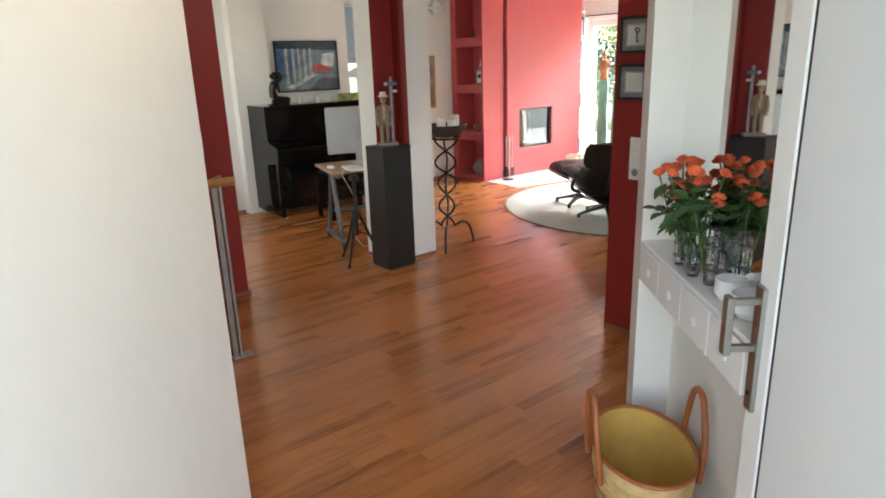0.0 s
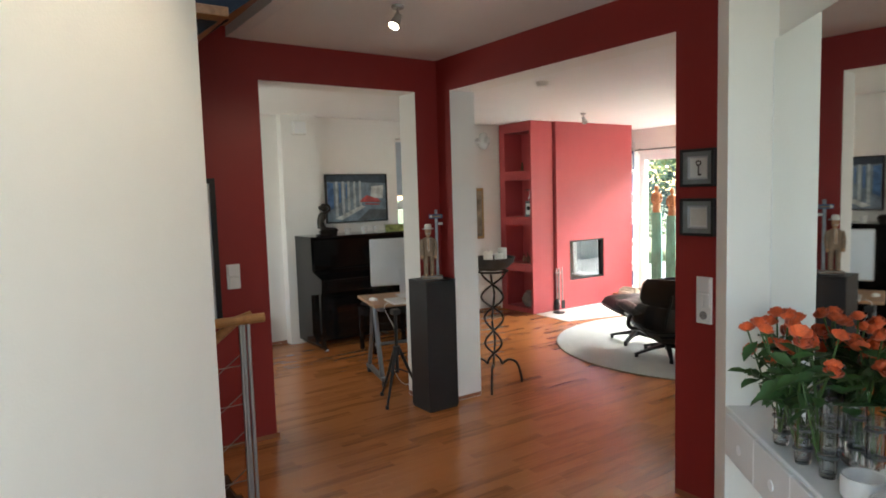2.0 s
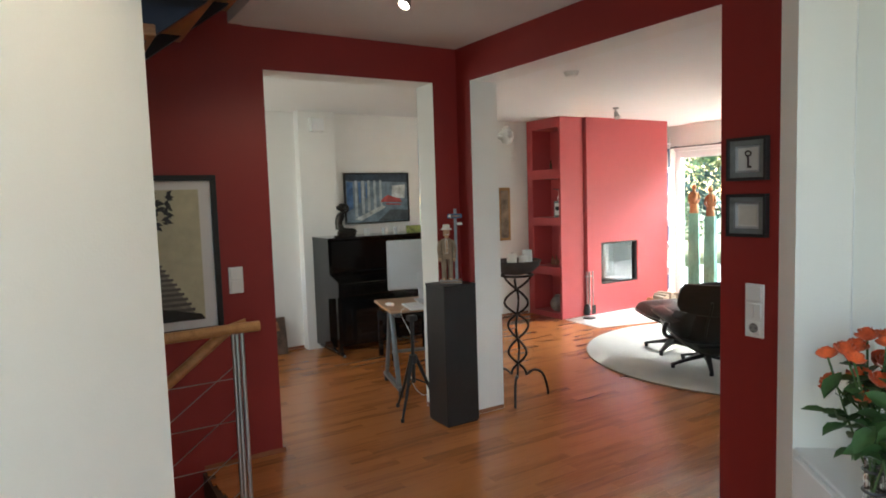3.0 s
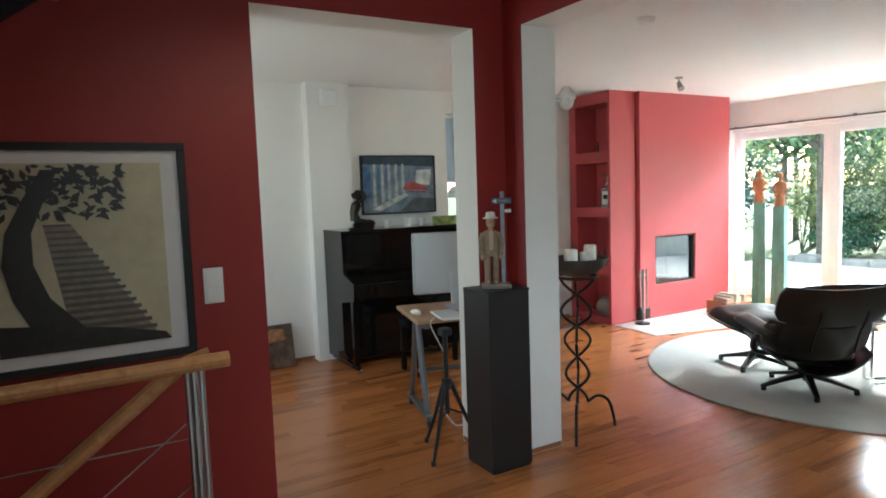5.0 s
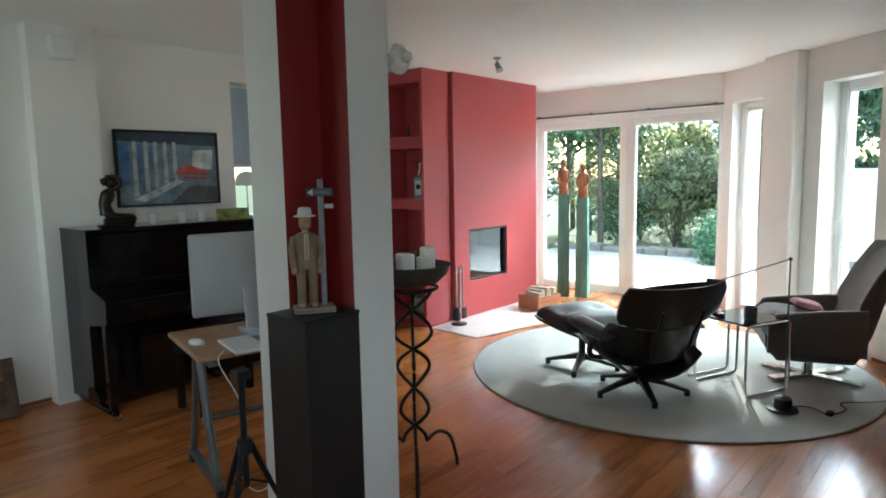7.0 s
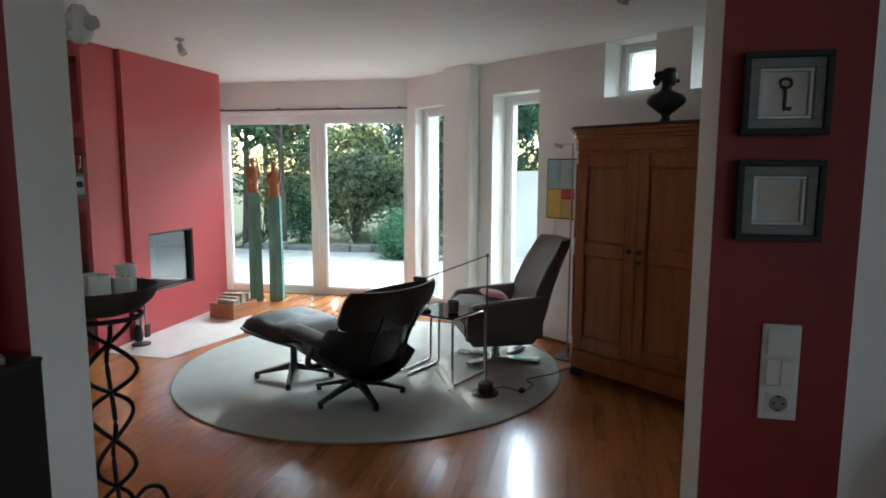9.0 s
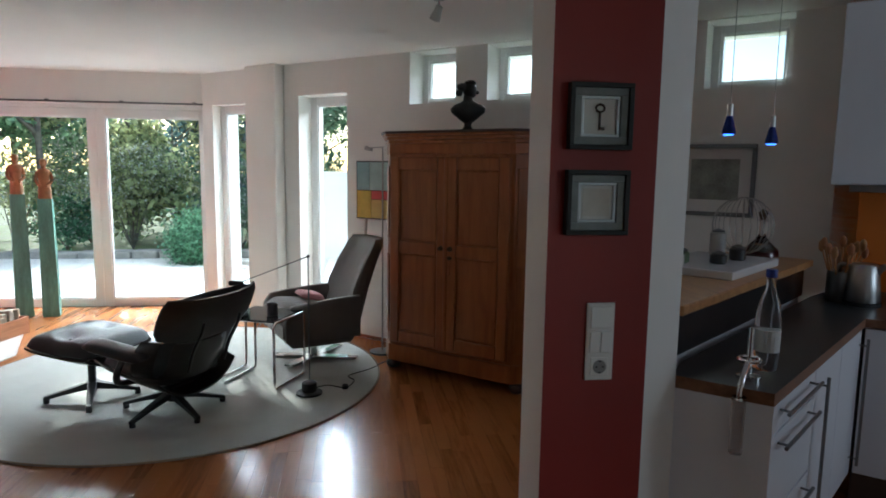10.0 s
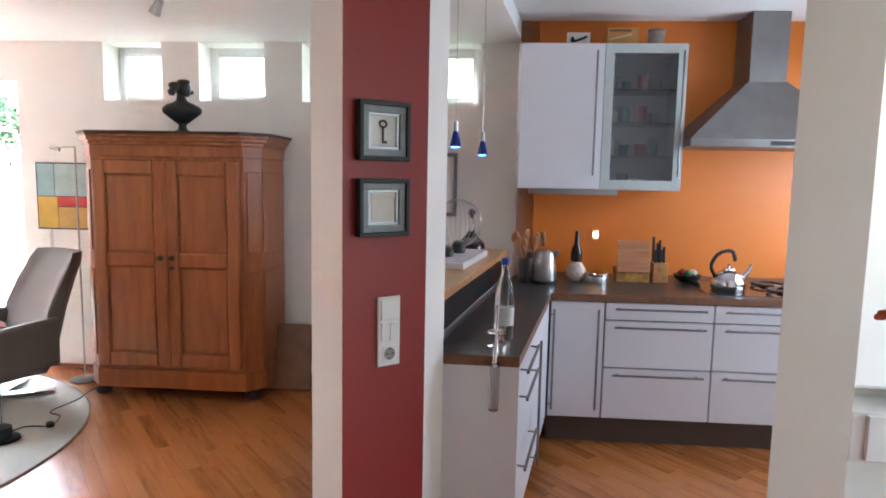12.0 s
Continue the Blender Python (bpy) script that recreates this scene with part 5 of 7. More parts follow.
for f, w, y, t in ((0.0, 0.30, -0.20, 0.15), (0.2, 0.31, -0.26, 0.16), (0.5, 0.30, -0.34, 0.15), (0.75, 0.285, -0.42, 0.13), (0.92, 0.27, -0.49, 0.10), (1.0, 0.24, -0.525, 0.06)):
    z = 0.22 + 0.76 * f
    n = 14
    row = []
    for k in range(n):
        a = 2 * math.pi * k / n
        cx, sx = math.cos(a), math.sin(a)
        row.append((w * abs(cx) ** 0.55 * (1 if cx >= 0 else -1), y + t / 2 * abs(sx) ** 0.7 * (1 if sx >= 0 else -1) + 0.09 * (abs(cx) ** 3) * (1 if f > 0.3 else 0.4), z))
    rows.append(row)
part("backrest", sweep_quad(bm, rows), FABRIC, wr, "tall curved backrest", smooth=60)
for s in (-1, 1):
    part("armrest", sweep_quad(B(), [[(s * (0.30 + dx), y, z) for dx, z in ((-0.035, 0.24), (0.035, 0.24), (0.045, zt - 0.03), (0.02, zt), (-0.02, zt), (-0.04, zt - 0.03))] for y, zt in ((-0.27, 0.56), (-0.10, 0.55), (0.12, 0.53), (0.26, 0.51), (0.31, 0.44))]), FABRIC, wr, "upholstered armrest", smooth=50)
part("foot_bar", box(B(), -0.04, -0.36, 0.008, 0.04, 0.32, 0.028, 0.008, m=pose(0, 0, 0, 0, 0, 35)), CHROME, wr, "flat chrome foot")
part("foot_bar", box(B(), -0.04, -0.36, 0.009, 0.04, 0.32, 0.029, 0.008, m=pose(0, 0, 0, 0, 0, -35)), CHROME, wr, "flat chrome foot")
part("column", cyl(B(), (0, 0, 0.02), (0, 0, 0.20), 0.035), CHROME, wr)
cu = thing("cushion", 3.22, -1.13, 0.47, 22, "dusty pink cushion lying in the recliner", "cushion")
part("cover", pad(B(), 0.26, 0.20, 0.07, pose(0, 0, 0, 12, 0, 0)), mat("dusty_pink_cloth", (0.40, 0.17, 0.17), 0.9, vary=0.1, scale=20, bump=0.4), cu, smooth=80)

# floor lamp behind the recliner
fl = thing("floor_lamp", 3.37, -1.70, 0, 0, "slim steel floor lamp with a short arm by the wardrobe", "floor lamp")
part("base", lathe(B(), [(0.10, 0), (0.10, 0.012), (0.02, 0.018)], 28), GREY_METAL, fl, smooth=40)
part("pole", cyl(B(), (0, 0, 0.01), (0, 0, 1.655), 0.006, seg=10), STEEL, fl)
part("arm", cyl(B(), (0, 0, 1.65), (D.x * 0.13, D.y * 0.13, 1.645), 0.005, seg=8), STEEL, fl)
part("head", cyl(B(), (D.x * 0.11, D.y * 0.11, 1.63), (D.x * 0.17, D.y * 0.17, 1.645), 0.014, 0.018, 12), STEEL, fl)

# wardrobe, local x along the front, y into the wall
W0 = (2.995, -1.675)
mw, _ = frame_of(W0, dp(W0, -1))
wd = new("wardrobe")
wd.matrix_basis = mw
tagged(wd, "old cherry-wood wardrobe with two panelled doors and bun feet", "wardrobe")
WL, WD_, WH = 1.17, 0.52, 1.745
CHF = 0.085


def outline(o=0.0):
    return [(-o, CHF + 0), (CHF * 1.0, -o), (WL - CHF, -o), (WL + o, CHF), (WL + o, WD_), (-o, WD_)]


part("base_board", prism(B(), outline(0.015), 0.075, 0.20, 0.004), ARMOIRE, wd)
part("body", prism(B(), outline(0.0), 0.20, 1.585), ARMOIRE, wd)
part("frieze", prism(B(), outline(0.010), 1.585, 1.66, 0.004), ARMOIRE, wd)
for o, a, b in ((0.022, 1.66, 1.685), (0.040, 1.685, 1.71), (0.055, 1.71, 1.728)):
    part("cornice", prism(B(), outline(o), a, b, 0.004), ARMOIRE, wd, "stepped cornice")
part("top_board", prism(B(), outline(0.065), 1.728, 1.745, 0.003), ARMOIRE_DARK, wd, "dark top board")
for s, x0, x1 in ((0, CHF + 0.025, WL / 2 - 0.003), (1, WL / 2 + 0.003, WL - CHF - 0.025)):
    dr = part("door", box(B(), x0, -0.012, 0.225, x1, 0.0, 1.565, 0.002), ARMOIRE, wd)
    fw = 0.075
    for a, b, c_, d in ((x0, 0.225, x0 + fw, 1.565), (x1 - fw, 0.225, x1, 1.565), (x0 + fw, 0.225, x1 - fw, 0.225 + 0.09), (x0 + fw, 1.565 - 0.09, x1 - fw, 1.565), (x0 + fw, 0.885, x1 - fw, 0.975)):
        part("door_frame", box(B(), a, -0.034, b, c_, -0.012, d, 0.006), ARMOIRE, dr)
    for za, zb in ((0.325, 0.875), (0.985, 1.465)):
        part("door_panel", box(B(), x0 + fw + 0.012, -0.018, za, x1 - fw - 0.012, -0.012, zb, 0.006), ARMOIRE, dr, "raised panel")
    kx = x1 - 0.035 if s == 0 else x0 + 0.035
    part("key_plate", lathe(B(), [(0.018, 0), (0.018, 0.004), (0.006, 0.007), (0.014, 0.020), (0.010, 0.030), (0.002, 0.032)], 14, Matrix.Translation((kx, -0.034, 0.945)) @ pose(0, 0, 0, 90)), BRASS, dr, "dark bronze key plate")
part("meeting_strip", box(B(), WL / 2 - 0.014, -0.044, 0.225, WL / 2 + 0.014, -0.034, 1.565, 0.004), ARMOIRE, wd)
kn = part("knob", lathe(B(), [(0.006, 0), (0.006, 0.015), (0.014, 0.022), (0.012, 0.034), (0.003, 0.038)], 14, Matrix.Translation((WL / 2 + 0.045, -0.034, 0.885)) @ pose(0, 0, 0, 90)), BRASS, wd, "dark knob", smooth=50)
part("tassel", tube(B(), [(WL / 2 + 0.045, -0.058, 0.88), (WL / 2 + 0.045, -0.058, 0.80), (WL / 2 + 0.043, -0.058, 0.77)], [0.003, 0.006, 0.009], 8), STRAP, wd, "leather tassel")
for (x0, y0), (x1, y1) in (((0, CHF), (CHF, 0)), ((WL - CHF, 0), (WL, CHF)), ((WL, CHF), (WL, WD_))):
    mm, ln = frame_of((x0, y0), (x1, y1))
    for za, zb in ((0.28, 0.86), (0.98, 1.50)):
        part("corner_panel", box(B(), 0.018, -0.010, za, ln - 0.018, 0, zb, 0.004, m=mm), ARMOIRE, wd)
for x, y in ((0.07, 0.07), (WL - 0.07, 0.07), (0.07, WD_ - 0.06), (WL - 0.07, WD_ - 0.06)):
    part("foot", lathe(B(), [(0.035, 0), (0.05, 0.015), (0.052, 0.04), (0.035, 0.06), (0.05, 0.076)], 18, pose(x, y, 0)), ARMOIRE_DARK, wd, "dark bun foot", smooth=50)

# dark bust on the wardrobe, one plain shape
bm = B()
lathe(bm, [(0.050, 0), (0.050, 0.016), (0.028, 0.026), (0.020, 0.045), (0.026, 0.072)], 18)
sweep_quad(bm, [[(w * math.cos(a), d * math.sin(a), z) for a in [k * math.pi / 8 for k in range(16)]] for w, d, z in
                ((0.030, 0.026, 0.066), (0.062, 0.042, 0.095), (0.100, 0.050, 0.130), (0.104, 0.050, 0.158), (0.085, 0.046, 0.180), (0.048, 0.036, 0.196), (0.030, 0.030, 0.210), (0.027, 0.028, 0.240))])
sweep_quad(bm, [[(-0.008 + w * math.cos(a), -0.006 + d * math.sin(a), z) for a in [k * math.pi / 8 for k in range(16)]] for w, d, z in
                ((0.020, 0.022, 0.226), (0.033, 0.036, 0.238), (0.040, 0.045, 0.262), (0.042, 0.048, 0.288), (0.036, 0.042, 0.312), (0.016, 0.020, 0.328))])
blob(bm, (-0.050, -0.018, 0.262), 0.010, (1, 0.8, 1.4))
blob(bm, (0.030, 0.022, 0.292), 0.034, (1, 1, 0.9), 0.25, 2, 7)
blob(bm, (0.046, 0.034, 0.255), 0.020, (1, 1, 1.2), 0.25, 2, 7)
blob(bm, (-0.012, 0.004, 0.322), 0.034, (1.1, 1.1, 0.55), 0.25, 2, 8)
bust = link("bust", bm, mat("dark_bronze", (0.03, 0.03, 0.028), 0.42, metal=0.5, vary=0.3, scale=20, bump=0.2), smooth=60)
bust.matrix_basis = pose(2.83, -2.28, 1.745, 0, 0, 68) @ Matrix.Diagonal((1.22, 1.2, 1.06, 1))
tagged(bust, "dark bronze bust standing on the wardrobe", "statue")

bd = thing("wooden_board", *dp(W0, -1.27, 0.27), 0, 50, "pale flat wooden board leaning at the wardrobe's side", "board")
part("board", box(B(), -0.012, -0.16, 0.004, 0.012, 0.16, 0.46, 0.01, 2, m=pose(0, 0, 0, 0, 9, -90)), mat("brown_translucent_board", (0.22, 0.11, 0.055), 0.3, vary=0.2, scale=8), bd)

# small abstract painting
ap = new("abstract_painting")
am, _ = frame_of(dp(g0, -gs(3.875)), dp(g0, -gs(3.875) - 1))
ap.matrix_basis = am @ pose(0, 0, 1.30)
tagged(ap, "small abstract painting in blue, yellow and red blocks", "painting")
part("frame", box(B(), 0, -0.022, -0.245, 0.42, -0.001, 0.245), BLACK_WOOD, ap)
for nm, c, r in (("blue", (0.30, 0.45, 0.47), (0.01, 0.0, 0.14, 0.235)), ("pale_blue", (0.38, 0.50, 0.48), (0.145, 0.0, 0.41, 0.235)), ("yellow", (0.62, 0.42, 0.07), (0.01, -0.235, 0.16, -0.005)), ("red", (0.55, 0.06, 0.05), (0.165, -0.075, 0.41, -0.005)), ("ochre", (0.55, 0.36, 0.10), (0.165, -0.235, 0.41, -0.08))):
    part("colour_field", box(B(), r[0], -0.025, r[1], r[2], -0.022, r[3]), mat("painted_" + nm, c, 0.6, vary=0.15, scale=10), ap, nm.replace("_", " ") + " field")
sw = plate_unit("wall_switch", frame_of(dp(g0, -gs(3.84)), dp(g0, -gs(3.84) - 1))[0] @ pose(0, 0, 0.98), ["rocker", "rocker"], "white wall switch beside the narrow garden door")


# ---------------- windows ----------------
def glazed(name, m, x0, x1, z0, z1, fr, y, label, handle=None, kind="structure"):
    """A framed sash in the opening; local y is the depth at which it stands."""
    w = new(name)
    w.matrix_basis = m
    tagged(w, label, "window", kind=kind)
    d = 0.07
    bm = B()
    box(bm, x0, y, z0, x0 + fr, y + d, z1, 0.004)
    box(bm, x1 - fr, y, z0, x1, y + d, z1, 0.004)
    box(bm, x0 + fr, y, z0, x1 - fr, y + d, z0 + fr, 0.004)
    box(bm, x0 + fr, y, z1 - fr, x1 - fr, y + d, z1, 0.004)
    wf = part("window_frame", bm, PVC, w)
    b2 = B()
    e = 0.012
    for s in ((x0 + fr, z0 + fr, x0 + fr + e, z1 - fr), (x1 - fr - e, z0 + fr, x1 - fr, z1 - fr), (x0 + fr + e, z0 + fr, x1 - fr - e, z0 + fr + e), (x0 + fr + e, z1 - fr - e, x1 - fr - e, z1 - fr)):
        box(b2, s[0], y + 0.012, s[1], s[2], y + 0.055, s[3])
    part("glazing_bead", b2, PVC, wf)
    pane = part("pane", box(B(), x0 + fr + e, y + 0.03, z0 + fr + e, x1 - fr - e, y + 0.036, z1 - fr - e), PANE, w)
    pane.visible_shadow = False
    if handle:
        hx, hz = handle
        h = part("handle", box(B(), hx - 0.012, y - 0.01, hz - 0.035, hx + 0.012, y, hz + 0.035, 0.003), PVC, w, "white window handle")
        part("lever", box(B(), hx - 0.009, y - 0.04, hz - 0.11, hx + 0.009, y - 0.028, hz + 0.012, 0.004), PVC, h)
    return w


gm, _ = frame_of((5.2, 2.56), (5.2, 0))      # local x = 2.56 - y, local y = x - 5.2
glazed("window_1", gm, 0.22, 1.42, 0.0, 2.05, 0.085, 0.10, "white-framed fixed pane of the garden window")
glazed("window_2", gm, 1.42, 2.52, 0.0, 2.05, 0.085, 0.10, "white-framed sliding garden door pane")
bm = box(B(), 0.22, 0.06, 2.05, 2.52, 0.24, 2.09, m=gm)
tagged(link("window_head_trim", bm, PVC), "white head trim of the garden window", "trim", kind="structure")
cr_ = thing("curtain_rail", 0, 0, 0, 0, "thin dark curtain rail above the garden window", "curtain rail")
part("rail", box(B(), 0.18, -0.03, 2.095, 2.50, -0.012, 2.112, m=gm), GREY_METAL, cr_)
for k in range(4):
    part("bracket", box(B(), 0.3 + 0.7 * k, -0.03, 2.108, 0.33 + 0.7 * k, 0.0, 2.122, m=gm), GREY_METAL, cr_)
sm_, _ = frame_of(g0, dp(g0, -1))
glazed("window_3", sm_, gs(5.10), gs(4.72), 0.0, 2.09, 0.075, 0.10, "narrow white-framed tall window", (gs(5.06), 1.02))
glazed("window_4", sm_, gs(4.325), gs(3.955), 0.0, 2.125, 0.075, 0.16, "narrow white-framed garden door", (gs(4.29), 1.0))
for k, (a, b) in enumerate(((3.53, 3.252), (3.075, 2.77), (2.595, 2.30), (2.095, 1.79))):
    glazed("window_%d" % (5 + k), sm_, gs(a), gs(b), 2.0, 2.405, 0.05, 0.20, "small high white-framed window")
pw, _ = frame_of((1.15, 2.56), (1.95, 2.56))
glazed("window_9", pw, 0, 0.8, 0.85, 2.2, 0.06, 0.12, "white-framed window beside the piano")
bl = thing("window_blind", 0, 0, 0, 0, "pale blue pleated blind half drawn", "blind")
part("fabric", box(B(), 1.20, 2.66, 1.55, 1.90, 2.667, 2.17), mat("pale_blue_blind", (0.42, 0.52, 0.62), 0.8, vary=0.05, scale=6), bl)
part("rail", box(B(), 1.20, 2.655, 1.53, 1.90, 2.672, 1.55, 0.002), PVC, bl)


# ---------------- piano room ----------------
pn = thing("upright_piano", -0.19, 2.43, 0, 0, "glossy black upright piano against the white wall", "piano")
PL = 1.46
part("back_body", box(B(), 0.03, -0.34, 0.06, PL - 0.03, 0.0, 1.125, 0.004), PIANO_BLACK, pn)
part("lid", box(B(), -0.005, -0.42, 1.125, PL + 0.005, 0.0, 1.15, 0.006, 2), PIANO_BLACK, pn, "flat black lid")
for x in (0.0, PL - 0.03):
    part("side_panel", prism(B(), [(0, 0.06), (-0.43, 0.06), (-0.43, 0.12), (-0.36, 0.16), (-0.36, 0.56), (-0.62, 0.60), (-0.63, 0.74), (-0.42, 0.80), (-0.41, 1.125), (0, 1.125)], 0, 0.03, m=Matrix.Translation((x, 0, 0)) @ Matrix(((0, 0, 1, 0), (1, 0, 0, 0), (0, 1, 0, 0), (0, 0, 0, 1)))), PIANO_BLACK, pn)
    part("front_leg", box(B(), x - 0.005, -0.61, 0.05, x + 0.035, -0.56, 0.60, 0.004), PIANO_BLACK, pn)
    part("caster", cyl(B(), (x + 0.015, -0.60, 0.025), (x + 0.045, -0.60, 0.025), 0.025, seg=14), CHROME, pn, "bright metal caster")
    part("toe_block", box(B(), x - 0.005, -0.63, 0.048, x + 0.035, -0.10, 0.075, 0.003), PIANO_BLACK, pn)
part("upper_panel", box(B(), 0.03, -0.375, 0.80, PL - 0.03, -0.34, 1.115, 0.003), PIANO_BLACK, pn)
part("lower_panel", box(B(), 0.03, -0.365, 0.10, PL - 0.03, -0.34, 0.58, 0.003), PIANO_BLACK, pn)
part("key_bed", box(B(), 0.03, -0.61, 0.60, PL - 0.03, -0.34, 0.66, 0.004), PIANO_BLACK, pn)
part("fall_board", box(B(), 0.03, -0.60, 0.70, PL - 0.03, -0.36, 0.725, 0.006, m=None), PIANO_BLACK, pn, "closed black keyboard cover")
part("key_slip", box(B(), 0.03, -0.62, 0.655, PL - 0.03, -0.605, 0.705, 0.002), PIANO_BLACK, pn)
part("music_ledge", box(B(), 0.20, -0.42, 0.80, PL - 0.20, -0.375, 0.815, 0.003), PIANO_BLACK, pn)
for k in range(3):
    part("pedal", box(B(), PL / 2 - 0.09 + 0.08 * k, -0.47, 0.06, PL / 2 - 0.06 + 0.08 * k, -0.34, 0.072, 0.004), BRASS, pn, "brass pedal")

be = thing("piano_bench", 0.45, 1.62, 0, 0, "low black piano bench with padded seat", "bench")
part("seat", pad(B(), 0.56, 0.34, 0.08, pose(0, 0, 0.43)), LEATHER, be, smooth=80)
part("apron", box(B(), -0.27, -0.16, 0.36, 0.27, 0.16, 0.44, 0.004), PIANO_BLACK, be)
for sx in (-1, 1):
    for sy in (-1, 1):
        part("leg", box(B(), 0.245 * sx - 0.02, 0.14 * sy - 0.02, 0, 0.245 * sx + 0.02, 0.14 * sy + 0.02, 0.36, 0.003), PIANO_BLACK, be)

# kneeling bronze on the piano, one plain shape
bm = B()
box(bm, -0.10, -0.055, 0, 0.10, 0.055, 0.012, 0.004)
tube(bm, arc([(-0.045, 0, 0.13), (-0.04, -0.02, 0.075), (0.03, -0.025, 0.055), (0.085, -0.02, 0.05), (0.09, -0.02, 0.03), (0.0, -0.02, 0.028), (-0.07, -0.02, 0.026)], 5), 0.028, 10)
tube(bm, arc([(-0.045, 0.01, 0.10), (0.0, 0.03, 0.06), (0.08, 0.03, 0.05), (0.03, 0.03, 0.028), (-0.06, 0.025, 0.026)], 5), 0.026, 10)
tube(bm, arc([(-0.045, 0, 0.08), (-0.055, 0, 0.14), (-0.035, 0, 0.20), (-0.03, 0, 0.235)], 5), [0.045, 0.043, 0.040, 0.036, 0.036, 0.036, 0.037, 0.04, 0.042, 0.043, 0.043, 0.042, 0.040, 0.036, 0.028, 0.02], 10)
blob(bm, (-0.012, 0, 0.277), 0.034, (1, 0.85, 1.1))
blob(bm, (-0.045, 0, 0.285), 0.028, (1, 0.9, 1.0), 0.3)
for s in (-1, 1):
    tube(bm, arc([(-0.03, 0.035 * s, 0.225), (0.03, 0.055 * s, 0.26), (0.02, 0.04 * s, 0.31), (-0.03, 0.015 * s, 0.315)], 5), 0.014, 8)
kneel = link("kneeling_figure", bm, mat("dark_patinated_bronze", (0.022, 0.017, 0.013), 0.3, metal=0.6, vary=0.3, scale=20), smooth=60)
kneel.matrix_basis = pose(0.06, 2.19, 1.15, 0, 0, -10)
tagged(kneel, "dark bronze kneeling figure with raised arms on the piano", "statue")
for x in (0.29, 0.49, 0.63):
    c = thing("white_cup", x, 2.16, 1.15, 0, "small white porcelain beaker on the piano", "cup", "cups on the piano")
    part("cup", lathe(B(), [(0.024, 0), (0.027, 0.004), (0.034, 0.065), (0.031, 0.065), (0.024, 0.008), (0.003, 0.006)], 20), CERAMIC, c, smooth=40)
tl = thing("table_lamp", 1.06, 2.25, 1.15, 0, "small table lamp with white dome shade", "table lamp")
part("base", lathe(B(), [(0.055, 0), (0.055, 0.012), (0.01, 0.02)], 22), STEEL, tl, smooth=40)
part("stem", cyl(B(), (0, 0, 0.012), (0, 0, 0.27), 0.006, seg=10), STEEL, tl)
part("shade", lathe(B(), [(0.080, 0.235), (0.085, 0.25), (0.078, 0.295), (0.05, 0.33), (0.012, 0.345)], 24), mat("opal_white_shade", (0.80, 0.80, 0.78), 0.35, vary=0.02), tl, smooth=60)
gb = thing("picture_card", 0.84, 2.10, 1.15, -20, "colourful landscape card leaning on the piano", "card")
part("card", box(B(), -0.11, -0.004, 0, 0.11, 0.004, 0.075, m=pose(0, 0, 0.0, -14)), mat("green_yellow_landscape", (0.25, 0.30, 0.08), 0.4, vary=0.9, scale=18), gb)
part("frame_edge", box(B(), -0.115, -0.002, 0, 0.115, 0.006, 0.080, m=pose(0, 0.002, 0.0, -14)), STEEL, gb)
bx = thing("black_box", 1.22, 2.22, 1.15, 0, "small black box on the piano", "box")
part("body", box(B(), -0.07, -0.07, 0, 0.07, 0.07, 0.09, 0.004), BLACK, bx)

# painting over the piano
pt = thing("painting", 0.61, 2.557, 1.523, 0, "blue-grey painting of a hall with a red boat, dark frame", "painting")
PW, PH = 0.385, 0.27
bm = B()
for s in ((-PW, -PH, PW, -PH + 0.014), (-PW, PH - 0.014, PW, PH), (-PW, -PH + 0.014, -PW + 0.014, PH - 0.014), (PW - 0.014, -PH + 0.014, PW, PH - 0.014)):
    box(bm, s[0], -0.035, s[1], s[2], -0.001, s[3], 0.002)
part("frame", bm, BLACK_WOOD, pt)
BLUEGREY = mat("painted_blue_grey", (0.17, 0.22, 0.27), 0.55, vary=0.55, scale=7, bump=0.3, bump_scale=60)
part("canvas", box(B(), -PW + 0.014, -0.022, -PH + 0.014, PW - 0.014, -0.001, PH - 0.014), BLUEGREY, pt)
flat = Matrix.Translation((0, -0.0225, 0)) @ pose(0, 0, 0, 90, 0, 0)
strokes = [("dark_lintel", (0.035, 0.055, 0.08), [[(-0.37, 0.19), (0.37, 0.165), (0.37, 0.255), (-0.37, 0.255)]]),
           ("pale_columns", (0.40, 0.44, 0.46), [[(x, -0.20 + 0.25 * k / 5 * 0.6), (x + 0.035, -0.20 + 0.25 * k / 5 * 0.6), (x + 0.03, 0.19), (x + 0.005, 0.19)] for k, x in enumerate((-0.27, -0.19, -0.12, -0.05, 0.02))]),
           ("blue_fields", (0.07, 0.16, 0.34), [[(-0.36, -0.14), (-0.29, -0.10), (-0.29, 0.17), (-0.36, 0.18)], [(-0.225, -0.05), (-0.20, -0.04), (-0.20, 0.17), (-0.225, 0.17)], [(-0.14, 0.0), (-0.125, 0.0), (-0.125, 0.16), (-0.14, 0.16)]]),
           ("pale_light", (0.55, 0.57, 0.56), [[(0.17, 0.0), (0.33, -0.01), (0.34, 0.14), (0.18, 0.13)], [(-0.20, -0.24), (0.10, -0.10), (0.05, -0.08), (-0.28, -0.22)]]),
           ("red_boat", (0.45, 0.07, 0.06), [[(0.03, -0.045), (0.30, -0.055), (0.27, -0.015), (0.12, 0.03), (0.06, -0.01)], [(0.10, -0.075), (0.28, -0.085), (0.28, -0.07), (0.10, -0.06)]]),
           ("dark_floor", (0.08, 0.09, 0.10), [[(0.0, -0.25), (0.37, -0.25), (0.37, -0.14), (0.15, -0.13)]])]
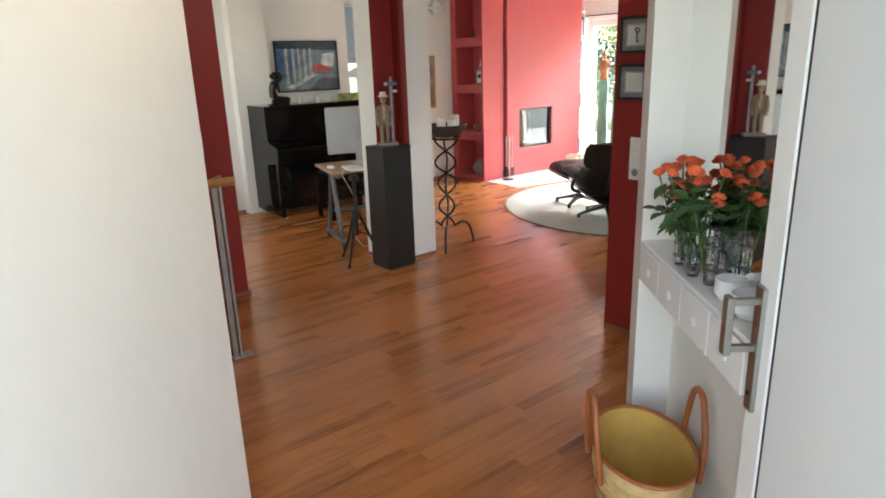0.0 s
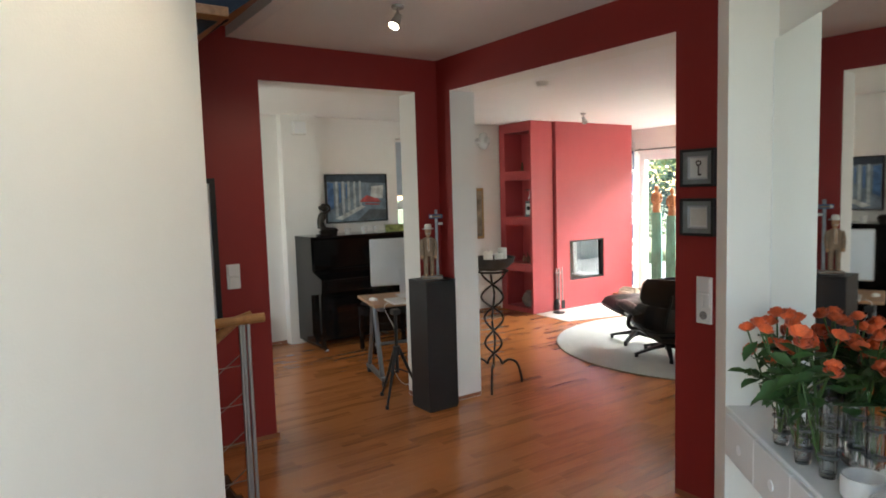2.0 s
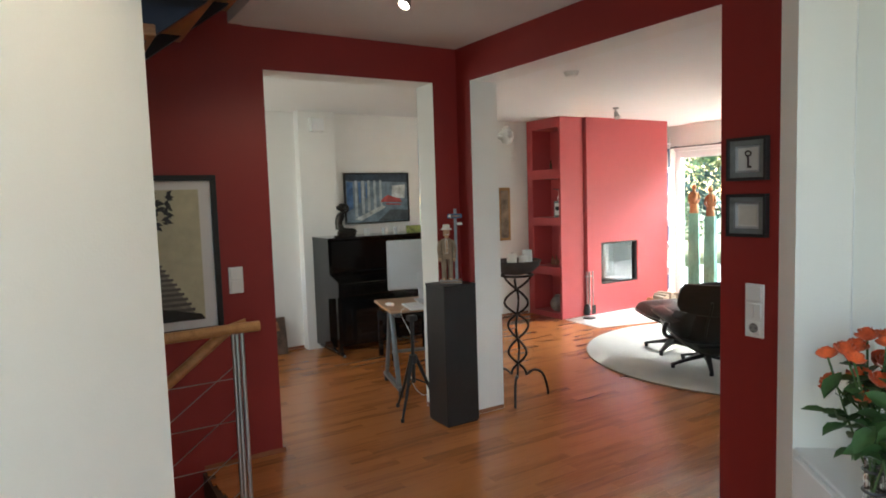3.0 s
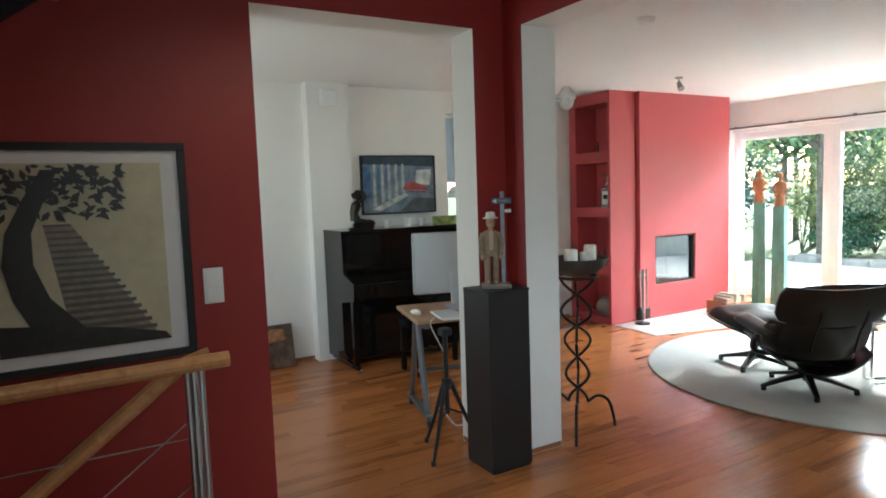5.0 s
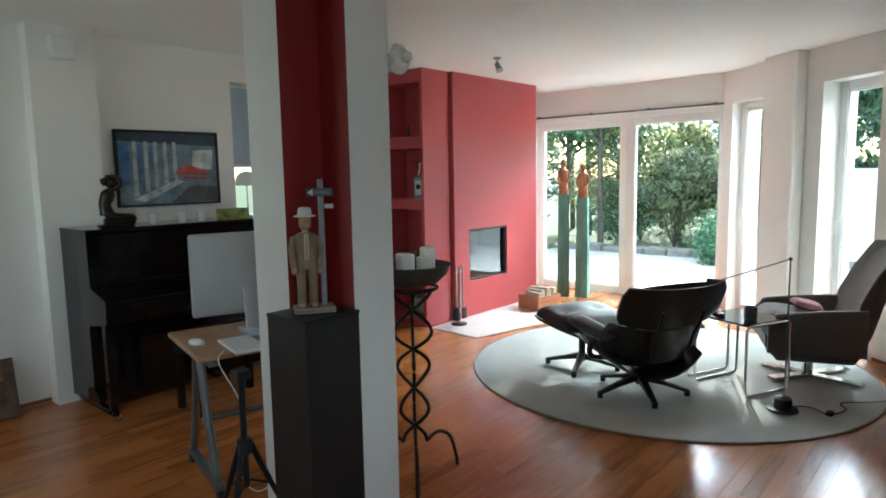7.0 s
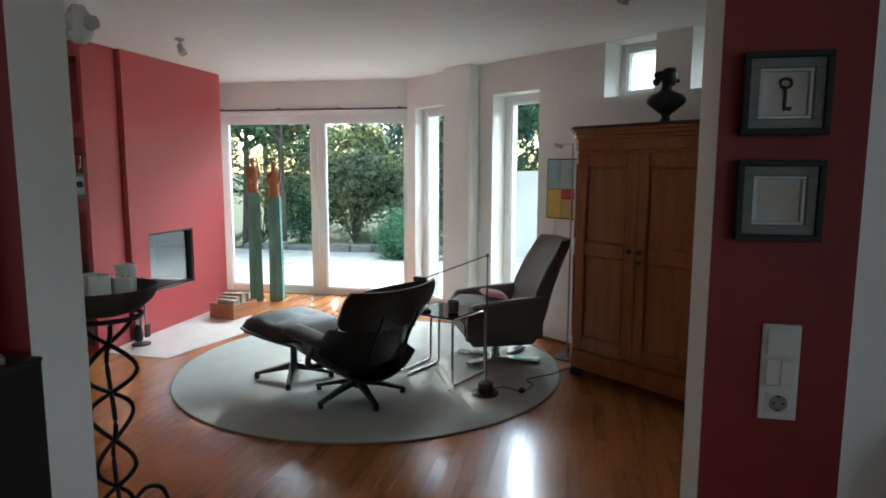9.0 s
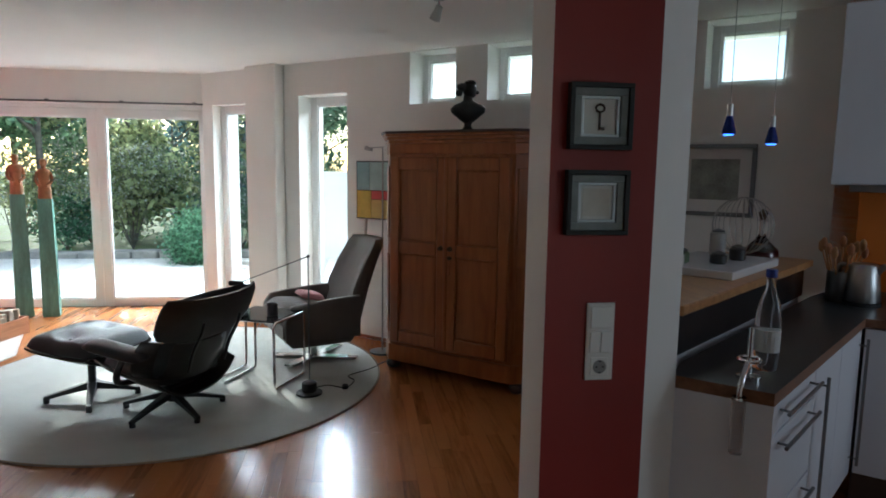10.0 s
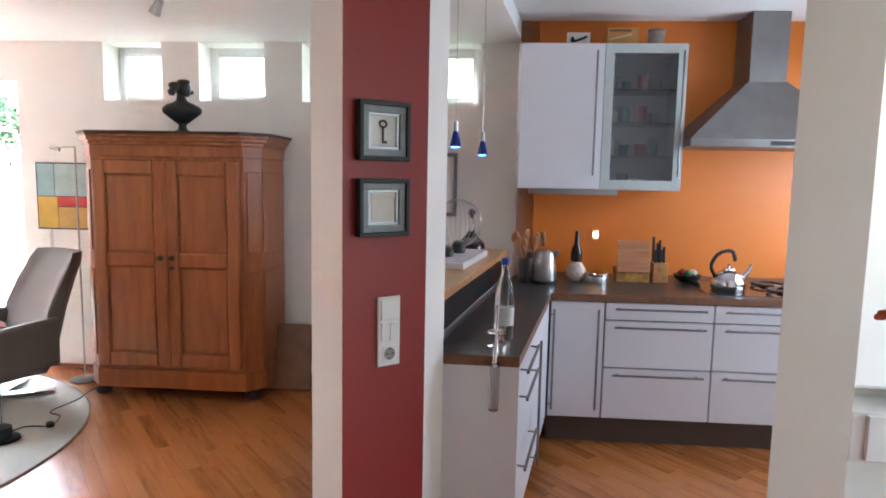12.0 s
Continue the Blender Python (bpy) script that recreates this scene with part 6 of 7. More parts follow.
for i, (nm, c, polys) in enumerate(strokes):
    bm = B()
    for k, q in enumerate(polys):
        prism(bm, q, 0.0005 * i + 0.0001 * k, 0.002 + 0.0006 * i + 0.0001 * k, m=flat)
    part("paint_area", bm, mat("painted_" + nm, c, 0.55, vary=0.5, scale=14, bump=0.3, bump_scale=80), pt, nm.replace("_", " "))

vb = thing("wall_speaker", -0.10, 2.438, 2.20, 0, "small white box on the pilaster near the ceiling", "speaker")
part("box", box(B(), -0.07, -0.075, 0, 0.07, 0, 0.14, 0.006), PLASTIC_WHITE, vb)
part("grille", box(B(), -0.06, -0.078, 0.012, 0.06, -0.075, 0.128, 0.002), WHITE_GLOSS, vb)

lp = thing("leaning_canvas", -0.68, 2.50, 0, 0, "small dark unframed canvas leaning on the wall", "painting")
tm = pose(0, -0.08, 0.0, -12)
part("canvas", box(B(), -0.18, -0.012, 0.005, 0.18, 0.012, 0.37, 0.002, m=tm), mat("brown_black_brushwork", (0.10, 0.065, 0.045), 0.6, vary=0.9, scale=12, bump=0.4), lp)
part("paint_patch", prism(B(), [(-0.05, 0.22), (0.12, 0.24), (0.10, 0.33), (0.0, 0.34), (-0.09, 0.29)], 0.0, 0.003, m=tm @ Matrix.Translation((0, -0.012, 0)) @ pose(0, 0, 0, 90)), mat("ochre_brushwork", (0.30, 0.14, 0.06), 0.6, vary=0.7, scale=20), lp)

# desk on wheels with the computer
dk = thing("computer_desk", 0.06, 0.66, 0, -14, "small wheeled desk with wooden top and grey metal legs", "desk")
part("top", box(B(), -0.34, -0.28, 0.655, 0.55, 0.30, 0.68, 0.008, 2), wood("pale_desk_wood", (0.30, 0.17, 0.09), (0.46, 0.29, 0.17), 0.4, along=(2, 10, 10)), dk)
for x in (-0.27, 0.46):
    part("bracket", box(B(), x - 0.02, -0.25, 0.62, x + 0.02, 0.25, 0.655, 0.003), GREY_METAL, dk)
    part("leg", tube(B(), [(x, -0.02, 0.625), (x, -0.10, 0.35), (x, -0.20, 0.07)], 0.020, 10), GREY_METAL, dk, "sloping grey leg")
    part("leg", tube(B(), [(x, 0.05, 0.625), (x, 0.12, 0.35), (x, 0.22, 0.07)], 0.016, 10), GREY_METAL, dk, "sloping grey leg")
    part("foot_rail", box(B(), x - 0.02, -0.26, 0.05, x + 0.02, 0.27, 0.08, 0.004), GREY_METAL, dk)
    for y in (-0.24, 0.25):
        part("caster", cyl(B(), (x - 0.012, y, 0.026), (x + 0.012, y, 0.026), 0.026, seg=14), BLACK, dk, "black caster")
part("cross_bar", cyl(B(), (-0.27, 0.0, 0.30), (0.46, 0.0, 0.30), 0.014, seg=10), GREY_METAL, dk)
im = thing("desktop_computer", 0.13, 0.70, 0.68, -18, "aluminium all-in-one computer seen from behind", "computer")
part("screen_housing", box(B(), -0.325, -0.02, 0.10, 0.325, 0.018, 0.50, 0.012, 2), ALU, im, "pale aluminium back")
part("display", box(B(), -0.31, 0.018, 0.14, 0.31, 0.020, 0.49), BLACK, im, "dark glass display")
part("stand", tube(B(), [(0, -0.10, 0.01), (0, -0.07, 0.10), (0, -0.02, 0.22)], 0.012, 8), ALU, im)
part("stand_neck", box(B(), -0.09, -0.075, 0.02, 0.09, -0.068, 0.22, 0.002, m=pose(0, 0, 0, -12)), ALU, im)
part("foot", box(B(), -0.10, -0.12, 0, 0.10, 0.10, 0.008, 0.002), ALU, im)
kb = thing("keyboard", -0.13, 0.50, 0.68, -14, "flat white keyboard on the desk", "keyboard")
part("body", box(B(), -0.05, -0.14, 0, 0.10, 0.14, 0.012, 0.003), PLASTIC_WHITE, kb)
for k in range(5):
    part("key_row", box(B(), -0.045 + 0.028 * k, -0.132, 0.012, -0.021 + 0.028 * k, 0.132, 0.015, 0.001), WHITE_GLOSS, kb)
ms = thing("mouse", -0.22, 0.70, 0.68, 10, "white computer mouse on the desk", "mouse")
part("shell", blob(B(), (0, 0, 0.008), 0.035, (0.75, 1.4, 0.5)), PLASTIC_WHITE, ms, smooth=60)
cw = thing("white_cable", 0, 0, 0, 0, "thin white cable hanging from the desk", "cable")
part("cord", tube(B(), arc([(-0.22, 0.46, 0.69), (-0.28, 0.40, 0.655), (-0.22, 0.34, 0.45), (-0.26, 0.32, 0.2), (-0.14, 0.38, 0.03), (0.03, 0.46, 0.006)], 8), 0.0025, 6), PLASTIC_WHITE, cw)

tp = thing("tripod", -0.345, 0.125, 0, 0, "small black camera tripod standing in the opening", "tripod")
part("column", cyl(B(), (0, 0, 0.22), (0, 0, 0.66), 0.013, seg=12), BLACK_METAL, tp)
part("head", box(B(), -0.03, -0.03, 0.66, 0.03, 0.03, 0.70, 0.005), BLACK, tp)
part("hub", cyl(B(), (0, 0, 0.36), (0, 0, 0.42), 0.028, seg=14), BLACK, tp)
for a in (215, 350, 100):
    c, s = math.cos(radians(a)), math.sin(radians(a))
    leg = part("leg", tube(B(), [(0.02 * c, 0.02 * s, 0.40), (0.12 * c, 0.12 * s, 0.16), (0.195 * c, 0.195 * s, 0.012)], [0.014, 0.011, 0.008], 10), BLACK_METAL, tp)
    part("rubber_foot", cyl(B(), (0.195 * c, 0.195 * s, 0.0), (0.195 * c, 0.195 * s, 0.025), 0.013, seg=10), BLACK, leg)
    part("brace", cyl(B(), (0, 0, 0.25), (0.105 * c, 0.105 * s, 0.20), 0.005, seg=8), BLACK_METAL, tp)

# ---------------- kitchen ----------------
KO = (0.75, -3.69)
mk_, _ = frame_of(KO, dp(KO, -1))        # x along the cabinets away from the inner corner, y into them
COUNTER = mat("dark_worktop_laminate", (0.035, 0.035, 0.036), 0.3, vary=0.25, scale=60)
EDGE = wood("brown_worktop_edge", (0.14, 0.065, 0.035), (0.24, 0.12, 0.065), 0.45)
CAB = mat("white_cabinet_front", (0.74, 0.76, 0.80), 0.3, vary=0.015, scale=1.5)
PLINTH = mat("brown_plinth", (0.10, 0.075, 0.065), 0.5, vary=0.1, scale=6)
PEN_N, PEN_F = (-0.089, -2.68), (0.10, -2.47)
bar_a, bar_b = (0.22, -2.56), (1.235, -3.80)
bm = B()
prism(bm, [PEN_F, PEN_N, KO, dp(KO, -2.3), dp(KO, -2.3, 0.815), dp(KO, 0.115, 0.815), bar_b, bar_a], 0.83, 0.868)
for f in bm.faces:
    if f.calc_center_median().z < 0.867:
        f.material_index = 1
tagged(link("worktop", bm, [COUNTER, EDGE]), "dark laminate kitchen worktop with brown edge", "worktop")


def bar_handle(parent, x0, x1, y, z, vertical=False, m=None):
    b = B()
    if vertical:
        cyl(b, (x0, y - 0.032, z), (x0, y - 0.032, x1), 0.006, seg=10)
        for zz in (z + 0.03, x1 - 0.03):
            cyl(b, (x0, y, zz), (x0, y - 0.032, zz), 0.004, seg=8)
    else:
        cyl(b, (x0, y - 0.032, z), (x1, y - 0.032, z), 0.006, seg=10)
        for xx in (x0 + 0.03, x1 - 0.03):
            cyl(b, (xx, y, z), (xx, y - 0.032, z), 0.004, seg=8)
    return part("handle", b, BAR_STEEL, parent, "steel bar handle")


def unit(m, x0, x1, fronts, label, depth=0.56, name="base_cabinet"):
    """fronts: (bottom, top, 'drawer' or 'door', hinge)."""
    c = new(name)
    c.matrix_basis = m
    tagged(c, label, "cabinet", "kitchen base cabinets")
    # near-black carcass: the shade in the gaps between fronts is put into its colour
    part("body", box(B(), x0 + 0.001, 0.03, 0.16, x1 - 0.001, depth, 0.828), mat("carcass_gap_shade", (0.03, 0.03, 0.035), 0.7), c)
    part("plinth", box(B(), x0, 0.075, 0.0, x1, 0.09, 0.16), PLINTH, c)
    for a, b, k in fronts:
        f = part("drawer" if k == "drawer" else "door", box(B(), x0 + 0.004, 0.008, a + 0.004, x1 - 0.004, 0.03, b - 0.004, 0.0015), CAB, c)
        if k == "drawer":
            bar_handle(f, x0 + 0.05, x1 - 0.05, 0.008, b - 0.035)
        else:
            bar_handle(f, (x1 if k == "door_r" else x0) + (-0.04 if k == "door_r" else 0.04), b - 0.04, 0.008, a + 0.06, True)
    return c


DR = [(0.16, 0.455, "drawer"), (0.455, 0.725, "drawer"), (0.725, 0.828, "drawer")]
unit(mk_, 0.0, 0.30, [(0.16, 0.828, "door_r")], "white narrow kitchen base cabinet with one door")
unit(mk_, 0.30, 0.89, DR, "white kitchen drawer unit with steel bar handles")
unit(mk_, 0.89, 1.49, DR, "white kitchen drawer unit with steel bar handles")
unit(mk_, 1.49, 2.09, DR, "white kitchen drawer unit with steel bar handles")
mp_, pl_ = frame_of(KO, PEN_N)
mp_ = mp_ @ Matrix.Diagonal((1, -1, 1, 1))
sg = mp_.to_3x3() @ Vector((0, 1, 0))
mp2, pl2 = frame_of(PEN_N, KO)        # x from the near end to the corner, y into the cabinets (left)
unit(mp2, 0.02, 0.52, DR, "white drawer unit under the peninsula", 0.26)
unit(mp2, 0.52, 0.92, [(0.16, 0.828, "door")], "white cabinet door under the peninsula", 0.26)
unit(mp2, 0.92, 1.312, [(0.16, 0.828, "door_r")], "white cabinet door under the peninsula", 0.26)
bm = prism(B(), [PEN_N, PEN_F, (PEN_F[0] + 0.012, PEN_F[1] - 0.016), (PEN_N[0] + 0.012, PEN_N[1] - 0.016)], 0, 0.829)
tagged(link("end_panel", bm, CAB), "white end panel of the kitchen peninsula", "panel")

# raised bar
dirb = (Vector((*bar_b, 0)) - Vector((*bar_a, 0))).normalized()
nb = Vector((-dirb.y, dirb.x, 0))
if nb.dot(D) < 0:
    nb = -nb


def bp(s, d):
    return (bar_a[0] + dirb.x * s + nb.x * d, bar_a[1] + dirb.y * s + nb.y * d)


br = thing("breakfast_bar", 0, 0, 0, 0, "raised wooden breakfast bar behind the worktop", "bar counter")
part("bar_top", prism(B(), [bp(0.0, 0.0), bp(1.60, 0.0), bp(1.60, 0.48), bp(0.0, 0.48)], 1.02, 1.055, 0.004), BAR_TOP, br, "oiled wooden bar top")
part("back_panel", prism(B(), [bp(-0.02, 0.04), bp(1.6, 0.04), bp(1.6, 0.055), bp(-0.02, 0.055)], 0.868, 1.02), mat("black_back_panel", (0.012, 0.012, 0.013), 0.35), br, "black panel")
part("support_wall", prism(B(), [bp(0.03, 0.056), bp(1.6, 0.056), bp(1.6, 0.14), bp(0.03, 0.14)], 0, 1.02), CAB, br, "white panel below")
tr = thing("white_tray", *bp(0.92, 0.25), 1.055, math.degrees(math.atan2(dirb.y, dirb.x)), "large white marble tray on the bar", "tray")
part("tray", box(B(), -0.30, -0.19, 0, 0.30, 0.19, 0.035, 0.004), CERAMIC, tr)
fw_ = thing("wire_fruit_basket", *bp(1.28, 0.25), 1.09, 20, "wire fruit basket standing on the bar", "basket")
for k in range(9):
    a = -0.9 + 0.225 * k
    part("wire", tube(B(), [(0.14 * math.sin(t_) * math.cos(a), 0.14 * math.sin(t_) * math.sin(a) , 0.14 - 0.14 * math.cos(t_)) for t_ in [j * math.pi * 2 / 20 for j in range(20)]], 0.002, 5, True), STEEL, fw_)
dc = thing("decanter", *bp(1.42, 0.20), 1.055, 0, "glass decanter of red wine with a stopper", "decanter")
part("body", lathe(B(), [(0.05, 0), (0.085, 0.02), (0.08, 0.05), (0.03, 0.10), (0.014, 0.13), (0.014, 0.19), (0.02, 0.20)], 24), CLEAR, dc, smooth=50)
part("wine", lathe(B(), [(0.045, 0.006), (0.078, 0.022), (0.074, 0.044), (0.05, 0.046)], 24), mat("red_wine", (0.06, 0.005, 0.008), 0.1), dc, smooth=50)
part("stopper", lathe(B(), [(0.012, 0.20), (0.018, 0.215), (0.024, 0.235), (0.006, 0.255)], 14), BRASS, dc, smooth=50)
for k, (s, d, c, h) in enumerate(((0.62, 0.30, (0.5, 0.48, 0.44), 0.05), (0.75, 0.33, (0.10, 0.14, 0.06), 0.045), (0.84, 0.20, (0.02, 0.02, 0.02), 0.035), (1.02, 0.18, (0.03, 0.03, 0.03), 0.05), (1.10, 0.30, (0.35, 0.33, 0.30), 0.11))):
    o = thing("small_jar", *bp(s, d), 1.09 if 0.62 < s + 0.3 and s < 1.22 and d < 0.44 else 1.055, 30 * k, "small jar standing on the white tray", "jar", "jars on the tray")
    part("pot", lathe(B(), [(0.03, 0), (0.036, 0.006), (0.036, h), (0.026, h + 0.006)], 18), mat("jar_glaze", c, 0.35, vary=0.1), o, smooth=40)
    part("lid", lathe(B(), [(0.028, h + 0.006), (0.030, h + 0.012), (0.006, h + 0.022)], 18), GREY_METAL, o, smooth=40)


def on_top(name, x, y, label, cat, rz=0.0):
    return thing(name, x, y, 0.868, rz, label, cat)


# glass bottle with a steel swing fitting and a measuring glass at the counter's end
gl = on_top("glass_bottle", 0.135, -2.80, "clear glass bottle with blue cap on the worktop", "bottle")
part("bottle", lathe(B(), [(0.034, 0), (0.038, 0.006), (0.038, 0.17), (0.030, 0.215), (0.015, 0.26), (0.014, 0.30)], 22), CLEAR, gl, smooth=50)
part("cap", lathe(B(), [(0.017, 0.295), (0.017, 0.32)], 16), mat("blue_plastic", (0.02, 0.05, 0.30), 0.4), gl)
part("label_band", lathe(B(), [(0.0385, 0.06), (0.0386, 0.13)], 22), mat("pale_paper_label", (0.6, 0.62, 0.60), 0.6), gl, "pale paper label")
tpf = on_top("bottle_stand", 0.045, -2.685, "chrome bottle clamp with hanging glass tube", "stand", -52)
part("clamp", tube(B(), [(0.03 * math.cos(a), 0.03 * math.sin(a), 0.06) for a in [k * math.pi / 8 for k in range(16)]], 0.006, 8, True), CHROME, tpf)
part("rod", cyl(B(), (0, 0, 0.0), (0, 0, 0.16), 0.008, seg=12), CHROME, tpf)
part("base", lathe(B(), [(0.035, 0), (0.035, 0.012), (0.012, 0.018)], 20), CHROME, tpf, smooth=40)
part("spout", tube(B(), arc([(0, 0, 0.06), (-0.05, -0.01, 0.055), (-0.115, -0.02, 0.02), (-0.125, -0.02, -0.03)], 5), 0.009, 10), CHROME, tpf, smooth=60)
part("glass_tube", cyl(B(), (-0.125, -0.02, -0.02), (-0.125, -0.02, -0.19), 0.020, 0.018, 16), CLEAR, tpf)

uc = on_top("utensil_pot", 1.12, -3.86, "steel pot full of wooden spoons", "pot")
part("pot", lathe(B(), [(0.055, 0), (0.06, 0.006), (0.06, 0.15), (0.056, 0.15), (0.056, 0.01), (0.004, 0.008)], 24), STEEL, uc, smooth=40)
for k in range(9):
    a, r = k * 0.7, 0.035
    tipx, tipy = 0.085 * math.cos(a), 0.085 * math.sin(a)
    sp = part("spoon", tube(B(), [(r * 0.4 * math.cos(a), r * 0.4 * math.sin(a), 0.012), (tipx, tipy, 0.22 + 0.02 * (k % 3))], 0.005, 6), BEECH, uc, "wooden spoon")
    part("bowl", blob(B(), (tipx * 1.08, tipy * 1.08, 0.245 + 0.02 * (k % 3)), 0.022, (0.9, 0.6, 1.4)), BEECH if k % 2 else CRATE, sp)
ek = on_top("electric_kettle", 1.02, -3.90, "tapered brushed-steel electric kettle", "kettle", 30)
part("body", lathe(B(), [(0.075, 0.02), (0.077, 0.03), (0.060, 0.19), (0.050, 0.20)], 24), STEEL, ek, smooth=40)
part("base", lathe(B(), [(0.08, 0), (0.08, 0.018)], 24), BLACK, ek)
part("handle", tube(B(), arc([(0.058, 0, 0.18), (0.105, 0, 0.18), (0.115, 0, 0.10), (0.075, 0, 0.05)], 5), 0.011, 8), STEEL, ek, smooth=60)
part("spout", cyl(B(), (-0.045, 0, 0.16), (-0.085, 0, 0.20), 0.022, 0.012, 12), STEEL, ek)
bt = on_top("carafe_bottle", 0.985, -4.14, "white ceramic jug bottle with dark neck", "bottle")
part("jug", lathe(B(), [(0.04, 0), (0.062, 0.03), (0.06, 0.075), (0.036, 0.11), (0.03, 0.12)], 22), mat("cream_pattern_ceramic", (0.62, 0.50, 0.40), 0.3, vary=0.35, scale=40), bt, smooth=50)
part("neck", lathe(B(), [(0.032, 0.12), (0.036, 0.16), (0.030, 0.20), (0.016, 0.23), (0.013, 0.31)], 18), mat("dark_bottle_glass", (0.03, 0.015, 0.01), 0.12), bt, "dark bottle neck", smooth=50)
ti = on_top("steel_tin", 0.885, -4.22, "low round brushed-steel tin", "tin")
part("tin", lathe(B(), [(0.07, 0), (0.07, 0.05), (0.068, 0.053)], 28), STEEL, ti, smooth=40)
part("lid", lathe(B(), [(0.071, 0.04), (0.071, 0.058), (0.06, 0.060)], 28), CHROME, ti, smooth=40)
wb = on_top("wooden_box", 0.80, -4.44, "small wooden box with yellow pattern and tilted lid", "box", 50)
part("box", box(B(), -0.10, -0.06, 0, 0.10, 0.06, 0.085, 0.003), mat("painted_box_wood", (0.42, 0.22, 0.05), 0.5, vary=0.5, scale=25), wb)
part("lid", box(B(), -0.10, 0.0, 0, 0.10, 0.012, 0.20, 0.003, m=pose(0, 0.062, 0.06, 10)), CRATE, wb)
part("grinder", lathe(B(), [(0.03, 0.085), (0.024, 0.15), (0.035, 0.20), (0.03, 0.24)], 16, pose(-0.05, 0, 0)), BLACK, wb, "black mill", smooth=40)
kf = on_top("knife_block", 0.70, -4.575, "wooden knife block with black-handled knives", "knife block", 50)
part("block", box(B(), -0.045, -0.06, 0, 0.045, 0.06, 0.12, 0.004), BEECH, kf)
for k in range(6):
    part("knife", box(B(), -0.038 + 0.026 * (k % 3), -0.04 + 0.05 * (k // 3), 0.115, -0.024 + 0.026 * (k % 3), -0.02 + 0.05 * (k // 3), 0.20 + 0.02 * ((k * 2) % 5), 0.003, m=pose(0, 0, 0, 6, 0, 0)), BLACK, kf, "black knife handle")
fbw = on_top("fruit_bowl", 0.60, -4.74, "dark shallow bowl with small packets", "bowl")
part("bowl", lathe(B(), [(0.04, 0), (0.075, 0.02), (0.085, 0.045), (0.08, 0.045), (0.03, 0.012)], 22), BLACK, fbw, smooth=50)
for k, c in enumerate(((0.4, 0.03, 0.03), (0.05, 0.15, 0.05), (0.5, 0.45, 0.4))):
    part("packet", blob(B(), (0.035 * math.cos(k * 2.1), 0.035 * math.sin(k * 2.1), 0.055), 0.028, (1, 1, 0.8), 0.2), mat("packet_colour", c, 0.4), fbw)
hb = on_top("cooktop", *dp(KO, -1.18, 0.31), "black glass cooktop set into the worktop", "cooktop", 50)
part("glass", box(B(), -0.30, -0.25, 0.0, 0.30, 0.25, 0.006, 0.002), mat("black_ceramic_glass", (0.01, 0.01, 0.011), 0.08), hb)
part("rim", box(B(), -0.304, -0.254, 0.0, 0.304, 0.254, 0.004), STEEL, hb)
for k, (x, y) in enumerate(((-0.15, -0.11), (-0.15, 0.12))):
    g = part("grate", tube(B(), [(x + 0.09 * math.cos(a), y + 0.09 * math.sin(a), 0.022) for a in [j * math.pi / 8 for j in range(16)]], 0.006, 6, True), BLACK_METAL, hb, "black pan support")
    part("burner", lathe(B(), [(0.04, 0.006), (0.04, 0.018), (0.02, 0.022)], 16, pose(x, y, 0)), BLACK_METAL, g)
tk = thing("stove_kettle", *dp(KO, -1.04, 0.26), 0.874, 50, "shiny steel stove kettle with black handle", "kettle")
part("body", lathe(B(), [(0.085, 0), (0.095, 0.012), (0.092, 0.05), (0.075, 0.09), (0.04, 0.115), (0.03, 0.118)], 28), CHROME, tk, smooth=50)
part("lid", lathe(B(), [(0.036, 0.116), (0.034, 0.126), (0.008, 0.13), (0.011, 0.145), (0.004, 0.152)], 18), CHROME, tk, smooth=50)
part("handle", tube(B(), arc([(0.075, 0, 0.075), (0.10, 0, 0.14), (0.06, 0, 0.21), (-0.01, 0, 0.225), (-0.035, 0, 0.17)], 6), 0.011, 8), BLACK, tk, "black curved handle", smooth=60)
part("spout", tube(B(), [(-0.07, 0, 0.07), (-0.105, 0, 0.105), (-0.125, 0, 0.15)], [0.02, 0.014, 0.010], 10), CHROME, tk, smooth=60)

# wall cupboards, local as the base run
UY = 0.47
uw = new("wall_cabinet")
uw.matrix_basis = mk_
tagged(uw, "white wall cupboard with a tall bar handle", "cabinet", "kitchen wall cupboards")
U0, U1, U2 = -0.185, 0.315, 0.80
part("body", box(B(), U0, UY + 0.02, 1.435, U1, 0.815, 2.31), CAB, uw)
d_ = part("door", box(B(), U0 + 0.002, UY, 1.44, U1 - 0.002, UY + 0.02, 2.305, 0.002), CAB, uw)
bar_handle(d_, U1 - 0.05, 2.26, UY, 1.52, True)
part("light_strip", box(B(), U0 + 0.08, UY + 0.05, 1.40, U1 + 0.12, UY + 0.11, 1.435, 0.003), STEEL, uw, "slim metal light strip")
ug = new("glass_cabinet")
ug.matrix_basis = mk_
tagged(ug, "wall cupboard with aluminium-framed glass door and crockery", "cabinet", "kitchen wall cupboards")
bm = B()
box(bm, U1, UY + 0.02, 1.435, U1 + 0.018, 0.815, 2.31)
box(bm, U2 - 0.018, UY + 0.02, 1.435, U2, 0.815, 2.31)
box(bm, U1 + 0.018, UY + 0.02, 1.435, U2 - 0.018, 0.815, 1.453)
box(bm, U1 + 0.018, UY + 0.02, 2.292, U2 - 0.018, 0.815, 2.31)
box(bm, U1 + 0.018, 0.80, 1.453, U2 - 0.018, 0.815, 2.292)
part("body", bm, CAB, ug)
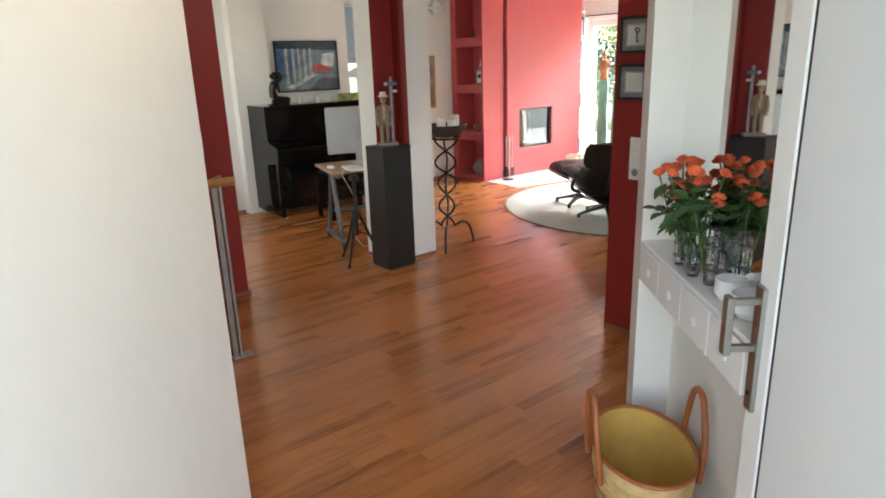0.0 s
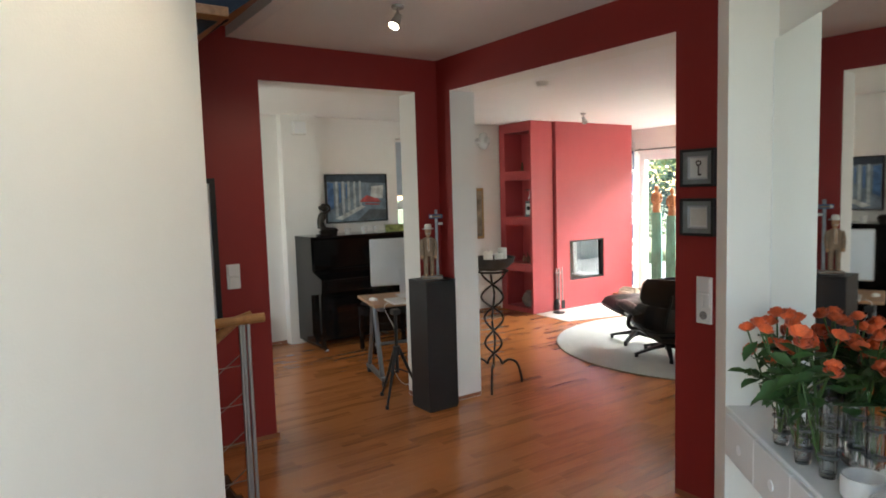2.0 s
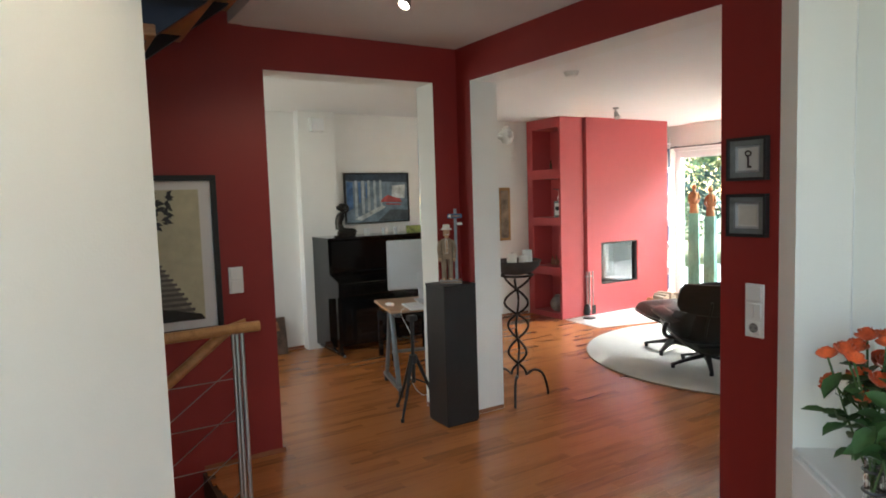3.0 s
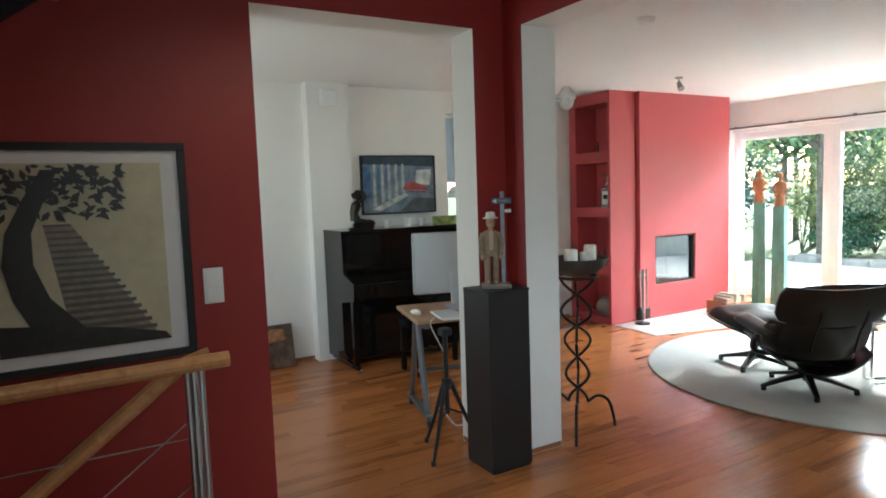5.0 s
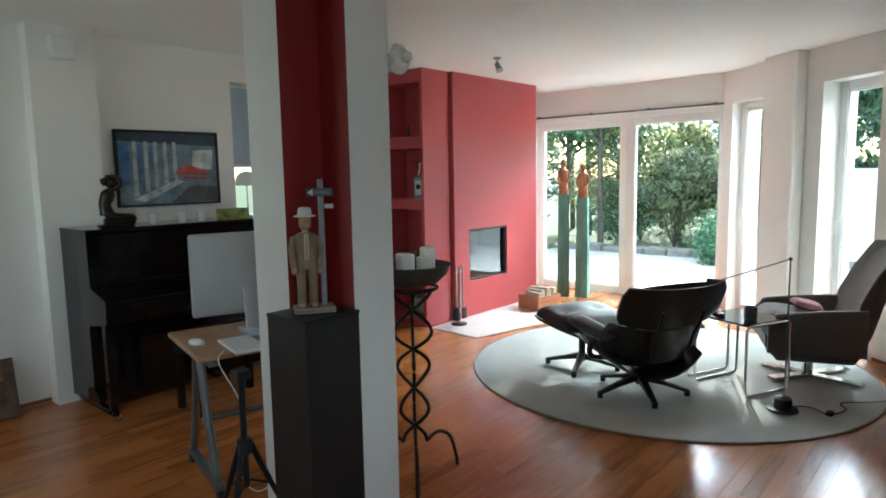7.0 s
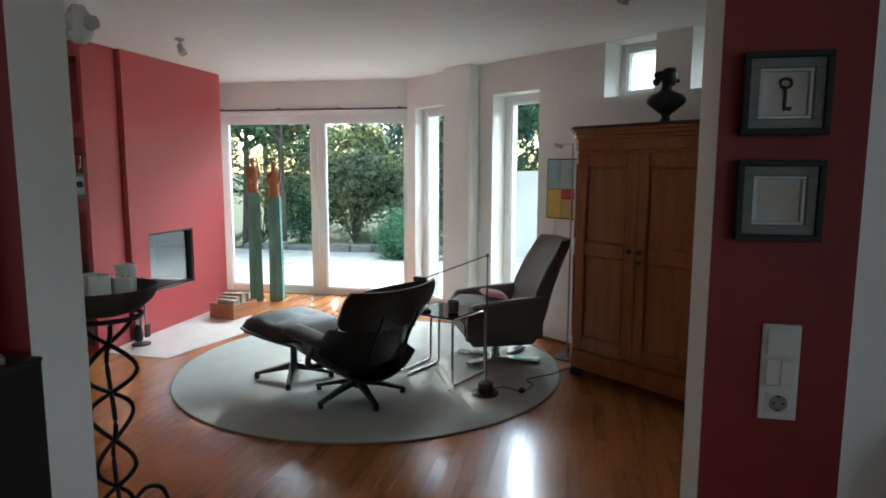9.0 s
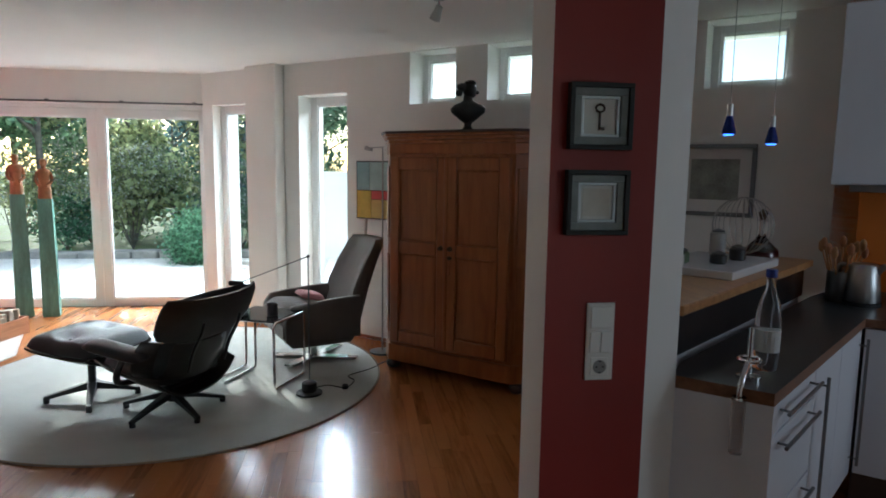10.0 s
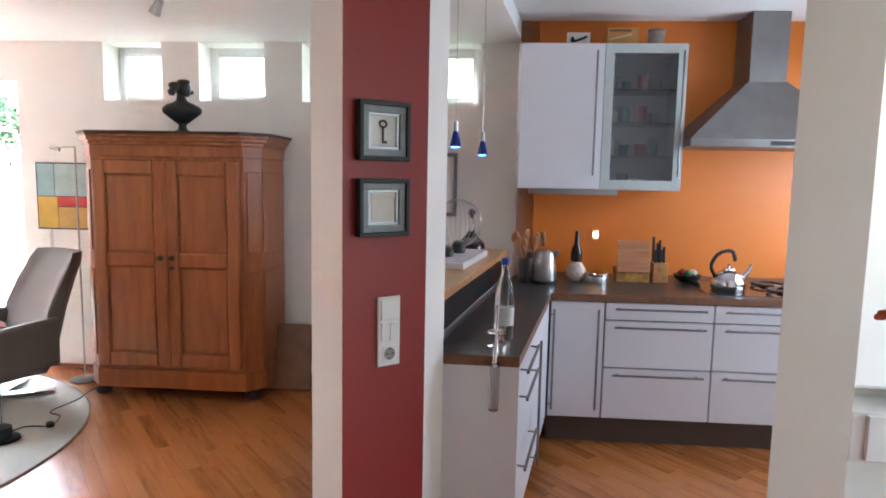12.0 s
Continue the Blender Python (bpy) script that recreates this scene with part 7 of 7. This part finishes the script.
for z in (1.64, 1.84, 2.04):
    part("glass_shelf", box(B(), U1 + 0.018, UY + 0.05, z, U2 - 0.018, 0.80, z + 0.006), CLEAR, ug)
FROST = mat("pale_green_glass_edge", (0.50, 0.56, 0.54), 0.25, vary=0.03)
bm = B()
fr_ = 0.055
for s in ((U1 + 0.002, 1.44, U1 + fr_, 2.305), (U2 - fr_, 1.44, U2 - 0.002, 2.305), (U1 + fr_, 1.44, U2 - fr_, 1.44 + fr_), (U1 + fr_, 2.305 - fr_, U2 - fr_, 2.305)):
    box(bm, s[0], UY, s[1], s[2], UY + 0.018, s[3], 0.001)
gd = part("door", bm, FROST, ug, "pale green framed glass door")
part("pane", box(B(), U1 + fr_, UY + 0.006, 1.44 + fr_, U2 - fr_, UY + 0.010, 2.305 - fr_), glass("cupboard_glass", (0.75, 0.78, 0.78), 0.02), gd)
bar_handle(gd, U2 - 0.03, 2.26, UY, 1.52, True)
rk = random.Random(4)
for z in (1.438, 1.646, 1.846, 2.046):
    for k in range(4):
        c = new("crockery")
        xx, yy = U1 + 0.085 + 0.09 * k, UY + 0.17 + 0.04 * (k % 2)
        c.matrix_basis = mk_ @ pose(xx, yy, z)
        tagged(c, "small cup or glass in the glass-fronted cupboard", "cup", "crockery in the cupboard")
        h = rk.uniform(0.06, 0.12)
        part("vessel", lathe(B(), [(0.022, 0), (0.026, 0.004), (0.034, h), (0.030, h), (0.022, 0.008), (0.003, 0.006)], 16), [CERAMIC, mat("pink_glaze", (0.5, 0.25, 0.28), 0.3), mat("pale_blue_glaze", (0.3, 0.38, 0.5), 0.3), CLEAR][rk.randrange(4)], c, smooth=40)
for nm, x, w, h, c in (("pipe_sign", 0.165, 0.07, 0.08, (0.68, 0.66, 0.62)), ("wooden_sign", 0.43, 0.095, 0.11, (0.52, 0.25, 0.07))):
    s_ = new(nm)
    s_.matrix_basis = mk_ @ pose(x, UY + 0.10, 2.31)
    tagged(s_, "small %s standing on the wall cupboard" % ("white sign with a black pipe" if nm == "pipe_sign" else "orange-brown wooden sign"), "sign")
    part("board", box(B(), -w, 0, 0, w, 0.02, h, 0.003), mat(nm + "_paint", c, 0.5), s_)
    if nm == "pipe_sign":
        b = tube(B(), arc([(0.05, -0.004, 0.055), (0.0, -0.004, 0.035), (-0.03, -0.004, 0.025)], 4), 0.006, 6)
        blob(b, (-0.038, -0.004, 0.036), 0.014, (0.9, 0.3, 1.3))
        part("pipe", b, BLACK, s_, "black painted pipe")
    else:
        part("stroke", box(B(), -0.07, -0.003, 0.05, 0.07, 0.0, 0.06, m=pose(0, 0, 0, 0, -14, 0)), mat("pale_stroke", (0.65, 0.5, 0.3), 0.5), s_)
        part("text_bar", box(B(), -0.08, -0.003, 0.085, 0.05, 0.0, 0.097), mat("dark_lettering", (0.2, 0.08, 0.03), 0.5), s_)
cj = new("storage_jar")
cj.matrix_basis = mk_ @ pose(0.635, UY + 0.12, 2.31)
tagged(cj, "dark grey round jar on the wall cupboard", "jar")
part("jar", lathe(B(), [(0.045, 0), (0.048, 0.01), (0.048, 0.085), (0.043, 0.09)], 22), GREY_CER, cj, smooth=40)
part("lid", lathe(B(), [(0.05, 0.088), (0.05, 0.098), (0.01, 0.102)], 22), GREY_METAL, cj, smooth=40)

hood = new("cooker_hood")
hood.matrix_basis = mk_
tagged(hood, "brushed-steel chimney cooker hood on the orange wall", "cooker hood")
hx = 1.30
part("canopy", sweep_quad(B(), [[(hx - w, y0, z), (hx + w, y0, z), (hx + w, 0.812, z), (hx - w, 0.812, z)] for w, y0, z in ((0.50, 0.33, 1.70), (0.50, 0.33, 1.745), (0.115, 0.55, 2.10))]), HOOD_STEEL, hood)
part("flue", box(B(), hx - 0.11, 0.555, 2.09, hx + 0.11, 0.812, HALL_H - 0.002, 0.002), HOOD_STEEL, hood)
part("control_strip", box(B(), hx - 0.05, 0.326, 1.71, hx + 0.14, 0.331, 1.735), BLACK, hood)

# pendants
BLUE = glow("blue_glass_glow", (0.05, 0.16, 1.0), 3.0)
for x, y, zb in ((0.675, -2.95, 1.635), (0.845, -3.25, 1.61)):
    p_ = thing("pendant_lamp", x, y, zb, 0, "small blue glass pendant lamp on a thin cable", "pendant lamp", "blue pendants")
    part("shade", lathe(B(), [(0.027, 0.0), (0.025, 0.016), (0.017, 0.05), (0.012, 0.07)], 20), mat("cobalt_glass", (0.01, 0.03, 0.22), 0.12), p_, "dark blue glass shade", smooth=50)
    part("bulb", lathe(B(), [(0.016, -0.004), (0.022, 0.004), (0.015, 0.012)], 16), BLUE, p_, "glowing blue rim")
    part("holder", cyl(B(), (0, 0, 0.068), (0, 0, 0.115), 0.011, seg=12), STEEL, p_)
    part("cable", cyl(B(), (0, 0, 0.11), (0, 0, HALL_H - zb - 0.11), 0.0018, seg=6), STEEL, p_)
    part("ceiling_cup", lathe(B(), [(0.012, LIVING_H - zb - 0.035), (0.03, LIVING_H - zb - 0.004), (0.03, LIVING_H - zb)], 16), STEEL, p_, smooth=40)

# framed picture on the far kitchen wall
ka = new("kitchen_picture")
km, _ = frame_of(dp(g0, -gs(2.18)), dp(g0, -gs(2.18) - 1))
ka.matrix_basis = km @ pose(0, 0, 1.44)
tagged(ka, "framed pale print on the white kitchen wall", "picture frame")
kl = 0.46
bm = B()
for s in ((0, -0.22, kl, -0.195), (0, 0.195, kl, 0.22), (0, -0.195, 0.025, 0.195), (kl - 0.025, -0.195, kl, 0.195)):
    box(bm, s[0], -0.03, s[1], s[2], -0.001, s[3], 0.002)
part("frame", bm, GREY_METAL, ka)
part("mat_board", box(B(), 0.025, -0.012, -0.195, kl - 0.025, -0.001, 0.195), MAT_CARD, ka)
part("print", box(B(), 0.09, -0.015, -0.12, kl - 0.09, -0.012, 0.13), mat("grey_green_print", (0.28, 0.29, 0.25), 0.5, vary=0.4, scale=9), ka)
ek_ = thing("wall_spot_glow", 0, 0, 0, 0, "small lit socket lamp at the orange wall", "lamp")
ek_.matrix_basis = mk_ @ pose(0.36, 0.795, 1.13)
part("bulb", blob(B(), (0, 0, 0), 0.016), glow("warm_night_light", (1.0, 0.66, 0.3), 6.0), ek_)
part("plug", box(B(), -0.02, 0.0, -0.03, 0.02, 0.02, 0.03, 0.003), PLASTIC_WHITE, ek_)
kwn, _ = frame_of(dp(ORANGE_L, -2.6), dp(ORANGE_L, -2.6, -2.3))
glazed("window_10", kwn, 0.75, 2.0, 0.95, 2.2, 0.06, 0.04, "white-framed kitchen window")


# ---------------- garden ----------------
BARK = mat("grey_brown_bark", (0.17, 0.14, 0.11), 0.9, vary=0.4, scale=10, bump=0.8, bump_scale=40)


def leaf_mat(name, colour):
    m, n, l, b = nodes_of(name)
    g = n.new("ShaderNodeNewGeometry")
    r = n.new("ShaderNodeValToRGB")
    r.color_ramp.elements[0].color = (*[c * 0.45 for c in colour], 1)
    r.color_ramp.elements[1].color = (*[min(1, c * 1.7) for c in colour], 1)
    l.new(g.outputs["Random Per Island"], r.inputs[0])
    l.new(r.outputs[0], b.inputs["Base Color"])
    b.inputs["Roughness"].default_value = 0.55
    t, mix = n.new("ShaderNodeBsdfTranslucent"), n.new("ShaderNodeMixShader")
    l.new(r.outputs[0], t.inputs[0])
    mix.inputs[0].default_value = 0.5
    l.new(b.outputs[0], mix.inputs[1])
    l.new(t.outputs[0], mix.inputs[2])
    l.new(mix.outputs[0], n["Material Output"].inputs[0])
    return m


LEAVES = {k: leaf_mat(k + "_leaves", c) for k, c in dict(dark_blue_green=(0.13, 0.21, 0.23), green=(0.21, 0.31, 0.18), yellow_green=(0.42, 0.45, 0.24), box_green=(0.13, 0.26, 0.15), pale_flower=(0.66, 0.62, 0.54), purple=(0.07, 0.045, 0.06)).items()}


def leaf_cloud(name, clumps, n, size, material, parent, seed, label=""):
    """Many small leaves spread in clumps: (x, y, z, rx, ry, rz) each."""
    rg = np.random.default_rng(seed)
    verts = np.zeros((n * 4, 3))
    pick = rg.integers(0, len(clumps), n)
    cl = np.array(clumps)[pick]
    d = rg.normal(size=(n, 3))
    d /= np.linalg.norm(d, axis=1)[:, None]
    rad = rg.uniform(0.35, 1.0, n) ** 0.5 * (1 + 0.18 * rg.normal(size=n))
    c = cl[:, :3] + d * cl[:, 3:] * rad[:, None]
    u = rg.normal(size=(n, 3))
    u /= np.linalg.norm(u, axis=1)[:, None]
    v = np.cross(u, rg.normal(size=(n, 3)))
    v /= np.linalg.norm(v, axis=1)[:, None]
    s = size * rg.uniform(0.6, 1.3, n)[:, None]
    verts[0::4], verts[1::4], verts[2::4], verts[3::4] = c - u * s, c - v * s * 0.45, c + u * s, c + v * s * 0.45
    me = bpy.data.meshes.new(name)
    me.from_pydata(verts.tolist(), [], np.arange(n * 4).reshape(n, 4).tolist())
    me.materials.append(material)
    ob = new(name, me)
    ob.parent = parent
    if label:
        ob["label"] = label
    return ob


def tree(x, y, h, spread, kind, n, seed, label, base=-0.15, low=0.35, size=0.07):
    rt = random.Random(seed)
    t = thing("tree", x, y, base, 0, label, "tree")
    bm = B()
    tube(bm, arc([(0, 0, 0), (rt.uniform(-0.1, 0.1), rt.uniform(-0.1, 0.1), h * 0.35), (rt.uniform(-0.2, 0.2), rt.uniform(-0.2, 0.2), h * 0.9)], 4), [0.03 * h / 3 * (1 - 0.085 * k) for k in range(9)], 8)
    clumps = []
    for k in range(11):
        a, z = rt.uniform(0, 6.3), h * rt.uniform(low, 0.95)
        r = spread * rt.uniform(0.35, 0.9) * (1.1 - 0.55 * z / h)
        p = (r * math.cos(a), r * math.sin(a), z)
        tube(bm, [(0, 0, z * 0.75), (p[0] * 0.5, p[1] * 0.5, z * 0.88), p], [0.02 * h / 3, 0.014 * h / 3, 0.005], 6)
        q = spread * rt.uniform(0.28, 0.5)
        clumps.append((*p, q, q, q * rt.uniform(0.6, 1.0)))
    part("trunk", bm, BARK, t)
    leaf_cloud("crown", clumps, n, size, LEAVES[kind], t, seed)
    return t


def shrub(x, y, h, w, kind, n, seed, label, base=-0.15, size=0.04, flowers=0):
    rt = random.Random(seed)
    t = thing("shrub", x, y, base, 0, label, "shrub")
    bm = B()
    clumps = []
    for k in range(9):
        a, r = rt.uniform(0, 6.3), w * rt.uniform(0.1, 0.75)
        z = h * rt.uniform(0.3, 0.9)
        tube(bm, [(0, 0, 0), (r * 0.4 * math.cos(a), r * 0.4 * math.sin(a), z * 0.6), (r * math.cos(a), r * math.sin(a), z)], [0.015, 0.01, 0.004], 5)
        q = w * rt.uniform(0.25, 0.45)
        clumps.append((r * math.cos(a), r * math.sin(a), z, q, q, h * rt.uniform(0.12, 0.25)))
    part("branches", bm, BARK, t)
    leaf_cloud("foliage", clumps, n, size, LEAVES[kind], t, seed)
    if flowers:
        leaf_cloud("blossoms", clumps, flowers * 2, size * 0.9, LEAVES["pale_flower"], t, seed + 50, "pale blossoms")
    return t


# dense crowns at x < 11 and the added tree at 12.7 block the sun
tall = [(9.8, 3.75, 7.0, 1.5, "green"), (10.6, 5.0, 7.0, 1.9, "yellow_green"), (9.4, 6.6, 6.0, 1.7, "green"), (13.2, 0.8, 4.5, 2.0, "dark_blue_green"), (13.0, 5.7, 8.0, 2.2, "green"),
        (13.8, -0.6, 4.0, 1.7, "green"), (14.5, 7.0, 8.0, 2.6, "dark_blue_green"), (11.9, 2.2, 3.4, 1.5, "yellow_green"), (13.0, 9.5, 8.0, 2.6, "green"), (15.5, 0.6, 5.0, 2.6, "dark_blue_green"), (17, 3.5, 5.0, 2.8, "dark_blue_green"), (9.0, 9.5, 6.0, 2.0, "dark_blue_green"), (12.7, 3.3, 8.0, 1.9, "yellow_green")]
for i, (x, y, h, s, k) in enumerate(tall):
    tree(x, y, h, s, k, 10500 if x < 11 else 5000, 100 + i, "%s leafy garden tree behind the patio" % ("dark" if "dark" in k else "tall green" if k == "green" else "reddish" if k == "purple" else "yellowish"), low=0.37 if x < 11 else 0.45 if x == 12.7 else 0.12, size=0.085)
low = [(10.0, 0.6, 1.7, 0.9, "green", 700), (9.9, 2.3, 1.9, 1.0, "yellow_green", 1000), (10.2, 4.2, 2.3, 1.2, "yellow_green", 0), (9.6, 5.6, 1.6, 1.0, "green", 200), (10.6, -0.9, 1.5, 0.9, "yellow_green", 300), (10.9, 1.6, 2.3, 1.0, "green", 900), (9.7, -2.2, 1.3, 0.9, "green", 0), (11.0, 3.3, 2.2, 1.1, "green", 900), (9.5, 7.4, 2.0, 1.2, "yellow_green", 0), (11.4, -2.6, 2.0, 1.1, "yellow_green", 300), (10.9, 0.2, 1.2, 0.8, "box_green", 0), (9.9, 3.3, 1.0, 0.8, "box_green", 200)]
for i, (x, y, h, w, k, f) in enumerate(low):
    shrub(x + 1.4, y * 1.2 + 0.1, h * 1.1, w * 1.25, k, 3600, 200 + i, "%s garden shrub%s beyond the patio" % ("loose green" if k == "green" else "yellow-green" if k == "yellow_green" else "dense dark green", " with pale blossoms" if f else ""), flowers=f)
bx_ = thing("clipped_shrub", 8.75, 0.98, -0.15, 0, "round clipped box shrub at the patio edge", "shrub")
part("stem", cyl(B(), (0, 0, 0), (0, 0, 0.4), 0.03), BARK, bx_)
leaf_cloud("foliage", [(0, 0, 0.45, 0.52, 0.52, 0.50)], 9000, 0.03, LEAVES["box_green"], bx_, 7)
STONE_G = mat("grey_garden_stone", (0.30, 0.28, 0.25), 0.85, vary=0.25, scale=6, bump=0.6, bump_scale=25)
pe = thing("planting_edge", 0, 0, 0, 0, "low stone edging around the planting bed", "stone edging")
rs = random.Random(12)
for k in range(14):
    x, y = 9.25 + 0.1 * rs.random(), -1.6 + 0.42 * k
    part("stone", box(B(), x - 0.14, y, -0.16, x + 0.14, y + 0.40, 0.06 + 0.05 * rs.random(), 0.03, 2), STONE_G, pe)
pb = thing("paving", 0, 0, 0, 0, "large pale stone slabs of the patio", "paving", kind="structure")
slab = box(B(), -0.295, -0.295, 0, 0.295, 0.295, 0.03, 0.004)
first = part("slab", slab, PAVING, pb)
for i in range(6):
    for j in range(11):
        x, y = 5.85 + 0.6 * i, -1.9 + 0.6 * j
        ob = first if (i, j) == (0, 0) else new("slab", first.data)
        ob.parent = pb
        ob.matrix_basis = pose(x, y, -0.06 + 0.004 * rs.random())
bm = B()
blob(bm, (0, 0, 0.10), 0.11, (1.3, 0.8, 0.9), 0.15)
blob(bm, (0.03, 0, 0.25), 0.09, (0.8, 0.8, 1.2), 0.1)
blob(bm, (0.02, 0, 0.39), 0.055, (1, 1, 1.1))
tube(bm, arc([(-0.05, 0.05, 0.10), (-0.25, 0.10, 0.10), (-0.42, 0.08, 0.04)], 4), 0.04, 8)
gs_ = link("garden_statue", bm, STONE_G, smooth=60)
gs_.matrix_basis = pose(8.0, 0.42, -0.03, 0, 0, 100)
tagged(gs_, "grey stone seated figure on the patio", "statue")
# white neighbouring garden wall seen through the narrow door
bm = box(B(), 0, 0, -0.2, 3.2, -0.2, 1.42, m=frame_of((8.75, -3.2), (9.25, 0.0))[0])
tagged(link("garden_wall", bm, WHITE), "sunlit white garden wall", "wall", kind="structure")


# ---------------- parquet strips ----------------
def inside(x, y, poly):
    r = False
    for (x0, y0), (x1, y1) in zip(poly, poly[1:] + poly[:1]):
        if (y0 > y) != (y1 > y) and x < (x1 - x0) * (y - y0) / (y1 - y0) + x0:
            r = not r
    return r


FLOOR_POLY = [(-1.80, 0.05), (-1.80, -0.95), (-4.5, -0.95), (-4.5, -4.2), dp(HINGE, -0.25, -1.9), dp(HINGE, -0.25, 0.1), (-1.2, -4.6), (0.2, -6.0), (5.3, 0.0), (5.35, 2.7), (-2.4, 2.7), (-2.4, 0.05)]
SW_, SL_ = 0.072, 0.55
strip = None
rest_v, rest_f = [], []
near = 0
rp = random.Random(21)
for j in range(int((2.7 + 6.4) / SW_)):
    y = -6.4 + SW_ * (j + 0.5)
    x = -4.3 + rp.uniform(0, SL_)
    while x < 5.4:
        hx_, hy_ = SL_ / 2 - 0.0004, SW_ / 2 - 0.0004
        ins = [q for q in [x - hx_ + 2 * hx_ * k / 12 for k in range(13)] if inside(q, y, FLOOR_POLY)]
        if len(ins) == 13 and near < 300 and -1.5 < x < 0.7 and -2.6 < y < 0.3:
            near += 1
            if strip is None:
                strip = link("strip", box(B(), -hx_, -hy_, -0.012, hx_, hy_, 0), PARQUET, floor)
                ob = strip
            else:
                ob = new("strip", strip.data)
                ob.parent = floor
            ob.matrix_basis = pose(x, y, 0)
        elif len(ins) > 1:
            k = len(rest_v)
            rest_v += [(q, y + b * hy_, z) for z in (-0.012, 0.0) for q, b in ((ins[0], -1), (ins[-1], -1), (ins[-1], 1), (ins[0], 1))]
            rest_f += [(k + 4, k + 5, k + 6, k + 7), (k, k + 1, k + 5, k + 4), (k + 1, k + 2, k + 6, k + 5), (k + 2, k + 3, k + 7, k + 6), (k + 3, k, k + 4, k + 7)]
        x += SL_
me = bpy.data.meshes.new("strips")
me.from_pydata(rest_v, [], rest_f)
me.materials.append(PARQUET)
strips = new("strips", me)
strips.parent = floor
strips["kind"] = "stuff"
